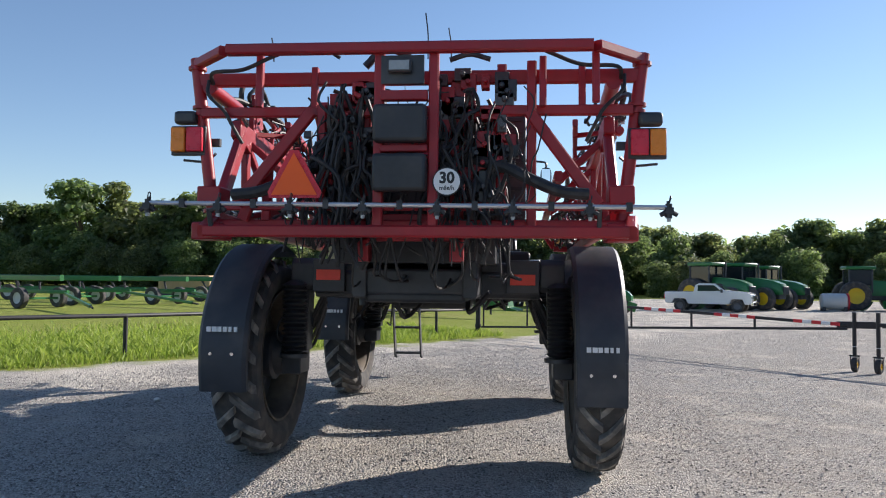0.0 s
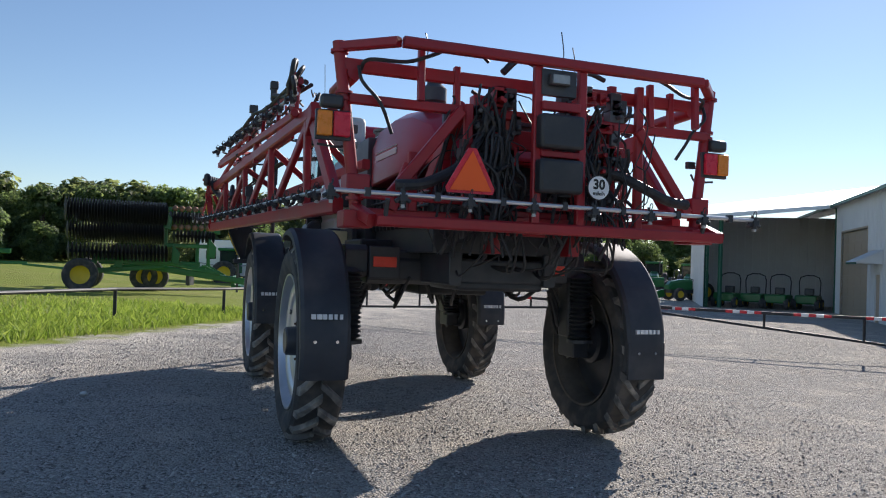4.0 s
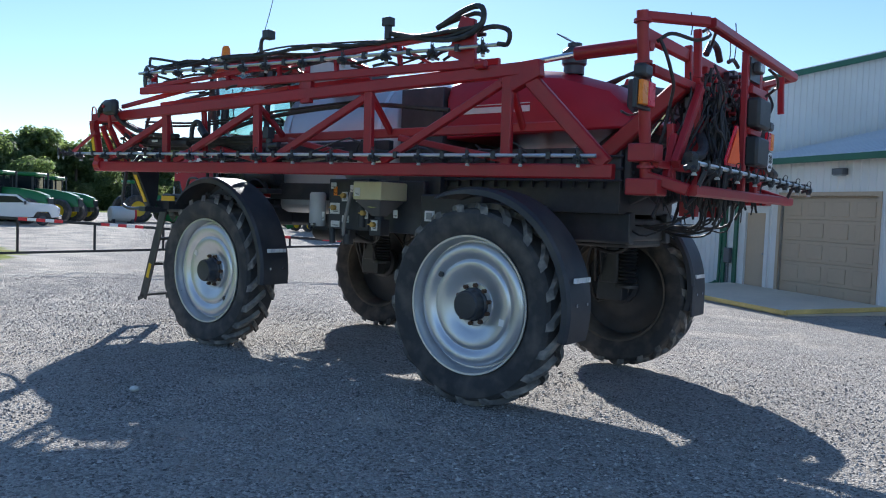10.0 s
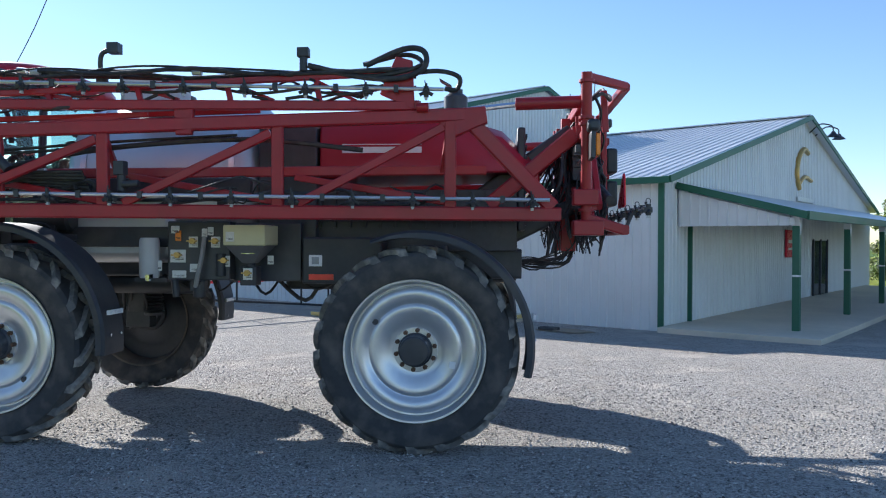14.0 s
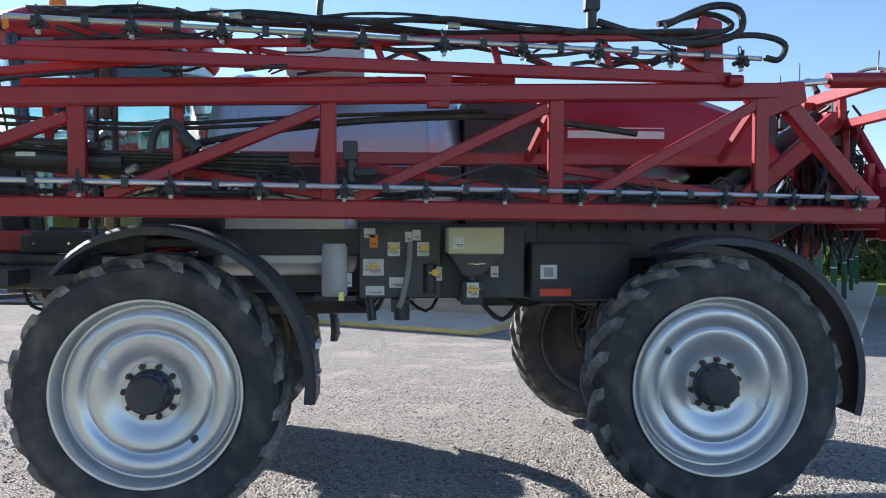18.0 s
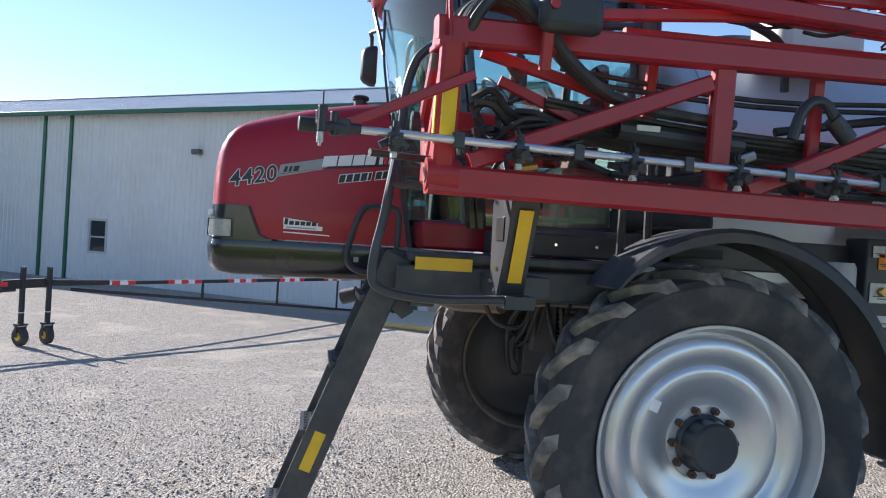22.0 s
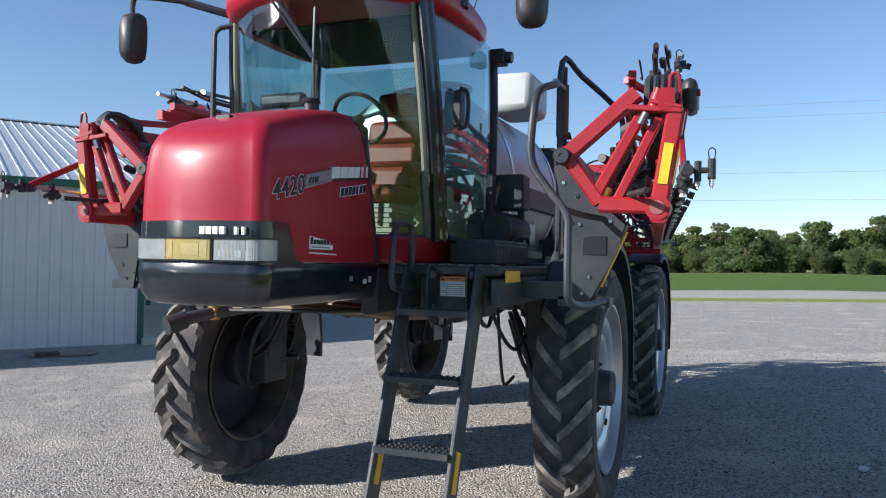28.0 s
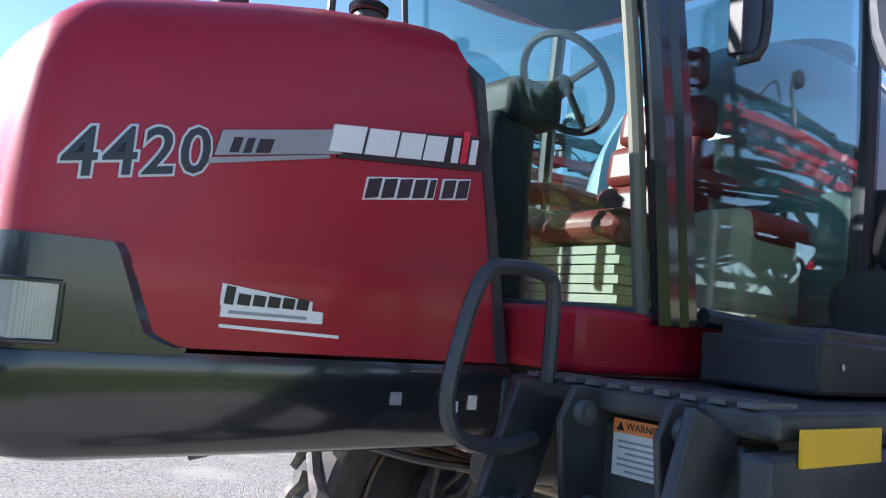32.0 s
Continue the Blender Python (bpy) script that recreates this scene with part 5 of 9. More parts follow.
part("dash", Shape().box((X0 - 0.16, 4.86, 1.97), (X0 + 0.16, 5.06, 2.62)).box((X0 - 0.20, 4.78, 2.58), (X0 + 0.20, 5.02, 2.74)), DARK_TRIM, cab, "dark dash pedestal", bevel=0.04)
part("monitor", Shape().box((X0 + 0.20, 4.95, 2.86), (X0 + 0.56, 5.03, 2.96)), BLACK, cab, "black display on a stalk", bevel=0.03)
part("monitor_stalk", Shape().tube([(X0 + 0.36, 4.98, 2.88), (X0 + 0.38, 4.98, 2.7), (X0 + 0.36, 4.95, 2.4)], 0.016, 8), BLACK, cab)
steer = Shape()
c = Vector((X0 - 0.03, 4.62, 2.83))
ax1, ax2 = Vector((1, 0, 0)), Vector((0, 0.62, 0.785))
ring = [c + ax1 * 0.20 * math.cos(t) + ax2 * 0.20 * math.sin(t) for t in [2 * math.pi * i / 32 for i in range(33)]]
steer.tube(ring, 0.016, 8, 0)
for t in (0.2, 2.9, 4.71):
    steer.rod(c, c + ax1 * 0.2 * math.cos(t) + ax2 * 0.2 * math.sin(t), 0.014, 6)
steer.rod(c, c + Vector((0, 0.20, -0.16)), 0.04, 10)
part("steering_wheel", steer, BLACK, cab, "black steering wheel")

# ---- platform, ladder and rails on the left ----
plat = Shape().box((-1.30, 4.20, 1.738), (-0.62, 5.36, 1.79)).box((-1.32, 4.20, 1.56), (-1.26, 5.42, 1.72)).box((-1.10, 4.0, 1.80), (-0.82, 4.8, 1.96))
platform = parts("platform", plat, STEP_BLACK, sprayer, "black steel boarding platform", bevel=0.012)
tread = Shape()
for i in range(10):
    tread.box((-1.26 + i * 0.06, 5.22, 1.79), (-1.225 + i * 0.06, 5.365, 1.80))
parts("grip_strip", tread, GREY, platform)
part("safety_strip", Shape().box((-1.322, 5.03, 1.70), (-1.328, 5.33, 1.765)), YELLOW, platform, "yellow reflective strip")
part("safety_strip", Shape().box((-1.322, 4.02, 1.72), (-1.326, 4.22, 1.78)), WHITE_TAG, platform)
plate_ob = part("step_plate", Shape().box((-1.22, 5.20, 1.50), (-0.80, 5.33, 1.72)), STEP_BLACK, platform, bevel=0.01)
warn = part("warning_label", Shape().box((-1.083, 5.332, 1.612), (-0.927, 5.336, 1.728)), WHITE_TAG, platform, "white warning label with an orange head")
part("warning_head", Shape().box((-1.083, 5.332, 1.699), (-0.927, 5.3375, 1.728)), material("warning_orange", (0.80, 0.24, 0.06), 0.5), warn)
w = part("warning_word", lettering("WARNING", 0.021, 0.0005, DECAL_BLACK), None, warn)
w.matrix_local = Matrix.Translation((-1.012, 5.3385, 1.7135)) @ pose(0, 0, 0, 90, 0, 180)
part("warning_sign", Shape().plate([(-0.936, 5.3376, 1.704), (-0.956, 5.3376, 1.704), (-0.946, 5.3376, 1.722)], (0, 0.001, 0)), DECAL_BLACK, warn)
bars = Shape()
for i in range(6):
    bars.box((-1.072, 5.336, 1.620 + i * 0.012), (-0.940 - 0.02 * (i % 3 == 0), 5.3372, 1.6245 + i * 0.012))
part("warning_print", bars, DECAL_GREY, warn)
for x in (-0.885, -1.125):
    hp_ = part("hinge_plate", Shape().plate([(x, 5.30, 1.78), (x, 5.43, 1.79), (x, 5.47, 1.72), (x, 5.44, 1.50), (x, 5.36, 1.42), (x, 5.30, 1.46)], (-0.016, 0, 0)), STEP_BLACK, platform, "black ladder hinge plate", bevel=0.004)
    part("pivot_bolt", Shape().rod((x - 0.016, 5.41, 1.735), (x - 0.036, 5.41, 1.735), 0.026, 14).rod((x - 0.036, 5.41, 1.735), (x - 0.044, 5.41, 1.735), 0.014, 6), GREY, hp_, "grey pivot bolt")
    part("pivot_bolt", Shape().rod((x - 0.016, 5.38, 1.55), (x - 0.030, 5.38, 1.55), 0.018, 6), GREY, hp_)
part("side_box", Shape().box((-1.12, 4.10, 1.80), (-0.80, 4.86, 1.93)), PLASTIC, platform, "black riveted box beside the cab", bevel=0.012)
for y in (4.28, 4.52, 4.76):
    part("rivet", Shape().rod((-1.118, y, 1.87), (-1.126, y, 1.87), 0.009, 8), CHROME, platform)
ladder = None
for x in (-0.76, -1.20):
    s = Shape().beam((x, 5.40, 1.76), (x, 5.94, 0.33), 0.15, 0.024, (1, 0, 0)).beam((x, 5.92, 0.36), (x, 6.06, 0.30), 0.06, 0.024, (1, 0, 0))
    r_ = part("ladder_rail", s, STEP_BLACK, sprayer, "black folding ladder rail", bevel=0.005)
    ladder = ladder or r_
    part("safety_strip", Shape().beam((x - 0.014, 5.755, 0.82), (x - 0.014, 5.83, 0.62), 0.06, 0.006, (1, 0, 0)), YELLOW, r_, "yellow reflective strip")
for i, k in enumerate((0.16, 0.41, 0.66, 0.97)):
    y, z = 5.40 + 0.54 * k, 1.76 - 1.43 * k
    st = Shape().box((-1.19, y - 0.03, z - 0.02), (-0.77, y + 0.11, z + 0.012))
    for j in range(11):
        for dy in (0.0, 0.05, 0.09):
            st.rod((-1.16 + j * 0.036, y + dy - 0.01, z + 0.012), (-1.16 + j * 0.036, y + dy - 0.01, z + 0.020), 0.010, 6)
    part("ladder_step", st, STEP_BLACK, sprayer, "black gripped ladder step")
rail = Shape().tube([(-1.40, 4.25, 3.04), (-1.46, 4.75, 2.97), (-1.55, 5.12, 2.87), (-1.51, 5.36, 2.78), (-1.50, 5.44, 2.62), (-1.50, 5.46, 2.38), (-1.60, 5.49, 2.22), (-1.71, 5.52, 2.08), (-1.725, 5.54, 1.95), (-1.735, 5.58, 1.72), (-1.74, 5.54, 1.62), (-1.77, 5.3, 1.585), (-1.83, 4.98, 1.60)], 0.022, 10, 5)
part("handrail", rail, BLACK, sprayer, "black bent tube handrail")
rail = Shape().tube([(-1.71, 5.51, 2.10), (-1.75, 5.2, 2.09), (-1.84, 4.95, 2.08)], 0.018, 8).tube([(-1.38, 4.25, 1.8), (-1.38, 4.24, 2.6), (-1.38, 4.20, 3.24), (-1.48, 3.98, 3.18), (-1.66, 3.70, 3.02), (-1.72, 3.6, 2.9), (-1.72, 3.58, 2.7)], 0.022, 8, 4).tube([(-1.38, 4.10, 1.9), (-1.38, 4.12, 3.22)], 0.022, 8, 0)
parts("handrail", rail, BLACK, sprayer, "black grab rail beside the cab")
rail = Shape().tube([(-0.757, 5.37, 1.78), (-0.752, 5.365, 1.98), (-0.75, 5.40, 2.025), (-0.748, 5.50, 2.03), (-0.748, 5.57, 2.01), (-0.752, 5.62, 1.90), (-0.757, 5.655, 1.74), (-0.762, 5.62, 1.665), (-0.773, 5.52, 1.644), (-0.775, 5.42, 1.66)], 0.018, 8, 4)
part("rail_strut", Shape().rod((-1.38, 4.17, 2.72), (-1.38, 4.17, 3.08), 0.045, 14), BARREL, sprayer, "brown dusty canister on the grab rail")
part("grab_handle", rail, BLACK, sprayer, "black grab handle behind the hood")
for sgn in (1, -1):
    brk = Shape().plate([(-1.52, 5.0, 2.40), (-1.62, 5.0, 2.415), (-1.755, 5.0, 2.215), (-1.945, 5.0, 2.05), (-1.90, 5.0, 1.88), (-1.74, 5.0, 1.59), (-1.635, 5.0, 1.565), (-1.60, 5.0, 1.77), (-1.585, 5.0, 2.08)], (0, -0.02, 0)).box((-1.86, 4.84, 1.56), (-1.55, 4.98, 1.62)).beam((-1.945, 4.93, 2.05), (-1.745, 4.93, 1.60), 0.12, 0.014, (1, 0, 0.4)).box((-1.62, 4.7, 1.60), (-1.28, 4.98, 1.70))
    sh = brk if sgn > 0 else brk.mirror(X0)
    b_ = part("boom_rest", sh, DARK_STEEL, sprayer, "dark grey steel boom rest plate", bevel=0.006)
    slot = Shape().box((-1.84, 5.001, 1.87), (-1.70, 5.006, 1.98))
    part("slot", slot if sgn > 0 else slot.mirror(X0), DECAL_BLACK, b_, "dark slot in the plate", bevel=0.002)
    strip = Shape().beam((-1.948, 4.93, 2.01), (-1.80, 4.93, 1.68), 0.065, 0.006, (1, 0, 0.4))
    part("safety_strip", strip if sgn > 0 else strip.mirror(X0), YELLOW, b_, "yellow reflective strip")
    bolts = Shape()
    for bx, bz in ((-1.58, 2.30), (-1.66, 2.22), (-1.63, 2.06), (-1.68, 2.05), (-1.86, 2.07), (-1.62, 1.68), (-1.70, 1.64), (-1.74, 1.74)):
        bolts.rod((bx, 5.0, bz), (bx, 5.009, bz), 0.011, 6)
    for b2 in bolts.pieces():
        part("bolt", b2 if sgn > 0 else b2.mirror(X0), CHROME, b_)
# plumbing below the hood
fp = Shape().tube([(0.82, 5.54, 1.385), (0.77, 5.40, 1.42), (0.68, 5.2, 1.45), (0.45, 4.9, 1.49), (0.2, 4.4, 1.50)], 0.042, 12, 4)
part("front_fill_pipe", fp, BLACK, sprayer, "black front filling pipe")
part("pipe_cap", Shape().rod((0.85, 5.60, 1.365), (0.80, 5.49, 1.40), 0.06, 16), PLASTIC, sprayer, "black cap of the filling pipe")
part("fill_valve", Shape().rod((0.73, 5.28, 1.39), (0.73, 5.28, 1.50), 0.04, 12).box((0.69, 5.24, 1.42), (0.77, 5.32, 1.47)), BRASS, sprayer, "brass coloured valve", bevel=0.008)
TAN_HOSE = material("tan_hose", (0.26, 0.21, 0.14), 0.6)
for k in range(4):
    part("front_pipe", Shape().tube([(0.72, 5.22 - 0.04 * k, 1.45 + 0.02 * k), (0.3, 5.25 - 0.05 * k, 1.47 + 0.015 * k), (-0.2, 5.2 - 0.04 * k, 1.48), (-0.5, 4.9, 1.50 - 0.02 * k), (-0.6, 4.4, 1.5)], 0.014 + 0.006 * (k % 2), 8), TAN_HOSE if k % 2 else HOSE, sprayer)
part("cross_tube", Shape().tube([(-0.9, 4.75, 1.50), (-0.5, 4.95, 1.47), (0.0, 4.9, 1.48), (0.5, 4.7, 1.5)], 0.05, 10), material("dull_brown_pipe", (0.13, 0.10, 0.08), 0.5, 0.3), sprayer, "brown pipe below the platform")
parts("hanging_hose", Shape().tube([(-0.98, 4.36, 1.55), (-1.02, 4.42, 1.25), (-1.03, 4.38, 1.02), (-1.02, 4.26, 0.94), (-1.04, 4.12, 0.98)], 0.012, 6).tube([(-0.95, 4.5, 1.55), (-1.05, 4.45, 1.3), (-1.1, 4.3, 1.2), (-1.15, 4.2, 1.3)], 0.014, 8).tube([(-1.0, 4.9, 1.58), (-1.02, 4.82, 1.42), (-1.02, 4.66, 1.40), (-1.02, 4.60, 1.55)], 0.014, 8), HOSE, sprayer, "black hanging hoses")

part("air_cleaner", Shape().lathe([(3.50, 0.001), (3.50, 0.11), (3.53, 0.135), (3.95, 0.135), (3.98, 0.12), (4.06, 0.12), (4.06, 0.001)], (-0.86, 0, 2.06), (0, 1, 0), 24), PLASTIC, sprayer, "black air cleaner canister")
part("service_box", Shape().box((-1.00, 3.60, 2.22), (-0.74, 3.80, 2.50)), PLASTIC, sprayer, "black service box", bevel=0.015)
part("service_shelf", Shape().box((-1.08, 3.48, 1.84), (-0.74, 4.06, 1.90)), BLACK, sprayer, "black shelf behind the cab", bevel=0.01)
part("service_bracket", Shape().beam((-0.95, 3.66, 1.90), (-0.95, 3.66, 2.24), 0.05, 0.06, (0, 1, 0)), BLACK, sprayer)
for k in range(5):
    part("service_hose", Shape().tube([(-0.98 + 0.04 * k, 3.62 + 0.06 * k, 1.90), (-1.02 + 0.05 * k, 3.72 + 0.04 * k, 2.0 + 0.05 * k), (-0.96 + 0.03 * k, 3.95, 1.98 + 0.03 * k), (-0.92, 4.10, 1.80)], 0.014 + 0.005 * (k % 2), 7), HOSE, sprayer)

# ---- folded booms ----


def low_x(y):
    return -1.53 - (y + 1.17) * 0.0975


def top_z(y):
    return 2.93 - 0.042 * (y + 0.4)


NOZZLE = Shape().tube([(0.012, 0, 0.05), (0.018, 0.01, 0.09), (0, 0.01, 0.105), (-0.018, 0.01, 0.09), (-0.012, 0, 0.05)], 0.004, 5, 2).rod((0, 0, 0.055), (0, 0, -0.04), 0.022, 8).box((-0.045, -0.026, -0.016), (0.03, 0.026, 0.03)).rod((-0.045, 0, 0.0), (-0.075, 0, -0.012), 0.02, 8).rod((0, 0.02, 0), (0, 0.055, -0.02), 0.016, 7).rod((0, -0.02, 0), (0, -0.055, -0.02), 0.016, 7).rod((-0.02, 0, 0.05), (-0.02, 0, 0.075), 0.012, 6).mesh("nozzle", PLASTIC)
TIP = Shape().rod((0, 0, -0.03), (0, 0, -0.052), 0.014, 8).box((-0.018, -0.01, -0.062), (0.018, 0.01, -0.05)).mesh("nozzle_tip", WHITE_POLY)
CLAMP = Shape().box((-0.022, -0.02, -0.03), (0.022, 0.02, 0.03)).mesh("clamp", PLASTIC)


def spray_line(a, b, parent, step=0.5, first=0.15):
    """A stainless spray pipe with nozzle bodies and clamps."""
    a, b = Vector(a), Vector(b)
    pipe = part("spray_pipe", Shape().rod(a, b, 0.0165, 10), PIPE, parent, "stainless spray pipe")
    L = (b - a).length
    d = (b - a) / L
    turn = math.degrees(math.atan2(d.y, d.x)) - 90
    x = first
    while x < L + 0.02:
        p = a + d * x
        o = part("nozzle", NOZZLE, None, parent, "black nozzle body with a white tip")
        o.matrix_local = pose(*(p - Vector((0, 0, 0.03))), 0, 0, turn)
        part("tip", TIP, None, o)
        if x + step * 0.5 < L:
            q = a + d * (x + step * 0.5)
            part("clamp", CLAMP, None, parent).matrix_local = pose(*q, 0, 0, turn)
        x += step


def boom(sgn):
    """One folded boom with its inner truss, tip section, pipe and hoses; built on the left, mirrored for the right."""
    def put(name, shape, mat, parent, label="", **kw):
        return part(name, shape if sgn > 0 else shape.mirror(X0), mat, parent, label, **kw)

    def mx(p):
        return p if sgn > 0 else (2 * X0 - p[0], p[1], p[2])

    # the right boom lies closer to the machine than the left one
    lean = 0.0975 if sgn > 0 else 0.024
    shift = 0.0 if sgn > 0 else (0.0975 - lean) * (5.3 + 1.17)

    def low_x(y):
        return -1.53 - (y + 1.17) * lean

    def front(shape):
        shape.v = [(x + shift, y, z) for x, y, z in shape.v]
        return shape

    lower = Shape().beam((low_x(-1.25), -1.25, 2.08), (low_x(5.42), 5.42, 2.10), 0.085, 0.12)
    base = put("boom_truss", lower, FRAME_RED, sprayer, "folded red boom truss with spray nozzles")
    put("top_rail", Shape().beam((low_x(-0.45) - 0.01, -0.45, top_z(-0.45)), (low_x(5.42) - 0.03, 5.42, top_z(5.42)), 0.085, 0.115), FRAME_RED, base)
    for y in (-0.30, 1.17, 2.64, 4.10):
        put("upright", Shape().beam((low_x(y), y, 2.13), (low_x(y) - 0.015, y, top_z(y) - 0.05), 0.06, 0.10, (0, 1, 0)), FRAME_RED, base)
        if y < 4:
            put("diagonal", Shape().beam((low_x(y + 1.35), y + 1.30, 2.16), (low_x(y) - 0.015, y + 0.06, top_z(y) - 0.10), 0.055, 0.075), FRAME_RED, base)
            put("inner_diagonal", Shape().beam((low_x(y + 1.35) + 0.38, y + 1.42, 2.42), (low_x(y) + 0.01, y + 0.03, 2.18), 0.05, 0.06), FRAME_RED, base)
            put("cross_strut", Shape().beam((low_x(y) - 0.01, y, top_z(y) - 0.05), (low_x(y) + 0.42, y + 0.1, 2.48), 0.05, 0.06), FRAME_RED, base)
    put("diagonal", Shape().beam((low_x(5.3), 5.25, 2.18), (low_x(4.1) - 0.01, 4.16, top_z(4.1) - 0.12), 0.055, 0.075), FRAME_RED, base)
    put("inner_rail", Shape().beam((low_x(-0.9) + 0.40, -0.6, 2.50), (low_x(5.35) + 0.50, 5.35, 2.42), 0.07, 0.09), FRAME_RED, base)
    put("end_diagonal", Shape().beam((low_x(-0.45) - 0.01, -0.42, 2.93), (low_x(-1.2), -1.18, 2.14), 0.08, 0.13), FRAME_RED, base)
    gus = [(low_x(-0.4) - 0.05, -0.18, 2.97), (low_x(-0.4) - 0.05, -0.60, 3.0), (low_x(-0.4) - 0.05, -0.62, 2.86), (low_x(-0.4) - 0.05, -0.34, 2.74), (low_x(-0.4) - 0.05, -0.2, 2.86)]
    put("gusset", Shape().plate(gus, (0.09, 0, 0)), FRAME_RED, base, bevel=0.01)
    # end frame at the front
    y = 5.36
    end = Shape().beam((-2.16, y, 2.13), (-1.86, y, 2.14), 0.090, 0.085).beam((-2.165, y, 2.10), (-2.25, y, 2.63), 0.094, 0.088, (0, 1, 0)).beam((-1.66, y, 2.40), (-2.05, y, 2.735), 0.078, 0.085).beam((-1.665, y, 2.42), (-1.86, y, 2.15), 0.070, 0.075).beam((-1.825, y, 2.17), (-2.09, y - 0.02, 2.66), 0.062, 0.062).beam((-1.945, y, 2.15), (-2.16, y - 0.02, 2.60), 0.055, 0.052).beam((-2.00, y, 2.655), (-2.28, y, 2.625), 0.110, 0.030)
    end.rod((-2.165, y + 0.065, 2.12), (-2.165, y - 0.065, 2.12), 0.066, 20).plate([(-2.12, y - 0.06, 2.69), (-2.28, y - 0.06, 2.65), (-2.28, y - 0.06, 2.635), (-2.12, y - 0.06, 2.67)], (0, 0.12, 0))
    ef = put("end_frame", front(end), FRAME_RED, base, "bright red boom end frame")
    put("pin", front(Shape().lathe([(-0.075, 0.001), (-0.075, 0.046), (0.068, 0.046), (0.075, 0.040), (0.075, 0.014), (0.070, 0.012), (0.070, 0.001)], (-1.656, y, 2.405), (0, 1, 0), 20)), DARK_STEEL, ef, "dark steel roller on the frame's corner")
    put("knuckle_cap", front(Shape().rod((-2.165, y + 0.065, 2.12), (-2.165, y + 0.070, 2.12), 0.038, 18)), material("worn_pin_end", (0.30, 0.10, 0.10), 0.5, 0.2, 0.3, 30), ef, "worn end of the hinge pin")
    put("safety_strip", front(Shape().beam((-2.188, y + 0.048, 2.243), (-2.220, y + 0.048, 2.455), 0.006, 0.050, (1, 0, 0))), YELLOW, ef, "yellow reflective strip")
    put("safety_strip", front(Shape().beam((-2.236, y, 2.243), (-2.272, y, 2.455), 0.060, 0.008, (1, 0, 0))), YELLOW, ef, "yellow reflective strip")
    put("cylinder", front(Shape().rod((-1.885, y - 0.01, 2.20), (-2.03, y - 0.02, 2.50), 0.015, 10)), DARK_STEEL, ef, "slim dark cylinder between the frame bars")
    put("cylinder_fitting", front(Shape().rod((-1.875, y - 0.01, 2.18), (-1.90, y - 0.01, 2.235), 0.026, 10)), BRASS, ef)
    put("cylinder_fitting", front(Shape().rod((-2.07, y + 0.04, 2.56), (-2.10, y + 0.04, 2.62), 0.022, 10)), GREY, ef)
    put("hinge_block", front(Shape().rod((-2.13, y + 0.02, 2.63), (-2.155, y + 0.02, 2.72), 0.034, 14).rod((-2.15, y + 0.02, 2.70), (-2.16, y + 0.02, 2.75), 0.022, 12)), FRAME_RED, ef, "red pivot on top of the end frame")
    put("grey_sleeve", front(Shape().rod((-1.93, 5.0, 2.60), (-2.02, 5.06, 2.63), 0.030, 12)), GREY, ef)
    put("breakaway_arm", front(Shape().beam((-2.27, 5.27, 2.51), (-2.315, 5.74, 2.275), 0.028, 0.040)), FRAME_RED, base, "thin red breakaway arm")
    coil = Shape()
    for k in range(5):
        o = 0.034 * k
        coil.tube([(-2.10 - o * 0.4, 5.30, 2.62), (-2.10 - o, 5.33 - 0.015 * k, 2.74), (-2.10 - o, 5.27 - 0.02 * k, 2.825 + 0.004 * k), (-2.11 - o * 0.9, 5.12, 2.83 + 0.006 * k), (-2.12 - o * 0.7, 4.98, 2.76), (-2.11 - o * 0.5, 4.84, 2.62), (-2.03 - o * 0.3, 4.55, 2.50), (-1.96 - o * 0.3, 4.0, 2.46)], 0.023, 8, 4)
    for c_ in coil.pieces():
        put("hose_coil", front(c_), HOSE, base, "black hose looped over the boom end")
    put("rest_pad", front(Shape().box((-2.335, 4.765, 2.70), (-2.245, 5.03, 2.885))), PLASTIC, base, "black rounded rest pad", bevel=0.04)
    put("pad_bracket", front(Shape().beam((-2.245, 4.98, 2.56), (-2.29, 4.98, 2.84), 0.035, 0.045, (0, 1, 0)).rod((-2.335, 4.98, 2.80), (-2.35, 4.98, 2.80), 0.02, 10)), FRAME_RED, base)
    put("pin_ring", front(Shape().tube([(-2.215, 5.38, 2.66), (-2.215, 5.38, 2.79), (-2.235, 5.38, 2.825), (-2.262, 5.38, 2.80), (-2.272, 5.37, 2.64)], 0.009, 6, 4)), FRAME_RED, base, "thin red wire loop")
    spray_line(mx((low_x(-1.15) - 0.10, -1.15, 2.198)), mx((low_x(5.73) - 0.115, 5.73, 2.252)), base, 0.508)
    tail = Shape().rod((-2.32, 5.70, 2.252), (-2.335, 5.84, 2.254), 0.021, 12).rod((-2.335, 5.86, 2.252), (-2.345, 5.93, 2.252), 0.028, 14).rod((-2.33, 5.80, 2.22), (-2.33, 5.80, 2.31), 0.017, 10).rod((-2.335, 5.86, 2.255), (-2.44, 5.845, 2.258), 0.014, 10)
    tail.rod((-2.385, 5.855, 2.205), (-2.385, 5.855, 2.30), 0.016, 10).rod((-2.445, 5.845, 2.215), (-2.445, 5.845, 2.31), 0.018, 10).box((-2.345, 5.74, 2.225), (-2.30, 5.79, 2.285))
    put("end_fitting", front(tail), PLASTIC, base, "black nozzle fittings on the pipe's end", bevel=0.004)
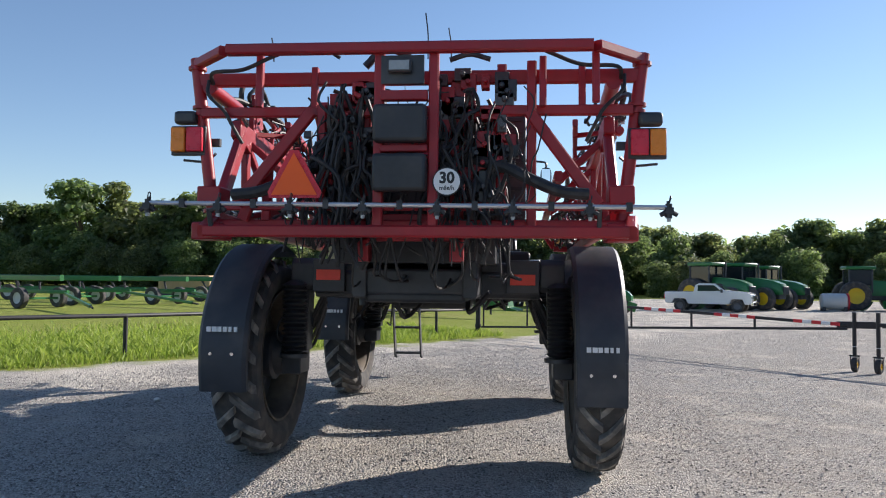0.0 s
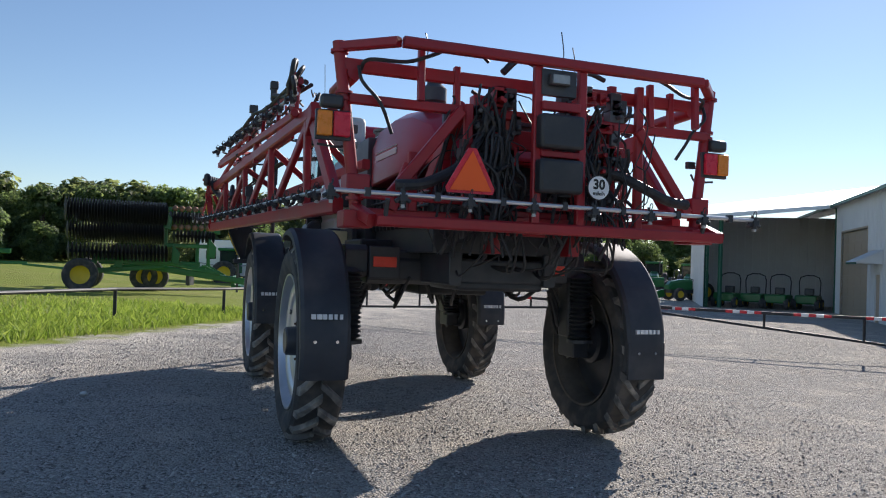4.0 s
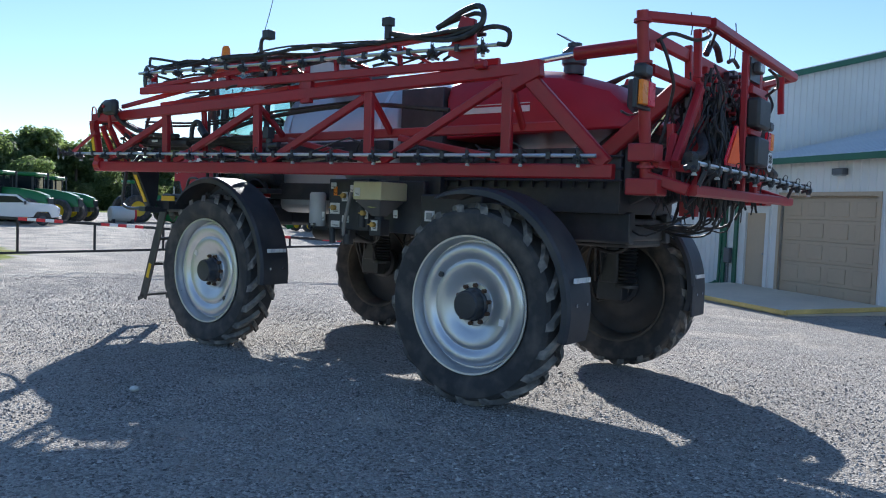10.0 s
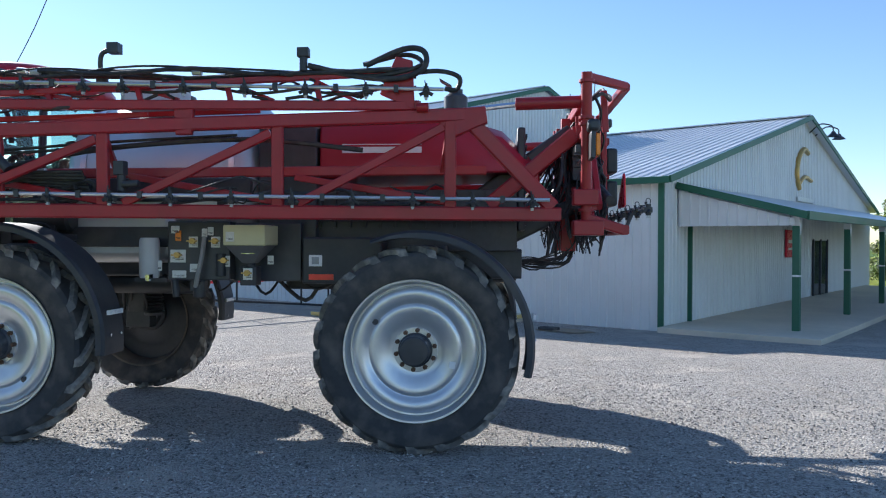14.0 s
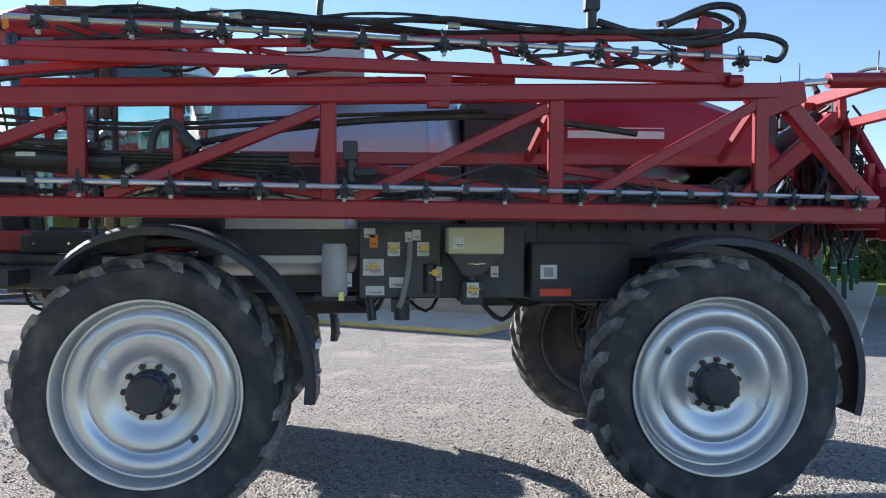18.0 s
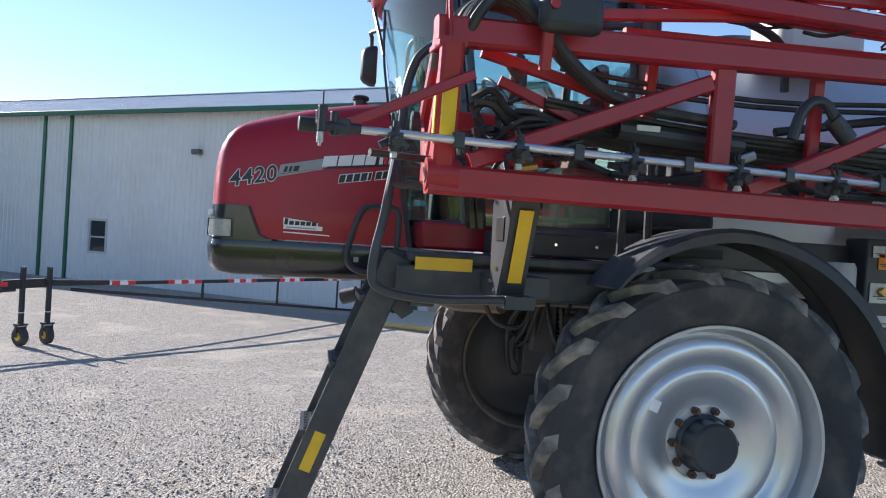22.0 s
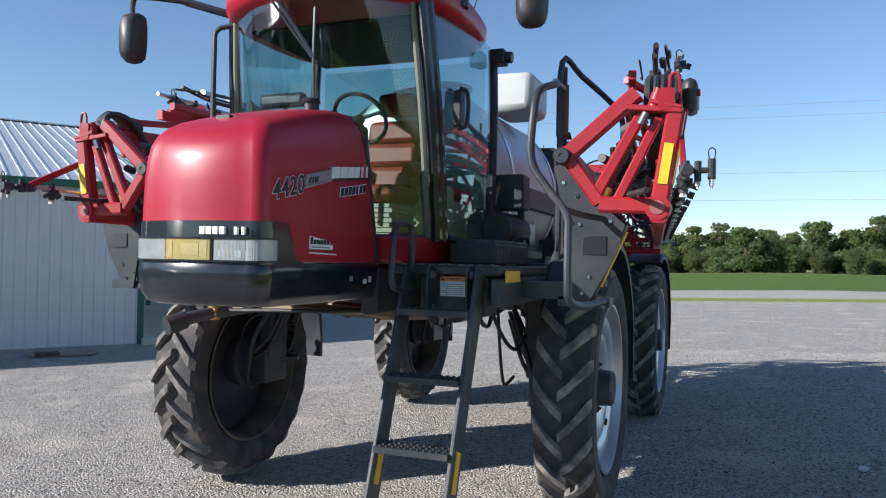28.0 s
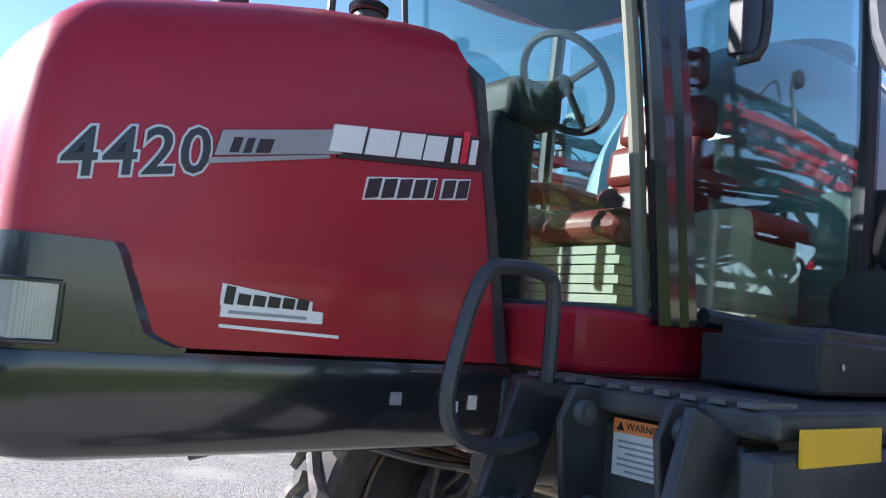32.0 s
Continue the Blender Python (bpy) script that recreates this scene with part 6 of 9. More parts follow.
    put("wire_loop", front(Shape().tube([(-2.435, 5.845, 2.30), (-2.43, 5.845, 2.345), (-2.445, 5.845, 2.36), (-2.46, 5.845, 2.345), (-2.455, 5.845, 2.30)], 0.003, 6, 3)), PLASTIC, base)
    for tx in (-2.385, -2.445):
        put("tip", front(Shape().rod((tx, 5.85, 2.215), (tx, 5.85, 2.185), 0.012, 8).rod((tx, 5.85, 2.19), (tx, 5.85, 2.172), 0.006, 8)), WHITE_POLY, base)
    # tip section folded on top
    def ux(y):
        return -1.66 - (y + 0.2) * (0.10 if sgn > 0 else 0.045)

    tip = put("tip_section", Shape().beam((ux(-0.05), -0.05, 3.00), (ux(4.5), 4.5, 2.98), 0.06, 0.08), FRAME_RED, base, "folded red boom tip section")
    put("tip_top_rail", Shape().beam((ux(0.0) + 0.02, 0.0, 3.30), (ux(2.6) + 0.02, 2.6, 3.13), 0.05, 0.055), FRAME_RED, tip)
    put("tip_top_rail", Shape().beam((ux(2.6) + 0.02, 2.6, 3.13), (ux(4.4), 4.4, 3.02), 0.045, 0.05), FRAME_RED, tip)
    put("tip_inner_rail", Shape().beam((ux(0.0) + 0.35, 0.0, 3.08), (ux(4.6) + 0.22, 4.6, 3.02), 0.05, 0.06), FRAME_RED, tip)
    for i in range(6):
        yy = 0.05 + i * 0.75
        put("strut", Shape().beam((ux(yy), yy, 3.0), (ux(yy) + 0.02, yy + 0.05, min(3.27, 3.30 - 0.066 * yy)), 0.04, 0.045, (0, 1, 0)), FRAME_RED, tip)
        put("strut", Shape().beam((ux(yy), yy, 3.0), (ux(yy) + 0.32 - 0.02 * i, yy + 0.5, 3.06), 0.04, 0.045), FRAME_RED, tip)
    put("tip_link", Shape().beam((ux(5.0) + 0.10, 5.0, 2.83), (ux(3.4) + 0.05, 3.4, 3.02), 0.04, 0.05), FRAME_RED, tip)
    put("tip_link", Shape().beam((ux(4.5) + 0.26, 4.5, 2.86), (ux(1.4) + 0.30, 1.4, 3.00), 0.035, 0.045), FRAME_RED, tip)
    put("tip_link", Shape().beam((ux(3.6) + 0.12, 3.6, 2.80), (ux(2.3) + 0.12, 2.3, 2.93), 0.035, 0.04), FRAME_RED, tip)
    for yy in (0.5, 1.2, 2.0, 2.9, 3.7):
        put("tip_link", Shape().beam((ux(yy) + 0.02, yy, 3.04), (ux(yy) + 0.05, yy + 0.34, 3.24 - 0.05 * yy), 0.028, 0.03), FRAME_RED, tip)
        put("tip_hose", Shape().tube([(ux(yy) + 0.06, yy - 0.4, 3.22 - 0.03 * yy), (ux(yy) + 0.02, yy - 0.1, 3.12), (ux(yy), yy + 0.2, 3.10), (ux(yy) + 0.05, yy + 0.55, 3.20 - 0.03 * yy)], 0.013, 6), HOSE, tip)
    for k in range(2):
        put("tip_hose", Shape().tube([(low_x(4.8) + 0.22, 4.8, 2.66 - 0.05 * k), (low_x(3.8) + 0.2, 3.8, 2.62 - 0.03 * k), (low_x(2.8) + 0.22, 2.8, 2.70 - 0.04 * k), (low_x(1.6) + 0.25, 1.6, 2.78 - 0.03 * k)], 0.013, 7), HOSE, base)
    put("rest_plate", Shape().plate([(low_x(1.95) - 0.055, 1.86, 3.02), (low_x(1.95) - 0.055, 2.04, 3.02), (low_x(1.95) - 0.055, 2.02, 2.74), (low_x(1.95) - 0.055, 1.88, 2.74)], (0.06, 0, 0)), FRAME_RED, tip, bevel=0.01)
    spray_line(mx((ux(-0.25) - 0.07, -0.25, 3.13)), mx((ux(2.6) - 0.07, 2.6, 3.15)), tip, 0.508)
    spray_line(mx((ux(2.6) - 0.07, 2.6, 3.15)), mx((ux(4.45) - 0.07, 4.45, 3.17)), tip, 0.508)
    hoses = Shape()
    for i in range(7):
        o = rnd.uniform(-0.05, 0.12)
        pts_ = [(ux(yy) + o + rnd.uniform(-0.03, 0.03), yy, 3.28 + rnd.uniform(-0.03, 0.06) - 0.012 * yy) for yy in [j * 0.6 + rnd.uniform(0, 0.2) for j in range(8 if i > 2 else 6)]]
        hoses.tube(pts_, rnd.choice((0.010, 0.014, 0.019)), 7, 3)
    hoses.tube([(ux(0.9) - 0.03, 0.9, 3.33), (ux(0.5), 0.5, 3.25), (ux(0.2) - 0.05, 0.15, 3.22), (ux(0) - 0.08, -0.08, 3.30), (ux(0) - 0.06, -0.08, 3.45), (ux(0) - 0.02, 0.10, 3.48), (ux(0.4), 0.42, 3.34)], 0.025, 10, 5)
    hoses.tube([(ux(0.9) + 0.05, 0.9, 3.30), (ux(0.4), 0.35, 3.25), (ux(0) - 0.02, -0.05, 3.34), (ux(0) + 0.05, 0.08, 3.45), (ux(0.4) + 0.05, 0.45, 3.36)], 0.020, 8, 5)
    hoses.tube([(ux(0), 0.1, 3.27), (ux(0) - 0.07, -0.2, 3.28), (ux(0) - 0.1, -0.38, 3.22), (ux(0) - 0.08, -0.36, 3.12), (ux(0) - 0.07, -0.26, 3.13)], 0.021, 8, 5)
    [put("hose", h_, HOSE, tip, "black hose along the boom tip") for h_ in hoses.pieces()]
    put("hose_valve", Shape().rod((ux(0.94) - 0.02, 0.94, 3.28), (ux(0.94) - 0.02, 0.94, 3.43), 0.035, 12).box((ux(0.94) - 0.06, 0.89, 3.40), (ux(0.94) + 0.02, 0.99, 3.48)), PLASTIC, tip, bevel=0.008)
    put("tip_arm", Shape().plate([(ux(-0.02) - 0.04, 0.02, 3.38), (ux(-0.02) - 0.04, 0.16, 3.42), (ux(-0.02) - 0.04, 0.3, 3.1), (ux(-0.02) - 0.04, 0.0, 2.96)], (0.05, 0, 0)).rod((ux(0) - 0.04, -0.02, 2.98), (ux(0) - 0.04, -0.12, 2.98), 0.04, 12), FRAME_RED, tip, bevel=0.008)
    cam_arm = Shape().tube([(-1.80, 2.70, 3.20), (-1.84, 2.70, 3.34), (-1.85, 2.68, 3.44), (-1.85, 2.60, 3.48)], 0.022, 8).rod((-1.80, 2.70, 3.12), (-1.81, 2.70, 3.24), 0.05, 12).box((-1.90, 2.52, 3.44), (-1.80, 2.62, 3.53))
    put("camera_arm", cam_arm, BLACK, tip, "black bent bracket with a lamp", bevel=0.006)
    put("wing_hose", Shape().tube([(low_x(3.6) + 0.30, 3.6, 2.5), (low_x(2.9) + 0.2, 2.9, 2.62), (low_x(2.2) + 0.2, 2.2, 2.70), (low_x(1.4) + 0.25, 1.4, 2.74), (low_x(0.5) + 0.3, 0.5, 2.66)], 0.024, 8), HOSE, base)
    for k in range(5):
        yy = 0.4 + k * 1.05
        put("wing_hose", Shape().tube([(low_x(yy) + 0.05, yy, 2.19), (low_x(yy) + 0.12, yy + 0.3, 2.26 + rnd.uniform(-0.03, 0.05)), (low_x(yy) + 0.1, yy + 0.7, 2.20), (low_x(yy + 1) + 0.05, yy + 1.05, 2.19)], 0.016, 7), HOSE, base)
    put("boom_valve", Shape().rod((low_x(2.5) + 0.02, 2.5, 2.26), (low_x(2.5) + 0.02, 2.5, 2.46), 0.035, 12).box((low_x(2.5) - 0.03, 2.46, 2.40), (low_x(2.5) + 0.06, 2.55, 2.52)).rod((low_x(2.5), 2.48, 2.32), (low_x(2.4), 2.34, 2.33), 0.03, 10), PLASTIC, base, "black boom valve", bevel=0.006)
    # loose hoses, couplings and valves packed inside the folded trusses
    for k in range(8):
        o, zz = 0.10 + 0.025 * k, 2.46 - 0.016 * k
        put("hose", Shape().tube([(low_x(4.9) + o, 4.9, zz + 0.03), (low_x(4.3) + o, 4.3, zz - 0.02), (low_x(3.6) + o + 0.02, 3.6, zz - 0.03), (low_x(2.9) + o + 0.05, 2.9, zz - 0.02 - 0.01 * k)], (0.013, 0.018, 0.022)[k % 3], 7, 3), HOSE, base)
    put("inner_brace", Shape().beam((low_x(5.2) + 0.10, 5.2, 2.66), (low_x(4.5) + 0.06, 4.5, 2.50), 0.035, 0.05), FRAME_RED, base)
    put("inner_brace", Shape().beam((low_x(5.1) + 0.16, 5.1, 2.56), (low_x(4.75) + 0.12, 4.75, 2.42), 0.03, 0.045), FRAME_RED, base)
    put("inner_brace", Shape().beam((low_x(4.35) + 0.25, 4.35, 2.44), (low_x(4.35) + 0.20, 4.35, 2.72), 0.04, 0.05, (0, 1, 0)), FRAME_RED, base)
    put("inner_brace", Shape().beam((low_x(3.5) + 0.08, 3.55, 2.16), (low_x(3.5) + 0.05, 3.55, 2.74), 0.045, 0.06, (0, 1, 0)), FRAME_RED, base)
    put("hose_sleeve", Shape().tube([(low_x(4.55) + 0.12, 4.55, 2.40), (low_x(4.2) + 0.12, 4.2, 2.385), (low_x(3.9) + 0.14, 3.9, 2.385)], 0.045, 10, 3), PLASTIC, base, "black sleeve round the boom hoses")
    put("tag", Shape().box((low_x(4.42) + 0.065, 4.36, 2.395), (low_x(4.42) + 0.075, 4.47, 2.42)), WHITE_TAG, base, "white tag on the hoses")
    put("hose_stub", Shape().tube([(-2.0 + 0.01, 3.70, 2.42), (-2.0, 3.67, 2.54), (-2.0, 3.61, 2.60), (-2.0, 3.54, 2.59), (-2.0, 3.49, 2.52)], 0.026, 10, 4).rod((-2.0, 3.51, 2.53), (-2.0, 3.42, 2.44), 0.042, 14), PLASTIC, base, "black hose elbow with an open end")
    for k in range(20):
        yy = rnd.uniform(-0.7, 3.2)
        xx, zz = low_x(yy) + rnd.uniform(0.05, 0.42), rnd.uniform(2.16, 2.32)
        put("hose", Shape().tube([(xx, yy, zz), (xx + rnd.uniform(-0.07, 0.07), yy + rnd.uniform(0.08, 0.25), zz + rnd.uniform(-0.1, 0.14)), (xx + rnd.uniform(-0.1, 0.1), yy + rnd.uniform(0.3, 0.5), zz + rnd.uniform(-0.12, 0.1)), (xx + rnd.uniform(-0.12, 0.12), yy + rnd.uniform(0.5, 0.9), zz + rnd.uniform(-0.12, 0.12))], rnd.choice((0.007, 0.009, 0.012, 0.018)), 6, 3), HOSE, base)
    for k in range(16):
        yy = rnd.uniform(3.2, 5.2)
        xx, zz = low_x(yy) + rnd.uniform(0.10, 0.4), rnd.uniform(2.2, 2.5)
        put("coupling", Shape().rod((xx, yy, zz), (xx + 0.02, yy + rnd.uniform(0.05, 0.1), zz + rnd.uniform(-0.03, 0.05)), rnd.uniform(0.016, 0.03), 8), rnd.choice((PLASTIC, PLASTIC, GREY, BRASS, STEEL)), base)
    for k in range(34):
        yy = rnd.uniform(0.0, 4.3)
        xx, zz = ux(yy) + rnd.uniform(-0.03, 0.28), rnd.uniform(3.02, 3.26) - 0.02 * yy
        put("hose", Shape().tube([(xx, yy, zz), (xx + rnd.uniform(-0.05, 0.05), yy + 0.12, zz + rnd.uniform(-0.05, 0.1)), (xx + rnd.uniform(-0.08, 0.08), yy + rnd.uniform(0.25, 0.4), zz + rnd.uniform(-0.06, 0.06))], rnd.choice((0.007, 0.010, 0.014)), 6, 3), HOSE, tip)
    for k in range(10):
        yy = rnd.uniform(0.0, 4.4)
        xx, zz = ux(yy) + rnd.uniform(-0.02, 0.1), 3.285 - 0.012 * yy + rnd.uniform(-0.01, 0.03)
        put("coupling", Shape().rod((xx, yy, zz), (xx, yy + 0.08, zz + rnd.uniform(-0.02, 0.03)), rnd.uniform(0.018, 0.034), 8), rnd.choice((PLASTIC, GREY, STEEL)), tip)
    for k in range(12):
        xx, zz = rnd.uniform(-2.08, -1.85), rnd.uniform(2.22, 2.5)
        put("hose", front(Shape().tube([(xx, 5.2, zz), (xx + rnd.uniform(-0.08, 0.08), 5.12, zz + rnd.uniform(-0.15, 0.15)), (xx + rnd.uniform(-0.1, 0.1), 5.0, zz + rnd.uniform(-0.1, 0.1)), (xx + rnd.uniform(-0.1, 0.1), 4.75, zz)], rnd.choice((0.008, 0.012, 0.018)), 6, 3)), HOSE, ef)
    put("fold_cylinder", Shape().rod((-1.48, -1.50, 3.06), (-1.50, -0.86, 3.04), 0.055, 14), FRAME_RED, base, "red fold cylinder")
    put("cylinder_rod", Shape().rod((-1.50, -0.9, 3.04), (-1.58, -0.45, 2.98), 0.024, 10), CHROME, base, "bright cylinder rod")
    return base


boom(1)
boom(-1)

# ---- rear boom frame ----
def fx(px):
    return (px - 700) * 0.00392 + 0.01


rear_bar = Shape().beam((-1.21, -1.85, 3.235), (1.36, -1.85, 3.225), 0.08, 0.075)
rear = part("rear_boom_frame", rear_bar, FRAME_RED, sprayer, "red rear boom frame seen from behind")
for a, b, w, h in (((-1.24, -1.84, 3.235), (-1.60, -1.46, 3.25), 0.075, 0.07), ((1.39, -1.84, 3.225), (1.75, -1.46, 3.23), 0.075, 0.07), ((-1.58, -1.47, 3.12), (1.73, -1.47, 3.11), 0.06, 0.10), ((-1.52, -1.52, 2.86), (1.67, -1.52, 2.85), 0.06, 0.075), ((-1.36, -1.82, 1.95), (1.60, -1.82, 1.95), 0.09, 0.085), ((-1.40, -1.50, 2.02), (1.63, -1.50, 2.02), 0.08, 0.07), ((-1.38, -1.80, 1.95), (-1.44, -1.48, 2.05), 0.08, 0.09), ((1.62, -1.80, 1.95), (1.67, -1.48, 2.05), 0.08, 0.09), ((-1.42, -1.55, 2.15), (1.62, -1.55, 2.15), 0.05, 0.06)):
    part("cross_bar", Shape().beam(a, b, w, h), FRAME_RED, rear)
for x, z0, z1, y in ((fx(437), 2.86, 3.24, -1.70), (fx(528), 2.86, 3.20, -1.50), (fx(548), 2.0, 2.9, -1.58), (fx(668), 1.95, 3.22, -1.82), (fx(766), 1.95, 3.22, -1.82), (fx(885), 2.1, 3.2, -1.50), (fx(940), 2.0, 3.2, -1.58), (fx(960), 2.86, 3.22, -1.62), (fx(1033), 2.86, 3.2, -1.50), (fx(1052), 2.86, 3.24, -1.74), (fx(440), 2.05, 2.5, -1.52)):
    part("upright", Shape().beam((x, y, z0), (x, y + 0.02, z1), 0.07 if z0 < 2.2 else 0.05, 0.06, (0, 1, 0)), FRAME_RED, rear)
for a, b in (((-0.66, -1.60, 2.84), (-1.20, -1.62, 2.16)), ((0.93, -1.60, 2.83), (1.42, -1.62, 2.16)), ((-1.05, -1.55, 2.4), (-1.18, -1.55, 2.05))):
    part("diagonal", Shape().beam(a, b, 0.06, 0.085), FRAME_RED, rear)
for p, q in (((-1.605, -1.46, 3.29), (-1.43, -1.48, 2.02)), ((1.755, -1.46, 3.27), (1.60, -1.48, 2.02))):
    s = Shape().rod(p, q, 0.046, 16)
    pv = Vector(p)
    for k in (0.06, 0.30, 0.34, 0.92):
        c_ = pv.lerp(Vector(q), k)
        s.rod(c_ + Vector((0, 0, 0.012)), c_ - Vector((0, 0, 0.012)), 0.068, 16)
    part("corner_post", s, FRAME_RED, rear, "round red corner post")
    s = Shape().box((q[0] - 0.12, -1.62, 1.90), (q[0] + 0.10, -1.36, 2.03)).box((q[0] - 0.10, -1.58, 2.16), (q[0] + 0.08, -1.36, 2.30))
    parts("pivot_block", s, FRAME_RED, rear, "red pivot block", bevel=0.012)
mast = Shape().box((-0.34, -1.50, 1.75), (-0.24, -1.35, 3.1)).box((0.36, -1.50, 1.75), (0.46, -1.35, 3.1)).box((-0.34, -1.5, 2.6), (0.46, -1.4, 2.75)).box((-0.34, -1.5, 1.9), (0.46, -1.4, 2.1)).box((-0.1, -1.87, 2.86), (0.23, -1.80, 2.93)).box((-0.1, -1.87, 2.50), (0.23, -1.80, 2.55))
part("mast", mast, FRAME_RED, sprayer, "red lift mast", bevel=0.008)
arms = Shape()
for x in (-0.36, 0.48):
    arms.beam((x, -0.55, 2.32), (x, -1.45, 2.96), 0.12, 0.16).beam((x, -0.6, 1.78), (x, -1.45, 2.2), 0.12, 0.16)
parts("lift_arm", arms, BLACK, sprayer, "black parallel lift arms", bevel=0.01)
arms = Shape()
for x in (-0.62, 0.72):
    arms.beam((x, -0.62, 2.2), (x, -1.46, 2.9), 0.10, 0.15)
parts("lift_arm", arms, FRAME_RED, sprayer)
for x in (-0.5, 0.6):
    part("lift_cylinder", Shape().rod((x, -0.7, 1.9), (x, -1.1, 2.45), 0.04, 12).rod((x, -1.1, 2.45), (x, -1.42, 2.9), 0.02, 10), CHROME, sprayer, "bright lift cylinder")
for z0, z1 in ((2.56, 2.82), (2.22, 2.48)):
    part("control_box", Shape().box((-0.14, -1.95, z0), (0.23, -1.83, z1)), PLASTIC, rear, "black control box", bevel=0.025)
part("lamp_plate", Shape().box((-0.10, -1.84, 2.98), (0.20, -1.80, 3.18)), BLACK, rear)
lamp = part("work_lamp", Shape().box((-0.05, -1.90, 3.05), (0.12, -1.84, 3.14)), BLACK, rear, "rear work lamp with a clear lens", bevel=0.012)
part("lens", Shape().box((-0.035, -1.906, 3.062), (0.105, -1.895, 3.128)), LENS, lamp)
for sgn in (-1, 1):
    def sx(v):
        return v + 0.055 if sgn < 0 else 2 * 0.045 - v
    dz = -0.035 if sgn < 0 else -0.08
    house = part("tail_lamp", Shape().box((sx(-1.82), -1.52, 2.575 + dz), (sx(-1.55), -1.48, 2.80 + dz)), BLACK, rear, "tail lamp with amber and red lenses", bevel=0.008)
    part("lens", Shape().box((sx(-1.81), -1.56, 2.60 + dz), (sx(-1.70), -1.52, 2.785 + dz)), AMBER, house, "amber lens", bevel=0.01)
    part("lens", Shape().box((sx(-1.69), -1.56, 2.60 + dz), (sx(-1.565), -1.52, 2.785 + dz)), TAIL_RED, house, "red lens", bevel=0.01)
    part("marker", Shape().box((sx(-1.79), -1.56, 2.81 + dz), (sx(-1.62), -1.46, 2.91 + dz)), BLACK, house, "black lamp housing", bevel=0.025)
    part("bracket", Shape().tube([(sx(-1.78), -1.38, 2.56 + dz), (sx(-1.6), -1.38, 2.55 + dz), (sx(-1.5), -1.44, 2.6 + dz)], 0.01, 6).box((sx(-1.56), -1.42, 2.66 + dz), (sx(-1.48), -1.38, 2.72 + dz)), BLACK, house)
    part("hose_loop", Shape().tube([(sx(-1.50), -1.52, 3.08), (sx(-1.46), -1.62, 3.14), (sx(-1.2), -1.72, 3.13), (sx(-1.0), -1.75, 3.2), (sx(-0.9), -1.7, 3.26)], 0.015, 7, 5).tube([(sx(-1.52), -1.55, 3.1), (sx(-1.5), -1.6, 2.98), (sx(-1.38), -1.6, 2.86), (sx(-1.32), -1.6, 2.76), (sx(-1.25), -1.55, 2.62)], 0.014, 7, 5), HOSE, rear)
    big = Shape().tube([(sx(-1.25), -1.72, 2.22), (sx(-1.05), -1.74, 2.24), (sx(-0.85), -1.70, 2.33), (sx(-0.65), -1.60, 2.44), (sx(-0.4), -1.5, 2.5)], 0.042, 10, 5)
    part("feed_hose", big, HOSE, rear, "thick black feed hose")
smv = part("warning_triangle", Shape().plate([(-0.715, -1.93, 2.505), (-0.653, -1.93, 2.505), (-0.492, -1.91, 2.215), (-0.508, -1.91, 2.175), (-0.860, -1.91, 2.175), (-0.876, -1.91, 2.215)], (0, 0.012, 0)), TAIL_RED, rear, "orange slow vehicle triangle with a dark red border")
part("triangle_face", Shape().plate([(-0.684, -1.936, 2.485), (-0.522, -1.916, 2.195), (-0.846, -1.916, 2.195)], (0, -0.004, 0)), SMV_ORANGE, smv, "bright orange face")
sign = part("speed_sign", Shape().rod((0.375, -1.92, 2.285), (0.375, -1.91, 2.285), 0.098, 36), DECAL_BLACK, rear, "round white speed sign reading 30 mile/h")
part("sign_face", Shape().rod((0.375, -1.924, 2.285), (0.375, -1.92, 2.285), 0.090, 36), WHITE, sign)
for txt, size, dz, bold in (("30", 0.105, 0.022, 0.004), ("mile/h", 0.042, -0.045, 0.0008)):
    o = part("sign_text", lettering(txt, size, 0.0006, DECAL_BLACK, 0, bold), None, sign)
    o.matrix_local = Matrix.Translation((0.375, -1.926, 2.285 + dz)) @ pose(0, 0, 0, 90, 0, 0)
spray_line((-1.72, -1.96, 2.135), (1.84, -1.96, 2.105), rear, 0.5075, 0.005)
parts("pipe_bracket", Shape().beam((-1.3, -1.9, 2.1), (-1.3, -1.85, 1.98), 0.03, 0.03).beam((1.4, -1.9, 2.1), (1.4, -1.85, 1.98), 0.03, 0.03), BLACK, rear)
# added black panel with bars stands in for the shade behind the mast
screen = part("rear_screen", Shape().box((-0.58, -0.98, 1.95), (0.92, -0.90, 2.98)), BLACK, sprayer, "black barred panel standing in for shade behind the mast", bevel=0.02)
for k in range(9):
    part("screen_bar", Shape().beam((-0.55, -0.99, 2.02 + k * 0.11), (0.89, -0.99, 2.02 + k * 0.11), 0.02, 0.03), PLASTIC, screen)
for k in range(150):
    x = rnd.choice((rnd.gauss(-0.42, 0.13), rnd.gauss(-0.38, 0.11), rnd.uniform(0.28, 0.5), rnd.gauss(0.62, 0.16)))
    y, z = rnd.uniform(-1.72, -1.30), rnd.uniform(2.5, 3.06)
    run = [(x, y, z)]
    while z > 1.9 and len(run) < 7:
        x, y, z = x + rnd.gauss(0, 0.07), max(-1.76, min(-1.2, y + rnd.gauss(0, 0.06))), z - rnd.uniform(0.02, 0.28)
        run.append((x, y, z))
    if len(run) > 3:
        part("hydraulic_hose", Shape().tube(run, rnd.choice((0.005, 0.006, 0.008, 0.011, 0.011, 0.016)), 6, 3), HOSE, rear)
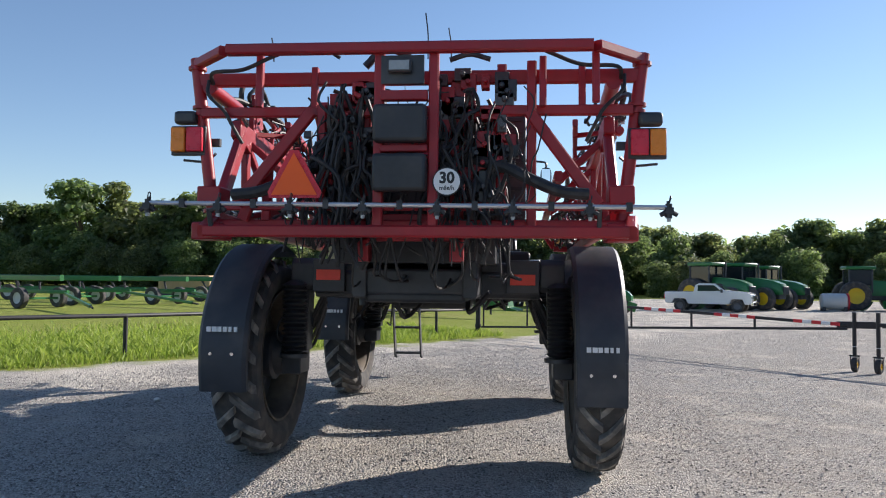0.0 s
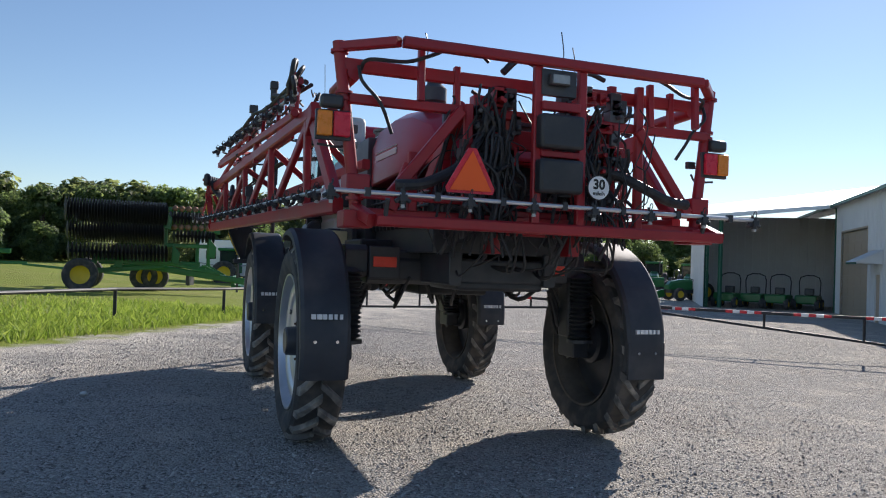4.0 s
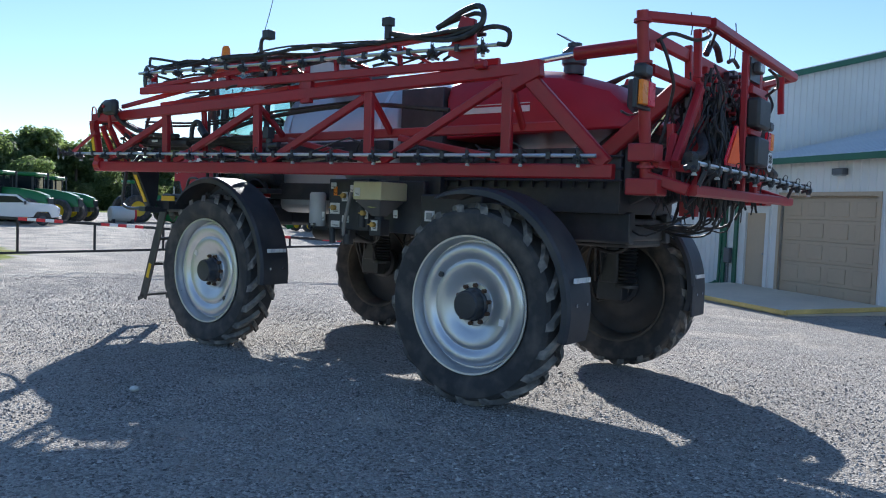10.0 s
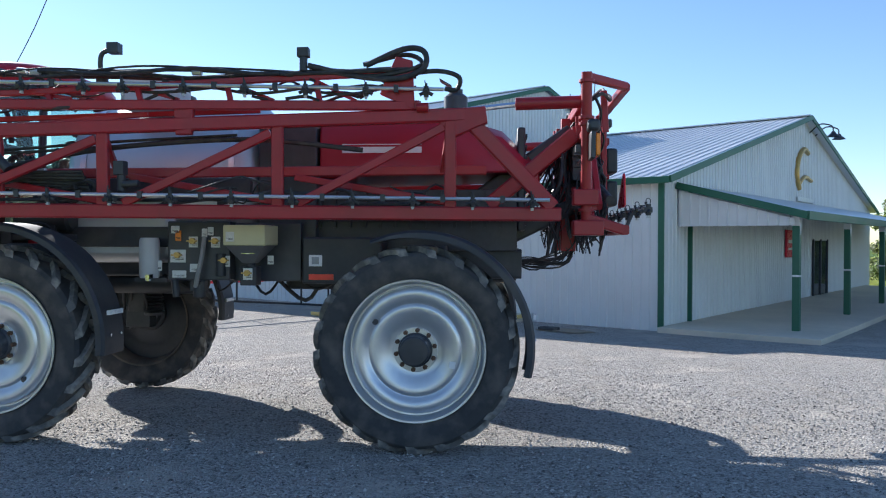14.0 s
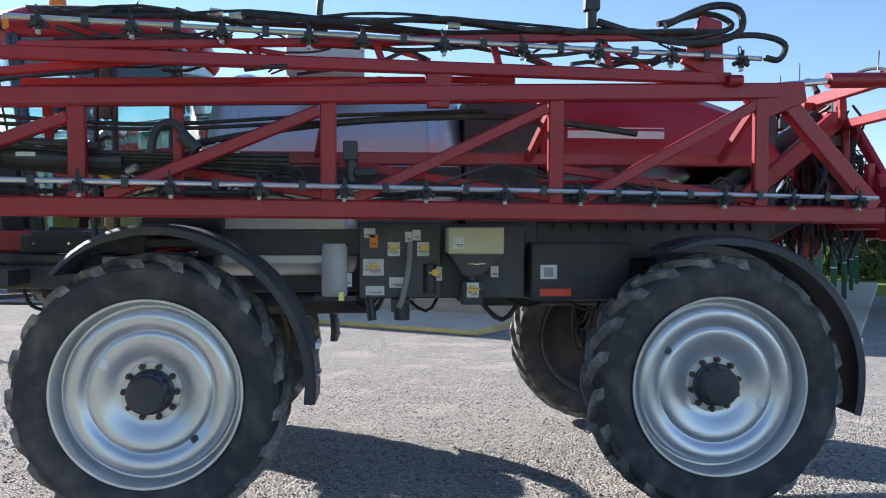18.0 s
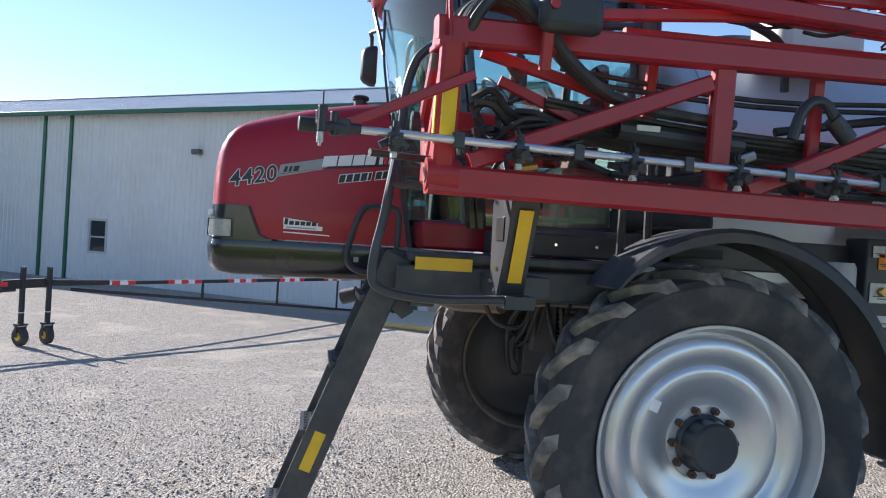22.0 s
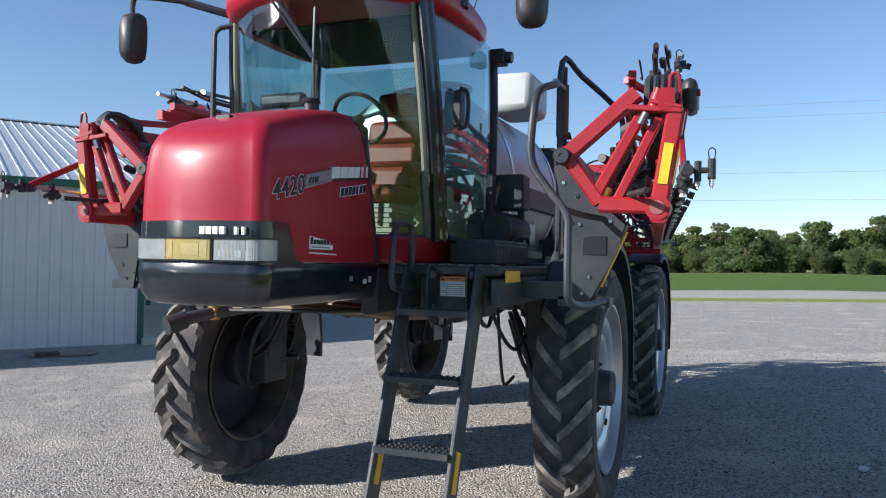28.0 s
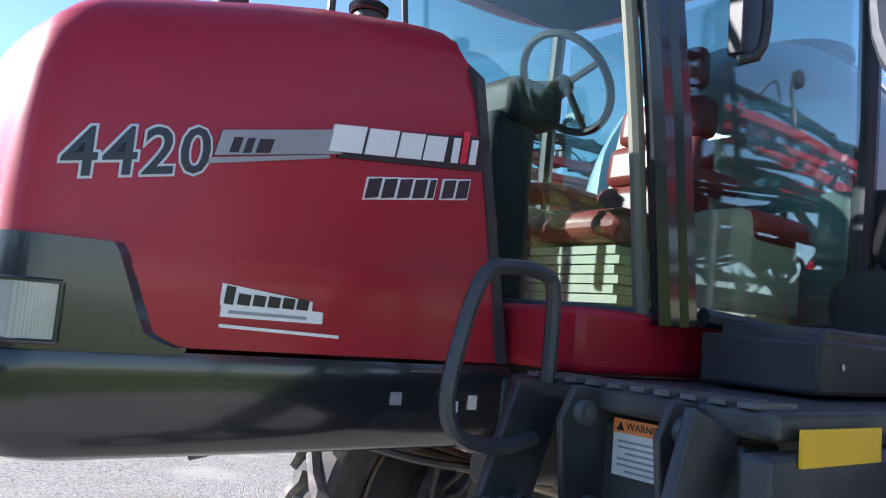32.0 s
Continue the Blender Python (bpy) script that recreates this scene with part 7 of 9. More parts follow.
for k in range(64):
    x, z = rnd.choice((rnd.uniform(-0.62, -0.15), rnd.uniform(0.25, 0.8))), rnd.uniform(2.15, 3.12)
    w_ = rnd.uniform(0.03, 0.09)
    part("valve_block", Shape().box((x - w_, -1.55, z - 0.04), (x + w_, -1.44, z + rnd.uniform(0.03, 0.12))).rod((x, -1.62, z), (x, -1.5, z), 0.02, 8), rnd.choice((BLACK, BLACK, FRAME_RED, GREY)), rear, bevel=0.006)
parts("hose_arch", Shape().tube([(-0.95, -1.7, 3.24), (-0.8, -1.7, 3.30), (-0.6, -1.68, 3.31), (-0.45, -1.6, 3.24)], 0.014, 7, 5).tube([(-0.28, -1.5, 3.2), (-0.15, -1.5, 3.32), (0.0, -1.5, 3.30), (0.1, -1.5, 3.2)], 0.03, 8, 5).tube([(0.35, -1.5, 3.24), (0.5, -1.5, 3.28), (0.65, -1.5, 3.24)], 0.02, 8, 5), HOSE, rear)
for x, y, h in ((0.20, -1.6, 0.34), (0.36, -1.5, 0.26), (-0.95, -1.6, 0.18)):
    part("antenna", Shape().tube([(x, y, 3.22), (x, y - 0.01, 3.22 + h / 2), (x - 0.02, y, 3.22 + h)], 0.005, 5), BLACK, rear, "thin wire antenna")
tail = Shape()
for k in range(12):
    x = rnd.uniform(-0.7, 0.8)
    tail.tube([(x, -1.5, 1.98), (x + rnd.uniform(-0.1, 0.1), -1.45, rnd.uniform(1.6, 1.8)), (x + rnd.uniform(-0.1, 0.1), -1.1, rnd.uniform(1.5, 1.7)), (x, -0.85, 1.65)], rnd.uniform(0.007, 0.012), 6, 4)
parts("hose_drape", tail, HOSE, rear, "black hoses drooping to the chassis")

# ---- shed fittings ----
def strip(a, b, w=0.14, t=0.05):
    return Shape().beam(a, b, w, t, D_AXIS)


def corner_trim(s, d, z0, z1, name="trim"):
    o = Shape().hexa([site(s - 0.07, d - 0.035, z0), site(s + 0.07, d - 0.035, z0), site(s + 0.07, d + 0.02, z0), site(s - 0.07, d + 0.02, z0), site(s - 0.07, d - 0.035, z1), site(s + 0.07, d - 0.035, z1), site(s + 0.07, d + 0.02, z1), site(s - 0.07, d + 0.02, z1)])
    return tagged(part(name, o, GREEN_TRIM), "green metal trim on the shed wall", "trim", kind="structure")


for s, z1 in ((0.03, LOW_EAVE), (9.30, HIGH_EAVE - 0.1), (9.80, HIGH_EAVE - 0.1), (23.6, HIGH_EAVE - 0.1), (25.0, HIGH_EAVE - 0.1), (HIGH_END - 0.1, HIGH_EAVE - 0.1)):
    corner_trim(s, -0.03, BASE, z1)


def block(s0, s1, d0, d1, z0, z1):
    return Shape().hexa([site(s0, d0, z0), site(s1, d0, z0), site(s1, d1, z0), site(s0, d1, z0), site(s0, d0, z1), site(s1, d0, z1), site(s1, d1, z1), site(s0, d1, z1)])


def overhead_door(name, hole, rows, cols, label):
    s0, s1, z0, z1 = hole
    ob = tagged(part(name, block(s0, s1, 0.10, 0.15, z0, z1), DOOR_TAN), label, "garage door", kind="structure")
    h = (z1 - z0 - 0.1) / rows
    w = (s1 - s0) / cols
    for r in range(rows):
        part("panel", block(s0 + 0.01, s1 - 0.01, 0.075, 0.10, z0 + 0.05 + r * h, z0 + 0.05 + (r + 1) * h - 0.012), DOOR_TAN, ob, bevel=0.006)
        for c in range(cols):
            part("panel", block(s0 + c * w + 0.12, s0 + (c + 1) * w - 0.12, 0.060, 0.075, z0 + 0.05 + r * h + 0.09, z0 + 0.05 + (r + 1) * h - 0.10), DOOR_TAN, ob, bevel=0.010)
    fr = Shape()
    for b in (block(s0 - 0.10, s0, -0.03, 0.13, z0, z1 + 0.1), block(s1, s1 + 0.10, -0.03, 0.13, z0, z1 + 0.1), block(s0, s1, -0.03, 0.13, z1, z1 + 0.1)):
        fr.add(b.v, b.f)
    part("door_frame", fr, DOOR_TAN, ob)
    return ob


overhead_door("door_garage", GARAGE, 5, 4, "tan panelled garage door in a white shed")
overhead_door("door_tall", BIG_DOOR, 8, 4, "tall tan overhead door")
for nm, hole in (("door_side", SIDE_DOOR), ("door_north", NORTH_DOOR)):
    s0, s1, z0, z1 = hole
    d = tagged(part(nm, block(s0 + 0.05, s1 - 0.05, 0.04, 0.09, z0, z1 - 0.05), DOOR_TAN, bevel=0.004), "tan steel door with a knob", "door", kind="structure")
    part("door_knob", Shape().ball(site(s0 + 0.14, 0.02, z0 + 1.25), 0.035), CHROME, d)
    fr = Shape()
    for b in (block(s0 - 0.09, s0 + 0.05, -0.03, 0.12, z0, z1 + 0.08), block(s1 - 0.05, s1 + 0.09, -0.03, 0.12, z0, z1 + 0.08), block(s0 + 0.05, s1 - 0.05, -0.03, 0.12, z1 - 0.05, z1 + 0.08)):
        fr.add(b.v, b.f)
    part("door_frame", fr, SIDING, d)
win = tagged(part("window_tall_shed", block(WINDOW[0], WINDOW[1], 0.05, 0.06, WINDOW[2], WINDOW[3]), DARK_GLASS), "small white window in the shed wall", "window", kind="structure")
fr = Shape()
for b in (block(WINDOW[0] - 0.05, WINDOW[0] + 0.03, -0.03, 0.09, WINDOW[2] - 0.05, WINDOW[3] + 0.05), block(WINDOW[1] - 0.03, WINDOW[1] + 0.05, -0.03, 0.09, WINDOW[2] - 0.05, WINDOW[3] + 0.05), block(WINDOW[0], WINDOW[1], -0.03, 0.09, WINDOW[2] - 0.05, WINDOW[2] + 0.03), block(WINDOW[0], WINDOW[1], -0.03, 0.09, WINDOW[3] - 0.03, WINDOW[3] + 0.05), block(WINDOW[0], WINDOW[1], 0.0, 0.07, 1.23, 1.28)):
    fr.add(b.v, b.f)
part("window_frame", fr, WHITE_POLY, win)


def awning(s0, s1, z, out, parent_label):
    ob = thing("awning", parent_label, "awning")
    ribs = Shape()
    a, b, c, d = site(s0, -0.03, z + 0.55), site(s1, -0.03, z + 0.55), site(s1, -out, z), site(s0, -out, z)
    up = Vector((0, 0, 0.03))
    ribs.hexa([d, c, b, a, d + up, c + up, b + up, a + up])
    n = int((s1 - s0) / 0.23)
    for i in range(n + 1):
        k = i / n
        ribs.beam(a.lerp(b, k) + up * 1.3, d.lerp(c, k) + up * 1.3, 0.045, 0.03)
    parts("roof_sheet", ribs, ROOF_METAL, ob)
    part("fascia", Shape().beam(site(s0, -out, z - 0.02), site(s1, -out, z - 0.02), 0.03, 0.09), GREEN_TRIM, ob, "green fascia strip")
    for s in (s0 + 0.02, s1 - 0.02):
        part("side_panel", Shape().plate([site(s, -0.03, z + 0.55), site(s, -0.03, z - 0.05), site(s, -out, z)], S_AXIS * 0.02), SIDING, ob)
    return ob


awning(7.75, 9.25, 2.45, 1.05, "small metal awning with green edge over a side door")
awning(27.6, 29.4, 2.35, 1.1, "small metal awning over the north door")
for s, z in ((10.3, 4.82), (17.55, 4.25), (5.5, 3.0)):
    lamp = thing("wall_lamp", "grey wall lamp on white siding", "lamp", "shed wall lamps")
    part("housing", block(s - 0.17, s + 0.17, -0.22, -0.03, z - 0.07, z + 0.09), GREY, lamp, bevel=0.02)
    part("lens", block(s - 0.13, s + 0.13, -0.2, -0.05, z - 0.10, z - 0.07), LENS, lamp)
part_board = thing("plywood_board", "weathered plywood panel fixed on the shed wall", "panel")
part("sheet", block(13.93, 14.63, -0.05, -0.028, 0.42, 2.12), WOOD, part_board)
part("frame", Shape().beam(site(13.93, -0.06, 0.42), site(13.93, -0.06, 2.12), 0.05, 0.03, D_AXIS).beam(site(14.63, -0.06, 0.42), site(14.63, -0.06, 2.12), 0.05, 0.03, D_AXIS).beam(site(13.93, -0.06, 2.12), site(14.63, -0.06, 2.12), 0.05, 0.03), GREY, part_board)
meter = thing("meter_box", "grey electric meter box on the wall", "meter box")
part("box", block(9.42, 9.66, -0.16, -0.03, 0.45, 0.90), GREY, meter, bevel=0.02)
part("conduit", Shape().rod(site(9.54, -0.07, -0.3), site(9.54, -0.07, 0.5), 0.025, 8).rod(site(9.62, -0.07, -0.3), site(9.62, -0.07, 0.46), 0.02, 8), GREY, meter)
spout = thing("downspout", "green metal downspout beside the trim", "downspout")
part("pipe", Shape().tube([site(9.93, -0.08, 5.4), site(9.93, -0.08, 0.2), site(9.98, -0.15, -0.15), site(10.0, -0.5, -0.28)], 0.045, 8, 3), GREEN_TRIM, spout)
apron = block(3.9, 9.4, -2.9, 0.0, -0.55, -0.12)
apron.v = [(x, y, z if z < -0.4 else (z - 0.10 * ((Vector((x, y, 0)) - CORNER).dot(D_AXIS) < -1))) for x, y, z in apron.v]
tagged(part("slab_garage", apron, CONCRETE, bevel=0.01), "pale concrete apron before the garage door", "slab", kind="structure")
# yellow strip along the outer and one side edge of the slab
edge = Shape().beam(site(3.9, -2.92, -0.24), site(9.4, -2.92, -0.24), 0.06, 0.10).beam(site(3.88, -2.9, -0.22), site(3.88, -0.05, -0.16), 0.06, 0.10)
tagged(part("kerb_garage", edge, material("yellow_slab_edge", (0.72, 0.52, 0.18), 0.7, 0, 0.25, 6)), "yellow strip along the slab edge", "kerb", kind="structure")

# office porch on the gable side
tagged(part("slab_porch", block(-3.6, 0.0, -0.3, 24.0, -0.55, -0.18), CONCRETE, bevel=0.01), "concrete porch slab", "slab", kind="structure")
PORCH_S, PORCH_EAVE = -2.75, 2.45
top = Shape().hexa([site(PORCH_S - 0.3, 0.75, PORCH_EAVE), site(-0.03, 0.75, 3.25), site(-0.03, 24, 3.25), site(PORCH_S - 0.3, 24, PORCH_EAVE), site(PORCH_S - 0.3, 0.75, PORCH_EAVE + 0.08), site(-0.03, 0.75, 3.33), site(-0.03, 24, 3.33), site(PORCH_S - 0.3, 24, PORCH_EAVE + 0.08)])
pr = tagged(part("roof_porch", top, ROOF_METAL), "metal porch roof sloping to green posts", "roof", kind="structure")
part("fascia", Shape().beam(site(PORCH_S - 0.32, 0.72, PORCH_EAVE + 0.02), site(-0.03, 0.72, 3.27), 0.05, 0.17).beam(site(PORCH_S - 0.33, 0.75, PORCH_EAVE + 0.02), site(PORCH_S - 0.33, 24, PORCH_EAVE + 0.02), 0.05, 0.20), GREEN_TRIM, pr, "green fascia")
part("side_sheet", ribbed(site(PORCH_S, 0.83, 0), site(-0.05, 0.83, 0), 2.25, lambda a: 2.40 + 0.28 * a, -D_AXIS), SIDING, pr, angle=20)
post0 = None
for i, d in enumerate((1.1, 6.4, 11.7, 17.0, 22.3)):
    if post0 is None:
        post0 = thing("porch_post", "green square steel porch post", "post", "porch posts", at=site(PORCH_S, d, -0.18), turn=math.degrees(math.atan2(S_AXIS.y, S_AXIS.x)))
        part("shaft", Shape().box((-0.08, -0.08, 0), (0.08, 0.08, 2.66)), GREEN_TRIM, post0, bevel=0.01)
        part("band", Shape().box((-0.085, -0.085, 1.25), (0.085, 0.085, 1.29)), WHITE, post0)
        part("bracket", Shape().plate([(-0.085, 0.0, 2.2), (-0.085, 0.16, 2.64), (-0.085, -0.16, 2.64)], (0.17, 0, 0)), SIDING, post0)
    else:
        copy_thing(post0, pose(*site(PORCH_S, d, -0.18), 0, 0, math.degrees(math.atan2(S_AXIS.y, S_AXIS.x))))
corner_trim(-0.04, 1.6, BASE, 3.2)
ds = tagged(part("door_office", Shape().hexa([site(-0.05, 14.0, -0.18), site(-0.02, 14.0, -0.18), site(-0.02, 16.2, -0.18), site(-0.05, 16.2, -0.18), site(-0.05, 14.0, 1.95), site(-0.02, 14.0, 1.95), site(-0.02, 16.2, 1.95), site(-0.05, 16.2, 1.95)]), DARK_GLASS), "dark glazed office door", "door", kind="structure")
fr = Shape()
for d in (14.0, 15.1, 16.2):
    fr.beam(site(-0.07, d, -0.18), site(-0.07, d, 2.0), 0.08, 0.05, S_AXIS)
part("door_frame", fr, BLACK, ds)
sg = thing("wall_sign", "red and cream hanging wall sign", "sign")
part("face", Shape().hexa([site(-0.12, 10.2, 1.35), site(-0.05, 10.2, 1.35), site(-0.05, 11.1, 1.35), site(-0.12, 11.1, 1.35), site(-0.12, 10.2, 2.3), site(-0.05, 10.2, 2.3), site(-0.05, 11.1, 2.3), site(-0.12, 11.1, 2.3)]), TAIL_RED, sg, bevel=0.01)
part("print_bar", Shape().beam(site(-0.125, 10.35, 1.9), site(-0.125, 10.95, 1.9), 0.01, 0.12).beam(site(-0.125, 10.35, 1.65), site(-0.125, 10.85, 1.65), 0.01, 0.08), WHITE_TAG, sg)
logo = thing("gable_emblem", "gilded leaping emblem on the gable wall", "emblem")
part("emblem", Shape().tube([site(-0.06, 11.9, 3.8), site(-0.06, 11.6, 4.3), site(-0.06, 11.8, 4.9), site(-0.06, 12.5, 5.3), site(-0.06, 13.1, 5.2)], 0.09, 8).tube([site(-0.06, 11.9, 4.0), site(-0.06, 12.7, 4.3), site(-0.06, 13.6, 4.2)], 0.07, 8), BRASS, logo)
part("plate", Shape().beam(site(-0.05, 11.7, 3.45), site(-0.05, 13.9, 3.45), 0.04, 0.16), WHITE_TAG, logo)
for d in (13.4, 14.3):
    gl_lamp = thing("gooseneck_lamp", "dark gooseneck lamp above the gable emblem", "lamp", "gable lamps")
    part("neck", Shape().tube([site(-0.03, d, 6.0), site(-0.4, d, 6.3), site(-0.8, d, 6.2), site(-0.85, d, 6.0)], 0.025, 7), BLACK, gl_lamp)
    part("shade", Shape().lathe([(0.0, 0.05), (-0.08, 0.1), (-0.2, 0.24), (-0.2, 0.22)], site(-0.85, d, 6.0), (0, 0, 1), 16), BLACK, gl_lamp)
fl = thing("flag", "red and white striped flag on a slanted pole", "flag")
part("pole", Shape().rod(site(PORCH_S - 0.1, 12.9, 2.2), site(PORCH_S - 1.4, 12.9, 3.4), 0.02, 8), CHROME, fl)
for i in range(7):
    q = Shape()
    w0 = [(k / 8) for k in range(9)]
    q.add([site(PORCH_S - 1.35 + 0.11 * i, 12.9 + 0.05 * math.sin(6 * k), 3.35 - 0.1 * i - 0.9 * k) for k in w0] + [site(PORCH_S - 1.24 + 0.11 * i, 12.9 + 0.05 * math.sin(6 * k), 3.25 - 0.1 * i - 0.9 * k) for k in w0], [(j, j + 1, 10 + j, 9 + j) for j in range(8)])
    part("stripe", q, TAIL_RED if i % 2 else WHITE, fl)
scrap = thing("cardboard_scrap", "flattened tan cardboard lying by the wall", "cardboard", at=(10.35, -2.3, ground_z(10.35, -2.3)), turn=52)
part("sheet", Shape().plate([(-0.7, -0.3, 0.01), (-0.1, -0.42, 0.02), (0.75, -0.2, 0.015), (0.6, 0.3, 0.02), (-0.5, 0.35, 0.03)], (0, 0, 0.012)), material("cardboard", (0.30, 0.24, 0.17), 0.8), scrap)
part("mat", Shape().box((0.1, 0.0, 0.03), (0.55, 0.3, 0.10)), RUBBER, scrap, bevel=0.02)
rock = thing("pale_stone", "pale loose stone lying on the gravel", "stone", at=(-3.58, 2.1, ground_z(-3.58, 2.1) + 0.02), turn=25)
part("stone_body", Shape().ball((0, 0, 0.01), 0.042, 9, 0.6), WHITE_TAG, rock)
# open machine bay set across the far end of the long shed
r = ribbed(site(46.5, -7.0, 0), site(46.5, 6.0, 0), BASE, 5.6, -S_AXIS, step=0.5)
tagged(part("wall_open_bay", r, SIDING), "back wall of the open machine bay", "wall", kind="structure")
r = ribbed(site(50.0, -7.1, 0), site(HIGH_END, -6.9, 0), BASE, lambda a: 6.3 - 0.11 * a, -D_AXIS, step=0.5)
tagged(part("wall_bay_side", r, SIDING, angle=20), "ribbed side wall of the machine bay", "wall", kind="structure")
r = ribbed(site(HIGH_END + 24, 0, 0), site(HIGH_END + 24, HIGH_W, 0), BASE, HIGH_EAVE, S_AXIS, step=0.5)
tagged(part("wall_far_end", r, SIDING), "far end wall of the long shed", "wall", kind="structure")
lid = Shape().hexa([site(HIGH_END - 0.3, -7.2, 4.90), site(HIGH_END - 0.3, 0.4, 5.66), site(50, 5.6, 8.10), site(50, -6.6, 6.55), site(HIGH_END - 0.3, -7.2, 5.0), site(HIGH_END - 0.3, 0.4, 5.76), site(50, 5.6, 8.2), site(50, -6.6, 6.65)])
tagged(part("roof_open_bay", lid, ROOF_METAL), "pale metal roof of the open machine bay", "roof", kind="structure")
tagged(part("trim_bay_eave", Shape().beam(site(HIGH_END - 0.34, -7.2, 4.86), site(HIGH_END - 0.34, 0.0, 5.60), 0.06, 0.22), ROOF_METAL), "pale eave trim of the machine bay", "trim", kind="structure")
for d in (-6.75, -6.0):
    p_ = thing("bay_post", "dark green steel post of the open bay", "post", "bay posts")
    part("shaft", Shape().beam(site(HIGH_END + 0.2, d, BASE), site(HIGH_END + 0.2, d, 4.9), 0.2, 0.2), GREEN_TRIM, p_)

# ---- fence, gates ----
fence = thing("pipe_fence", "black pipe fence along the grass", "fence")
line_pts = [(-13.9, -6.6), (-11.3, -2.3), (-8.75, 2.0), (-6.25, 6.3), (-3.92, 11.3), (-1.4, 14.5), (-0.31, 16.42)]
for i, (x, y) in enumerate(line_pts[:-1]):
    g0 = ground_z(x, y)
    part("post", Shape().rod((x, y, g0 - 0.2), (x, y, g0 + 0.74), 0.04, 10), PIPE_BLACK, fence)
for (x, y), (u, v) in zip(line_pts, line_pts[1:]):
    part("rail", Shape().rod((x, y, ground_z(x, y) + 0.76), (u, v, ground_z(u, v) + 0.76), 0.04, 10), PIPE_BLACK, fence)
MACH_YELLOW = material("yellow_wheel_paint", (0.75, 0.50, 0.02), 0.4, 0, 0.08, 6)
STRIPE_R = material("red_tape", (0.62, 0.03, 0.04), 0.45, 0, 0.1, 10)
GA, GM, GB = Vector((15.2, 4.4, 0)), Vector((8.425, 10.355, 0)), Vector((-0.31, 16.42, 0))
for hinge, height in ((GA, 2.05), (GB, 2.1)):
    hp = thing("gate_post", "tall black steel gate post", "post", "gate posts")
    g0 = ground_z(hinge.x, hinge.y)
    part("shaft", Shape().rod((hinge.x, hinge.y, g0 - 0.2), (hinge.x, hinge.y, g0 + height), 0.075, 14), PIPE_BLACK, hp)
    parts("hinge", Shape().rod((hinge.x, hinge.y, g0 + 0.9), (hinge.x, hinge.y, g0 + 1.0), 0.095, 12).rod((hinge.x, hinge.y, g0 + 0.22), (hinge.x, hinge.y, g0 + 0.32), 0.095, 12), PIPE_BLACK, hp)
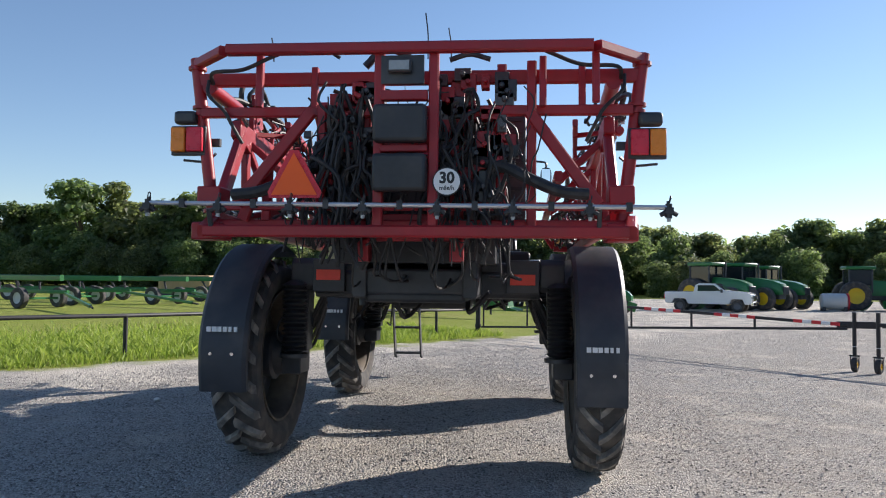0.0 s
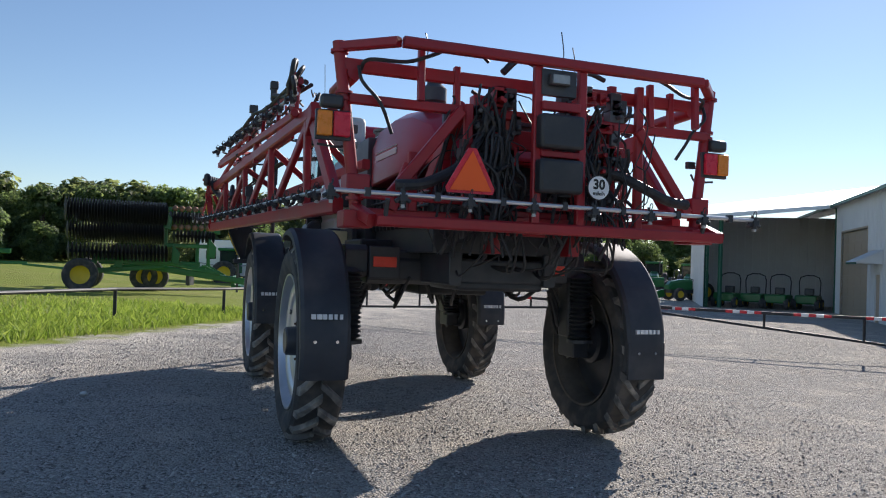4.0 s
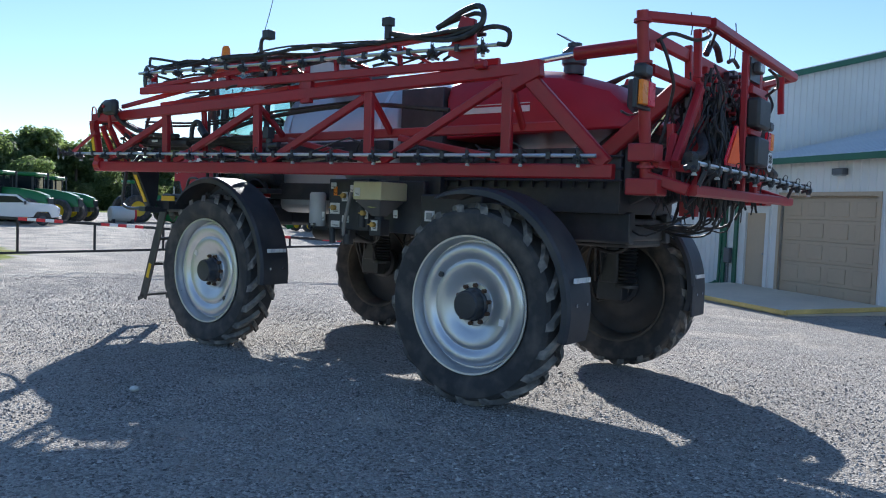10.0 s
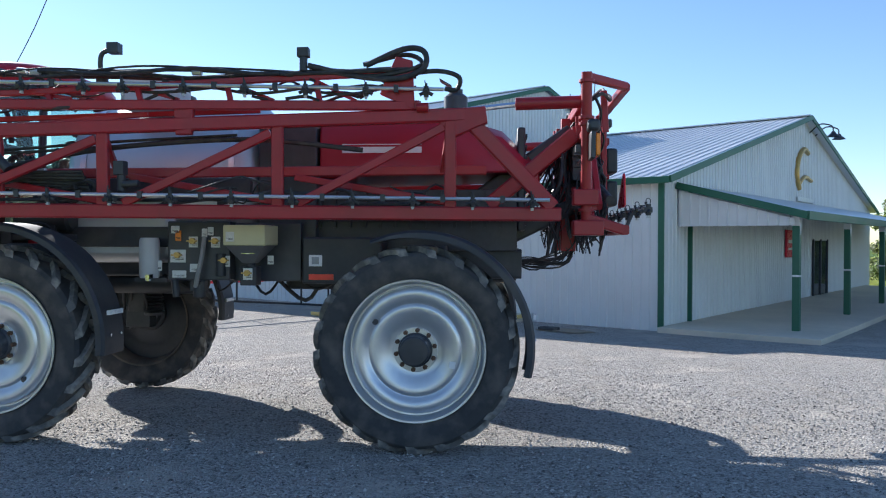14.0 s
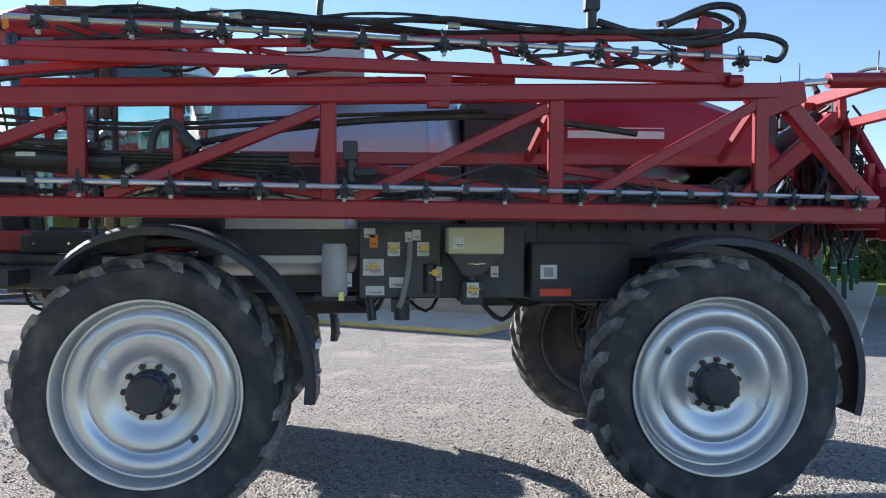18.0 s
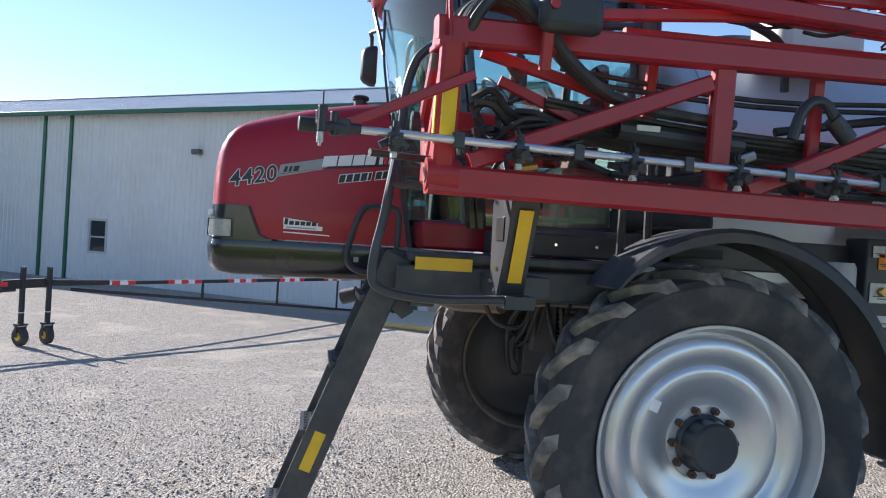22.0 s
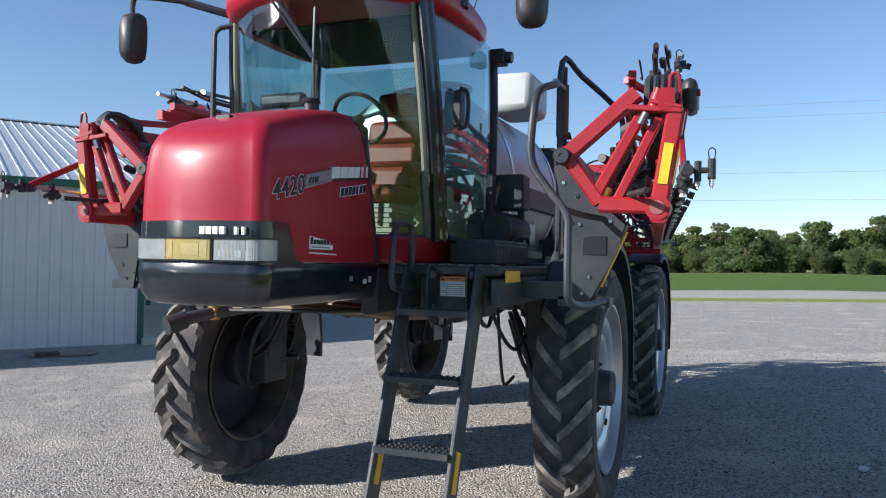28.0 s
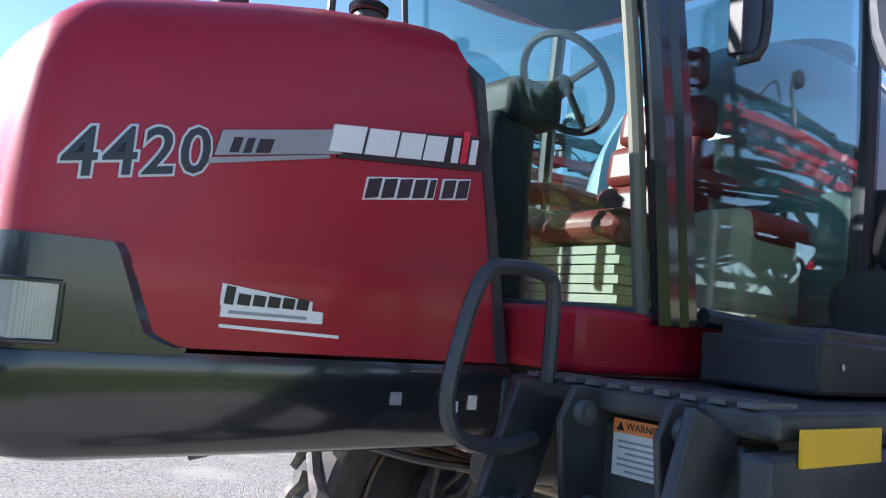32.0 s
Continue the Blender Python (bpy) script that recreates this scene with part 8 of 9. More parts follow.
# each gate tapers to its free end, where a sleeve holds the leg of a caster
for hinge, top_free, top_drop, low_free, low_drop, uprights in ((GA, 0.72, 0.0, 0.68, 0.83, (0.02, 0.13, 0.368, 0.61)), (GB, 0.71, -0.47, 0.66, 0.46, (0.02, 0.17, 0.33, 0.48, 0.633, 0.778))):
    gate = thing("pipe_gate", "long black pipe gate with red and white tape", "gate", "pipe gates")
    span_ = GM - hinge
    L = span_.length
    d = span_.normalized()

    def on_gate(k, z):
        p = hinge + span_ * k
        return (p.x, p.y, z)

    def top_at(k):
        return top_free - top_drop * (1 - k)

    def low_at(k):
        return low_free - low_drop * (1 - k)

    part("top_bar", Shape().beam(on_gate(0.012, top_at(0.012)), on_gate(0.965, top_at(0.965)), 0.06, 0.07), PIPE_BLACK, gate)
    end = 0.93 if hinge is GA else 0.965
    part("bottom_bar", Shape().beam(on_gate(0.012, low_at(0.012)), on_gate(end, low_at(end)), 0.055, 0.06), PIPE_BLACK, gate)
    for k in uprights:
        part("bar", Shape().beam(on_gate(k, low_at(k)), on_gate(k, top_at(k)), 0.05, 0.05), PIPE_BLACK, gate)
    for g in range(5):
        for i in range(5):
            k0 = 0.952 - 0.172 * g - 0.0185 * (i + 1) - (0.07 if hinge is GA else 0.0)
            if k0 > 0.03:
                part("tape", Shape().beam(on_gate(k0, top_at(k0)), on_gate(k0 + 0.0178, top_at(k0 + 0.0178)), 0.066, 0.076), WHITE if i % 2 else STRIPE_R, gate)
    # caster leg at the free end
    c = hinge + d * (L - 0.235)
    zc = ground_z(c.x, c.y)
    part("caster_leg", Shape().beam((c.x, c.y, zc + 0.34), (c.x, c.y, 0.99), 0.075, 0.075, (d.x, d.y, 0)), PIPE_BLACK, gate, "upright caster leg")
    part("leg_cap", Shape().beam((c.x, c.y, 0.99), (c.x, c.y, 1.012), 0.083, 0.083, (d.x, d.y, 0)), GREY, gate)
    part("leg_band", Shape().beam((c.x, c.y, zc + 0.545), (c.x, c.y, zc + 0.56), 0.079, 0.079, (d.x, d.y, 0)), DECAL_PALE, gate)
    reach = (-0.35, 0.72, 0.15) if hinge is GB else (-1.10, 0.73, 0.085)
    q0 = c + d * reach[0]
    q1 = c + d * (0.42 if hinge is GB else -0.02)
    off = Vector((-d.y, d.x, 0)) * (0.04 if hinge is GB else 0.0)
    part("sleeve", Shape().beam((q0.x + off.x, q0.y + off.y, reach[1]), (q1.x + off.x, q1.y + off.y, reach[1] + 0.02), 0.11, reach[2]), PIPE_BLACK, gate, "heavy sleeve that joins the gates")
    side = Vector((-d.y, d.x, 0))
    fork = Shape()
    for sx in (-0.085, 0.085):
        f0 = c + d * sx
        fork.beam((f0.x, f0.y, zc + 0.36), (f0.x, f0.y, zc + 0.15), 0.012, 0.06, (side.x, side.y, 0))
    fork.beam(tuple(c + d * -0.10 + Vector((0, 0, zc + 0.355))), tuple(c + d * 0.10 + Vector((0, 0, zc + 0.355))), 0.11, 0.03)
    part("fork", fork, PIPE_BLACK, gate)
    part("fork_plate", Shape().beam(tuple(c + d * -0.07 + Vector((0, 0, zc + 0.328))), tuple(c + d * 0.07 + Vector((0, 0, zc + 0.328))), 0.06, 0.018), STEEL, gate, "bare steel plate over the wheel")
    part("caster", Shape().lathe([(-0.055, 0.07), (-0.062, 0.12), (-0.045, 0.152), (0.0, 0.16), (0.045, 0.152), (0.062, 0.12), (0.055, 0.07)], (c.x, c.y, zc + 0.16), d, 24), RUBBER, gate, "black rubber caster wheel")
    hub = Vector((c.x, c.y, zc + 0.16))
    part("caster_hub", Shape().rod(hub - d * 0.05, hub + d * 0.05, 0.075, 16).rod(hub - d * 0.08, hub + d * 0.08, 0.018, 8), MACH_YELLOW, gate, "yellow wheel hub")

# ---- trees ----
BARK = material("bark", (0.10, 0.075, 0.055), 0.9, 0, 0.3, 6, bump=0.4, bump_scale=20)


def leaf_material(name, dark, light, passing=(1.0, 1.0, 1.0)):
    m = bpy.data.materials.new(name)
    m.use_nodes = True
    nodes, links = m.node_tree.nodes, m.node_tree.links
    sh = nodes["Principled BSDF"]
    geo = nodes.new("ShaderNodeNewGeometry")
    info = nodes.new("ShaderNodeObjectInfo")
    ramp = nodes.new("ShaderNodeValToRGB")
    ramp.color_ramp.elements[0].color, ramp.color_ramp.elements[1].color = (*dark, 1), (*light, 1)
    links.new(geo.outputs["Random Per Island"], ramp.inputs[0])
    hsv = nodes.new("ShaderNodeHueSaturation")
    sp = nodes.new("ShaderNodeMapRange")
    sp.inputs["To Min"].default_value, sp.inputs["To Max"].default_value = 0.75, 1.3
    links.new(info.outputs["Random"], sp.inputs[0]), links.new(sp.outputs[0], hsv.inputs["Value"]), links.new(ramp.outputs[0], hsv.inputs["Color"])
    links.new(hsv.outputs[0], sh.inputs["Base Color"])
    sh.inputs["Roughness"].default_value = 0.6
    tr = nodes.new("ShaderNodeBsdfTranslucent")
    mx_ = nodes.new("ShaderNodeMixShader")
    mx_.inputs[0].default_value = 0.5
    through_ = nodes.new("ShaderNodeMixRGB")
    through_.blend_type = "MULTIPLY"
    through_.inputs[0].default_value, through_.inputs[2].default_value = 1.0, (*passing, 1)
    links.new(hsv.outputs[0], through_.inputs[1])
    links.new(through_.outputs[0], tr.inputs[0]), links.new(sh.outputs[0], mx_.inputs[1]), links.new(tr.outputs[0], mx_.inputs[2])
    links.new(mx_.outputs[0], nodes["Material Output"].inputs[0])
    return m


LEAF = leaf_material("leaves", (0.050, 0.078, 0.030), (0.115, 0.150, 0.060), (3.6, 3.5, 2.9))
LEAF_OLIVE = leaf_material("olive_leaves", (0.062, 0.080, 0.032), (0.130, 0.150, 0.066), (3.6, 3.5, 2.9))


def tree_meshes(seed, height, spread, leaves, low=0.28, mat=None, leaf=1.0):
    """Trunk with limbs, and a crown of leaf clumps that hang in uneven masses with gaps."""
    rng = random.Random(seed)
    trunk = Shape().tube([(0, 0, -0.3), (rng.uniform(-0.1, 0.1), 0, height * 0.2), (rng.uniform(-0.2, 0.2), rng.uniform(-0.2, 0.2), height * 0.5), (rng.uniform(-0.3, 0.3), 0.1, height * 0.8)], 0.018 * height, 8, 3)
    blobs = []
    for i in range(24):
        q = rng.uniform(low, 0.9)
        z = height * q
        reach = spread * (1.0 - 0.75 * max(0, (q - 0.45) / 0.55) ** 1.6) * (0.85 + 0.15 * min(1, q / 0.3))
        rad = reach * rng.uniform(0.1, 0.72)
        a = rng.uniform(0, 6.283)
        c = Vector((rad * math.cos(a), rad * math.sin(a), z))
        blobs.append((c, spread * rng.uniform(0.30, 0.46) * (1.0 if q < 0.75 else 0.8)))
        if i < 9:
            trunk.tube([(0, 0, z * 0.55), c * 0.5 + Vector((0, 0, z * 0.32)), c], 0.006 * height, 5, 2)
    weight = [r * r for c, r in blobs]
    picks = rng.choices(blobs, weight, k=leaves)
    pts, faces = [], []
    for c, rr in picks:
        d = Vector((rng.gauss(0, 1), rng.gauss(0, 1), rng.gauss(0.15, 0.8))).normalized()
        p = c + Vector((d.x, d.y, d.z * 0.8)) * rr * rng.uniform(0.55, 1.12)
        if p.z < height * 0.03:
            p.z = height * rng.uniform(0.03, 0.12)
        s = leaf * height * rng.uniform(0.012, 0.030)
        n = (d + Vector((rng.uniform(-0.8, 0.8), rng.uniform(-0.8, 0.8), rng.uniform(-0.1, 0.9)))).normalized()
        u = n.orthogonal().normalized()
        v = n.cross(u)
        k = len(pts)
        w = rng.uniform(0, 6.28)
        pts += [tuple(p + (u * math.cos(w + 1.571 * j) + v * math.sin(w + 1.571 * j)) * s * rng.uniform(0.6, 1.3) + n * s * 0.25 * (j % 2)) for j in range(4)]
        faces.append((k, k + 1, k + 2, k + 3))
    me = bpy.data.meshes.new("crown")
    me.from_pydata(pts, [], faces)
    me.materials.append(mat or LEAF)
    return trunk.mesh("trunk", BARK), me


TREES = [tree_meshes(11, 12, 4.6, 7600, 0.12), tree_meshes(12, 13.5, 4.8, 7600, 0.14, LEAF_OLIVE), tree_meshes(13, 10, 4.8, 6600, 0.08), tree_meshes(14, 15, 4.2, 7600, 0.2), tree_meshes(15, 7, 4.2, 5200, 0.04, LEAF_OLIVE), tree_meshes(16, 11, 5.4, 2600, 0.03, None, 1.5), tree_meshes(17, 12.5, 5.0, 2600, 0.04, LEAF_OLIVE, 1.5)]
trng = random.Random(77)


def tree(x, y, kind, scale, label="leafy green tree in the wood edge", group="wood edge trees"):
    t = thing("tree", label, "tree", group, at=(x, y, ground_z(x, y) - 0.1), turn=trng.uniform(0, 360))
    t.scale = (scale * trng.uniform(0.95, 1.25), scale * trng.uniform(0.95, 1.25), scale)
    part("trunk", TREES[kind][0], None, t)
    part("crown", TREES[kind][1], None, t)
    return t


# the wood to the north is tallest behind the trailers
for row, (y0, kinds, step) in enumerate(((95, (2, 4, 2, 4), 5.4), (104, (0, 1, 0, 2), 5.0))):
    x = -112
    while x < 112:
        tall = 1.16 if x < -44 else (0.84 if x < 8 else 0.80)
        sc = ((0.72 if row == 0 else 1.0) + trng.uniform(-0.14, 0.2)) * tall
        tree(x, y0 + trng.uniform(-3, 3), kinds[trng.randrange(4)], sc)
        x += step * trng.uniform(0.75, 1.25) * (0.8 + 0.2 * tall)
# more trees stand behind and close the wood edge
x = -112
while x < 125:
    tree(x, 111 + trng.uniform(-4, 4), 5 + trng.randrange(2), (1.12 if x < -44 else 0.86) + trng.uniform(-0.12, 0.14))
    x += 4.6 * trng.uniform(0.7, 1.3)
# the wood beyond the crop to the south
for row, (y0, kinds, step) in enumerate(((-160, (2, 4, 2, 0), 5.2), (-168, (0, 1, 2, 1), 5.4))):
    x = -125
    while x < 60:
        tree(x, y0 + trng.uniform(-3, 3), kinds[trng.randrange(4)], (0.64 if row == 0 else 0.78) + trng.uniform(-0.12, 0.16))
        x += 0.92 * step * trng.uniform(0.75, 1.25)
x = -125
while x < 60:
    tree(x, -176 + trng.uniform(-3, 3), 5 + trng.randrange(2), 0.82 + trng.uniform(-0.1, 0.12))
    x += 5.0 * trng.uniform(0.7, 1.3)
for x, y, k, sc in ((32, -21.5, 0, 0.38), (33, -23.5, 1, 0.37), (33.5, -25.5, 0, 0.40), (34, -27.5, 2, 0.36), (34, -29.5, 4, 0.52), (35, -31.5, 2, 0.34), (35.5, -33.5, 4, 0.50), (36, -36, 2, 0.36), (37, -39, 4, 0.5), (38, -27, 2, 0.42), (39, -31, 0, 0.34), (40, -35, 2, 0.42), (41, -39, 4, 0.6), (36, -23, 1, 0.36), (42, -43, 2, 0.4)):
    tree(x, y, k, sc, "leafy tree standing beyond the office", "trees beyond the office")
POLE_AT = (100.0, -75.5)
pyl = thing("power_pole", "timber power pole with cross arms", "power pole", at=(POLE_AT[0], POLE_AT[1], -0.3))
pyl.scale = (0.38, 0.38, 0.38)
part("pole", Shape().rod((0, 0, 0), (0, 0, 21), 0.22, 8, 0.14), WOOD, pyl)
part("cross_arm", Shape().beam((-2.2, 1.6, 16.2), (2.6, -1.8, 17.6), 0.16, 0.2).beam((-2.2, 1.6, 14.2), (2.2, -1.5, 14.0), 0.16, 0.2).beam((0, 0, 18.6), (2.0, -1.4, 17.9), 0.1, 0.1), WOOD, pyl)
wires = thing("power_line", "thin overhead power lines crossing the field", "power line")
for z, sag, y in ((17.5, 1.0, -70), (12.0, 0.8, -78), (16.5, 1.0, -70.5), (8.2, 0.7, -66)):
    part("cable", Shape().tube([(-160, y - 10, z), (-80, y, z - sag), (0, y + 5, z - sag * 1.2), (60, y + 2, z - 0.4), (POLE_AT[0], POLE_AT[1], 4.6 + 0.1 * z)], 0.013, 5, 6), DECAL_GREY, wires)

# ---- grass along the fence ----
gr = random.Random(3)
pts, faces = [], []
for i in range(34000):
    t = gr.uniform(-0.25, 1.02)
    x = -8.75 + t * 8.6
    y = 2.0 + t * 14.4
    o = abs(gr.gauss(0, 1.0)) * 2.8 - 0.45 + gr.uniform(-0.3, 0.3)
    x, y = x - 0.855 * o, y + 0.52 * o
    h = gr.uniform(0.05, 0.22) * (1.4 if gr.random() < 0.06 else 1)
    a = gr.uniform(0, 6.283)
    dx, dy = math.cos(a) * 0.012, math.sin(a) * 0.012
    lx, ly = gr.gauss(0, 0.4) * h, gr.gauss(0, 0.4) * h
    z = ground_z(x, y)
    k = len(pts)
    pts += [(x - dx, y - dy, z), (x + dx, y + dy, z), (x + lx * 0.4 + dx * 0.6, y + ly * 0.4 + dy * 0.6, z + h * 0.6), (x + lx, y + ly, z + h)]
    faces += [(k, k + 1, k + 2), (k, k + 2, k + 3)]
me = bpy.data.meshes.new("grass")
me.from_pydata(pts, [], faces)
me.materials.append(leaf_material("grass_blades", (0.16, 0.25, 0.025), (0.36, 0.43, 0.08)))
tagged(new("grass", me), "tufts of bright green grass by the fence", "grass", kind="stuff")
# ---- loose gravel ----
pb = random.Random(9)
pts, faces = [], []
shape_p = [(1, 0, 0.2), (0.3, 0.9, 0.1), (-0.8, 0.5, 0.15), (-0.7, -0.6, 0.1), (0.4, -0.9, 0.2), (0.1, 0.1, 0.8)]
for i in range(150000):
    x, y = pb.uniform(-10.5, 9.5), pb.uniform(-7.5, 13.0)
    if -0.855 * x + 0.52 * y > 6.9 + pb.uniform(-0.5, 0.5):
        continue
    # thinner and thinner away from the walked strip
    if pb.random() > max(0.04, min(1.0, 1.15 - 0.16 * max(0.0, x + 1.0))):
        continue
    s = pb.uniform(0.007, 0.0165) * (1.6 if pb.random() < 0.04 else 1)
    a = pb.uniform(0, 6.283)
    c, sn = math.cos(a) * s, math.sin(a) * s
    fl_ = pb.uniform(0.5, 1.0)
    z = ground_z(x, y) + 0.001
    k = len(pts)
    pts += [(x + c * u - sn * v * fl_, y + sn * u + c * v * fl_, z + w * s) for u, v, w in shape_p]
    faces += [(k, k + 1, k + 5), (k + 1, k + 2, k + 5), (k + 2, k + 3, k + 5), (k + 3, k + 4, k + 5), (k + 4, k, k + 5)]
me = bpy.data.meshes.new("loose_gravel")
me.from_pydata(pts, [], faces)
pm = leaf_material("gravel_stones", (0.12, 0.114, 0.108), (0.70, 0.66, 0.61))
pm.node_tree.nodes["Mix Shader"].inputs[0].default_value = 0.0
pm.node_tree.nodes["Principled BSDF"].inputs["Roughness"].default_value = 0.95
pm.node_tree.nodes["Principled BSDF"].inputs["Specular IOR Level"].default_value = 0.15
me.materials.append(pm)
tagged(new("loose_gravel", me), "small angular grey stones strewn on the lot", "gravel", kind="stuff")

# ---- machines and vehicles on the far lot ----
GREEN = material("green_machine_paint", (0.012, 0.14, 0.03), 0.35, 0, 0.12, 3, coat=0.3)
CAR_WHITE = material("white_car_paint", (0.75, 0.76, 0.77), 0.2, 0, 0.03, 2, coat=0.8)
DARK_PANE = material("dark_vehicle_glass", (0.02, 0.025, 0.03), 0.05, 0, 0.1, 2)


def ag_wheel(parent, x, y, r, w, rim_mat=MACH_YELLOW, z=None):
    """A tyre with its rim, standing on the ground, axle along local y."""
    z = r if z is None else z
    t = part("wheel", Shape().lathe([(-w * 0.42, r * 0.55), (-w / 2, r * 0.7), (-w * 0.48, r * 0.93), (-w * 0.35, r), (w * 0.35, r), (w * 0.48, r * 0.93), (w / 2, r * 0.7), (w * 0.42, r * 0.55)], (x, y, z), (0, 1, 0), 28), RUBBER, parent, "black tyre")
    part("rim", Shape().lathe([(-w * 0.40, r * 0.57), (-w * 0.30, r * 0.48), (-w * 0.22, r * 0.2), (-w * 0.25, 0.001)], (x, y, z), (0, 1, 0), 24).lathe([(w * 0.40, r * 0.57), (w * 0.30, r * 0.48), (w * 0.22, r * 0.2), (w * 0.25, 0.001)], (x, y, z), (0, 1, 0), 24), rim_mat, t, "painted wheel rim")
    return t


def tractor(at, turn, label, size=1.0):
    """A green tractor, nose along local +x."""
    t = thing("tractor", label, "tractor", "green tractors", at=at, turn=turn)
    t.scale = (size, size, size)
    hoodr = []
    for x, zt, w in ((0.3, 2.05, 0.42), (1.2, 2.0, 0.42), (2.2, 1.85, 0.40), (2.75, 1.65, 0.36), (2.9, 1.3, 0.32)):
        hoodr.append([(x, -w, 1.0), (x, -w, zt - 0.2), (x, -w * 0.7, zt), (x, w * 0.7, zt), (x, w, zt - 0.2), (x, w, 1.0)])
    part("hood", Shape().loft(hoodr), GREEN, t, "sloping green hood")
    part("grille", Shape().box((2.86, -0.3, 1.0), (2.95, 0.3, 1.5)), PLASTIC, t, bevel=0.03)
    part("chassis", Shape().box((-1.0, -0.35, 0.7), (2.7, 0.35, 1.1)), BLACK, t, bevel=0.04)
    part("cab_glass", Shape().box((-1.05, -0.72, 1.7), (0.35, 0.72, 2.75)), DARK_PANE, t, "dark cab glazing", bevel=0.05)
    fr = Shape()
    for x in (-1.05, 0.35):
        for y in (-0.72, 0.72):
            fr.beam((x, y, 1.2), (x, y, 2.8), 0.09, 0.09)
    parts("cab_pillar", fr, BLACK, t)
    part("cab_roof", Shape().box((-1.25, -0.82, 2.75), (0.6, 0.82, 2.98)), GREEN, t, "green cab roof", bevel=0.07)
    for y in (-0.95, 0.95):
        ag_wheel(t, -0.75, y, 0.98, 0.55)
        ag_wheel(t, 2.0, y * 0.98, 0.72, 0.45)
        part("fender", Shape().lathe([(y - 0.3, 1.06), (y + 0.3, 1.06), (y + 0.3, 1.03), (y - 0.3, 1.03)], (-0.75, 0, 0.98), (0, 1, 0), 14, 20, 160, (1, 0, 0)), GREEN, t)
    part("exhaust", Shape().rod((0.7, 0.5, 1.9), (0.7, 0.5, 3.0), 0.06, 10), BLACK, t)
    return t


tractor((15.1, 50.5, -0.3), -50, "large green tractor with yellow wheels on the far lot", 1.15)
tractor((17.8, 51.8, -0.3), -50, "large green tractor parked in a row", 1.15)
tractor((20.2, 54.0, -0.3), -50, "large green tractor parked in a row", 1.1)
tractor((26.6, 52.5, -0.3), -8, "green tractor behind a white tank", 1.1)
tractor((0.9, 44.0, -0.2), -5, "green loader tractor behind the grass", 0.8)
tractor((38.2, 51.6, -0.3), 236, "green tractor on the far lot", 0.95)
tractor((37.6, 45.6, -0.3), 228, "green tractor on the far lot", 0.9)


def compact_tractor(at, turn):
    """A small open tractor, nose along local +x."""
    t = thing("compact_tractor", "small green open tractor with yellow wheels", "tractor", "green tractors", at=at, turn=turn)
    hoodr = [[(x, -w, 0.75), (x, -w, zt - 0.15), (x, -w * 0.6, zt), (x, w * 0.6, zt), (x, w, zt - 0.15), (x, w, 0.75)] for x, zt, w in ((0.2, 1.5, 0.34), (1.0, 1.45, 0.36), (1.8, 1.3, 0.34), (2.05, 1.05, 0.28))]
    part("hood", Shape().loft(hoodr), GREEN, t, "rounded green hood")
    part("chassis", Shape().box((-0.8, -0.25, 0.5), (1.9, 0.25, 0.8)), BLACK, t, bevel=0.04)
    part("seat", Shape().box((-0.75, -0.25, 1.0), (-0.3, 0.25, 1.5)), BLACK, t, bevel=0.06)
    part("roll_bar", Shape().tube([(-0.9, -0.5, 0.8), (-0.9, -0.48, 2.0), (-0.9, 0.48, 2.0), (-0.9, 0.5, 0.8)], 0.045, 8, 4), BLACK, t)
    part("steering_wheel", Shape().lathe([(0, 0.16), (0.02, 0.18), (0, 0.2), (-0.02, 0.18), (0, 0.16)], (0.05, 0, 1.45), (-0.5, 0, 0.85), 16), BLACK, t)
    for y in (-0.7, 0.7):
        ag_wheel(t, -0.6, y, 0.64, 0.4)
        ag_wheel(t, 1.45, y, 0.44, 0.3)
    part("loader_frame", Shape().beam((1.9, -0.5, 0.5), (2.4, -0.5, 0.35), 0.1, 0.5), GREEN, t)
    return t


compact_tractor((5.6, 38.5, -0.2), -22)
compact_tractor((3.3, 37.5, -0.15), -30)
compact_tractor((33.4, 43.2, -0.3), 165)
compact_tractor((31.3, 37.2, -0.3), 178)


def bucket(at, turn):
    b = thing("loader_bucket", "green front loader bucket on its frame", "loader", at=at, turn=turn)
    part("bucket_shell", Shape().plate([(0, 0, 0.1), (0.75, 0, 0.12), (0.7, 0, 0.2), (0.2, 0, 0.35), (0.1, 0, 0.8), (0, 0, 0.8)], (0, 1.9, 0)), GREEN, b, bevel=0.02)
    for y in (0.3, 1.6):
        part("loader_arm", Shape().beam((-0.1, y, 0.5), (-1.5, y, 1.3), 0.1, 0.14).beam((-1.5, y, 1.3), (-2.3, y, 0.7), 0.1, 0.14), GREEN, b)
    part("stand", Shape().box((-2.4, 0.2, -0.02), (-2.2, 1.7, 0.75)), BLACK, b, bevel=0.03)


bucket((0.2, 35.5, -0.2), -10)
bucket((3.0, 44.5, -0.25), 5)


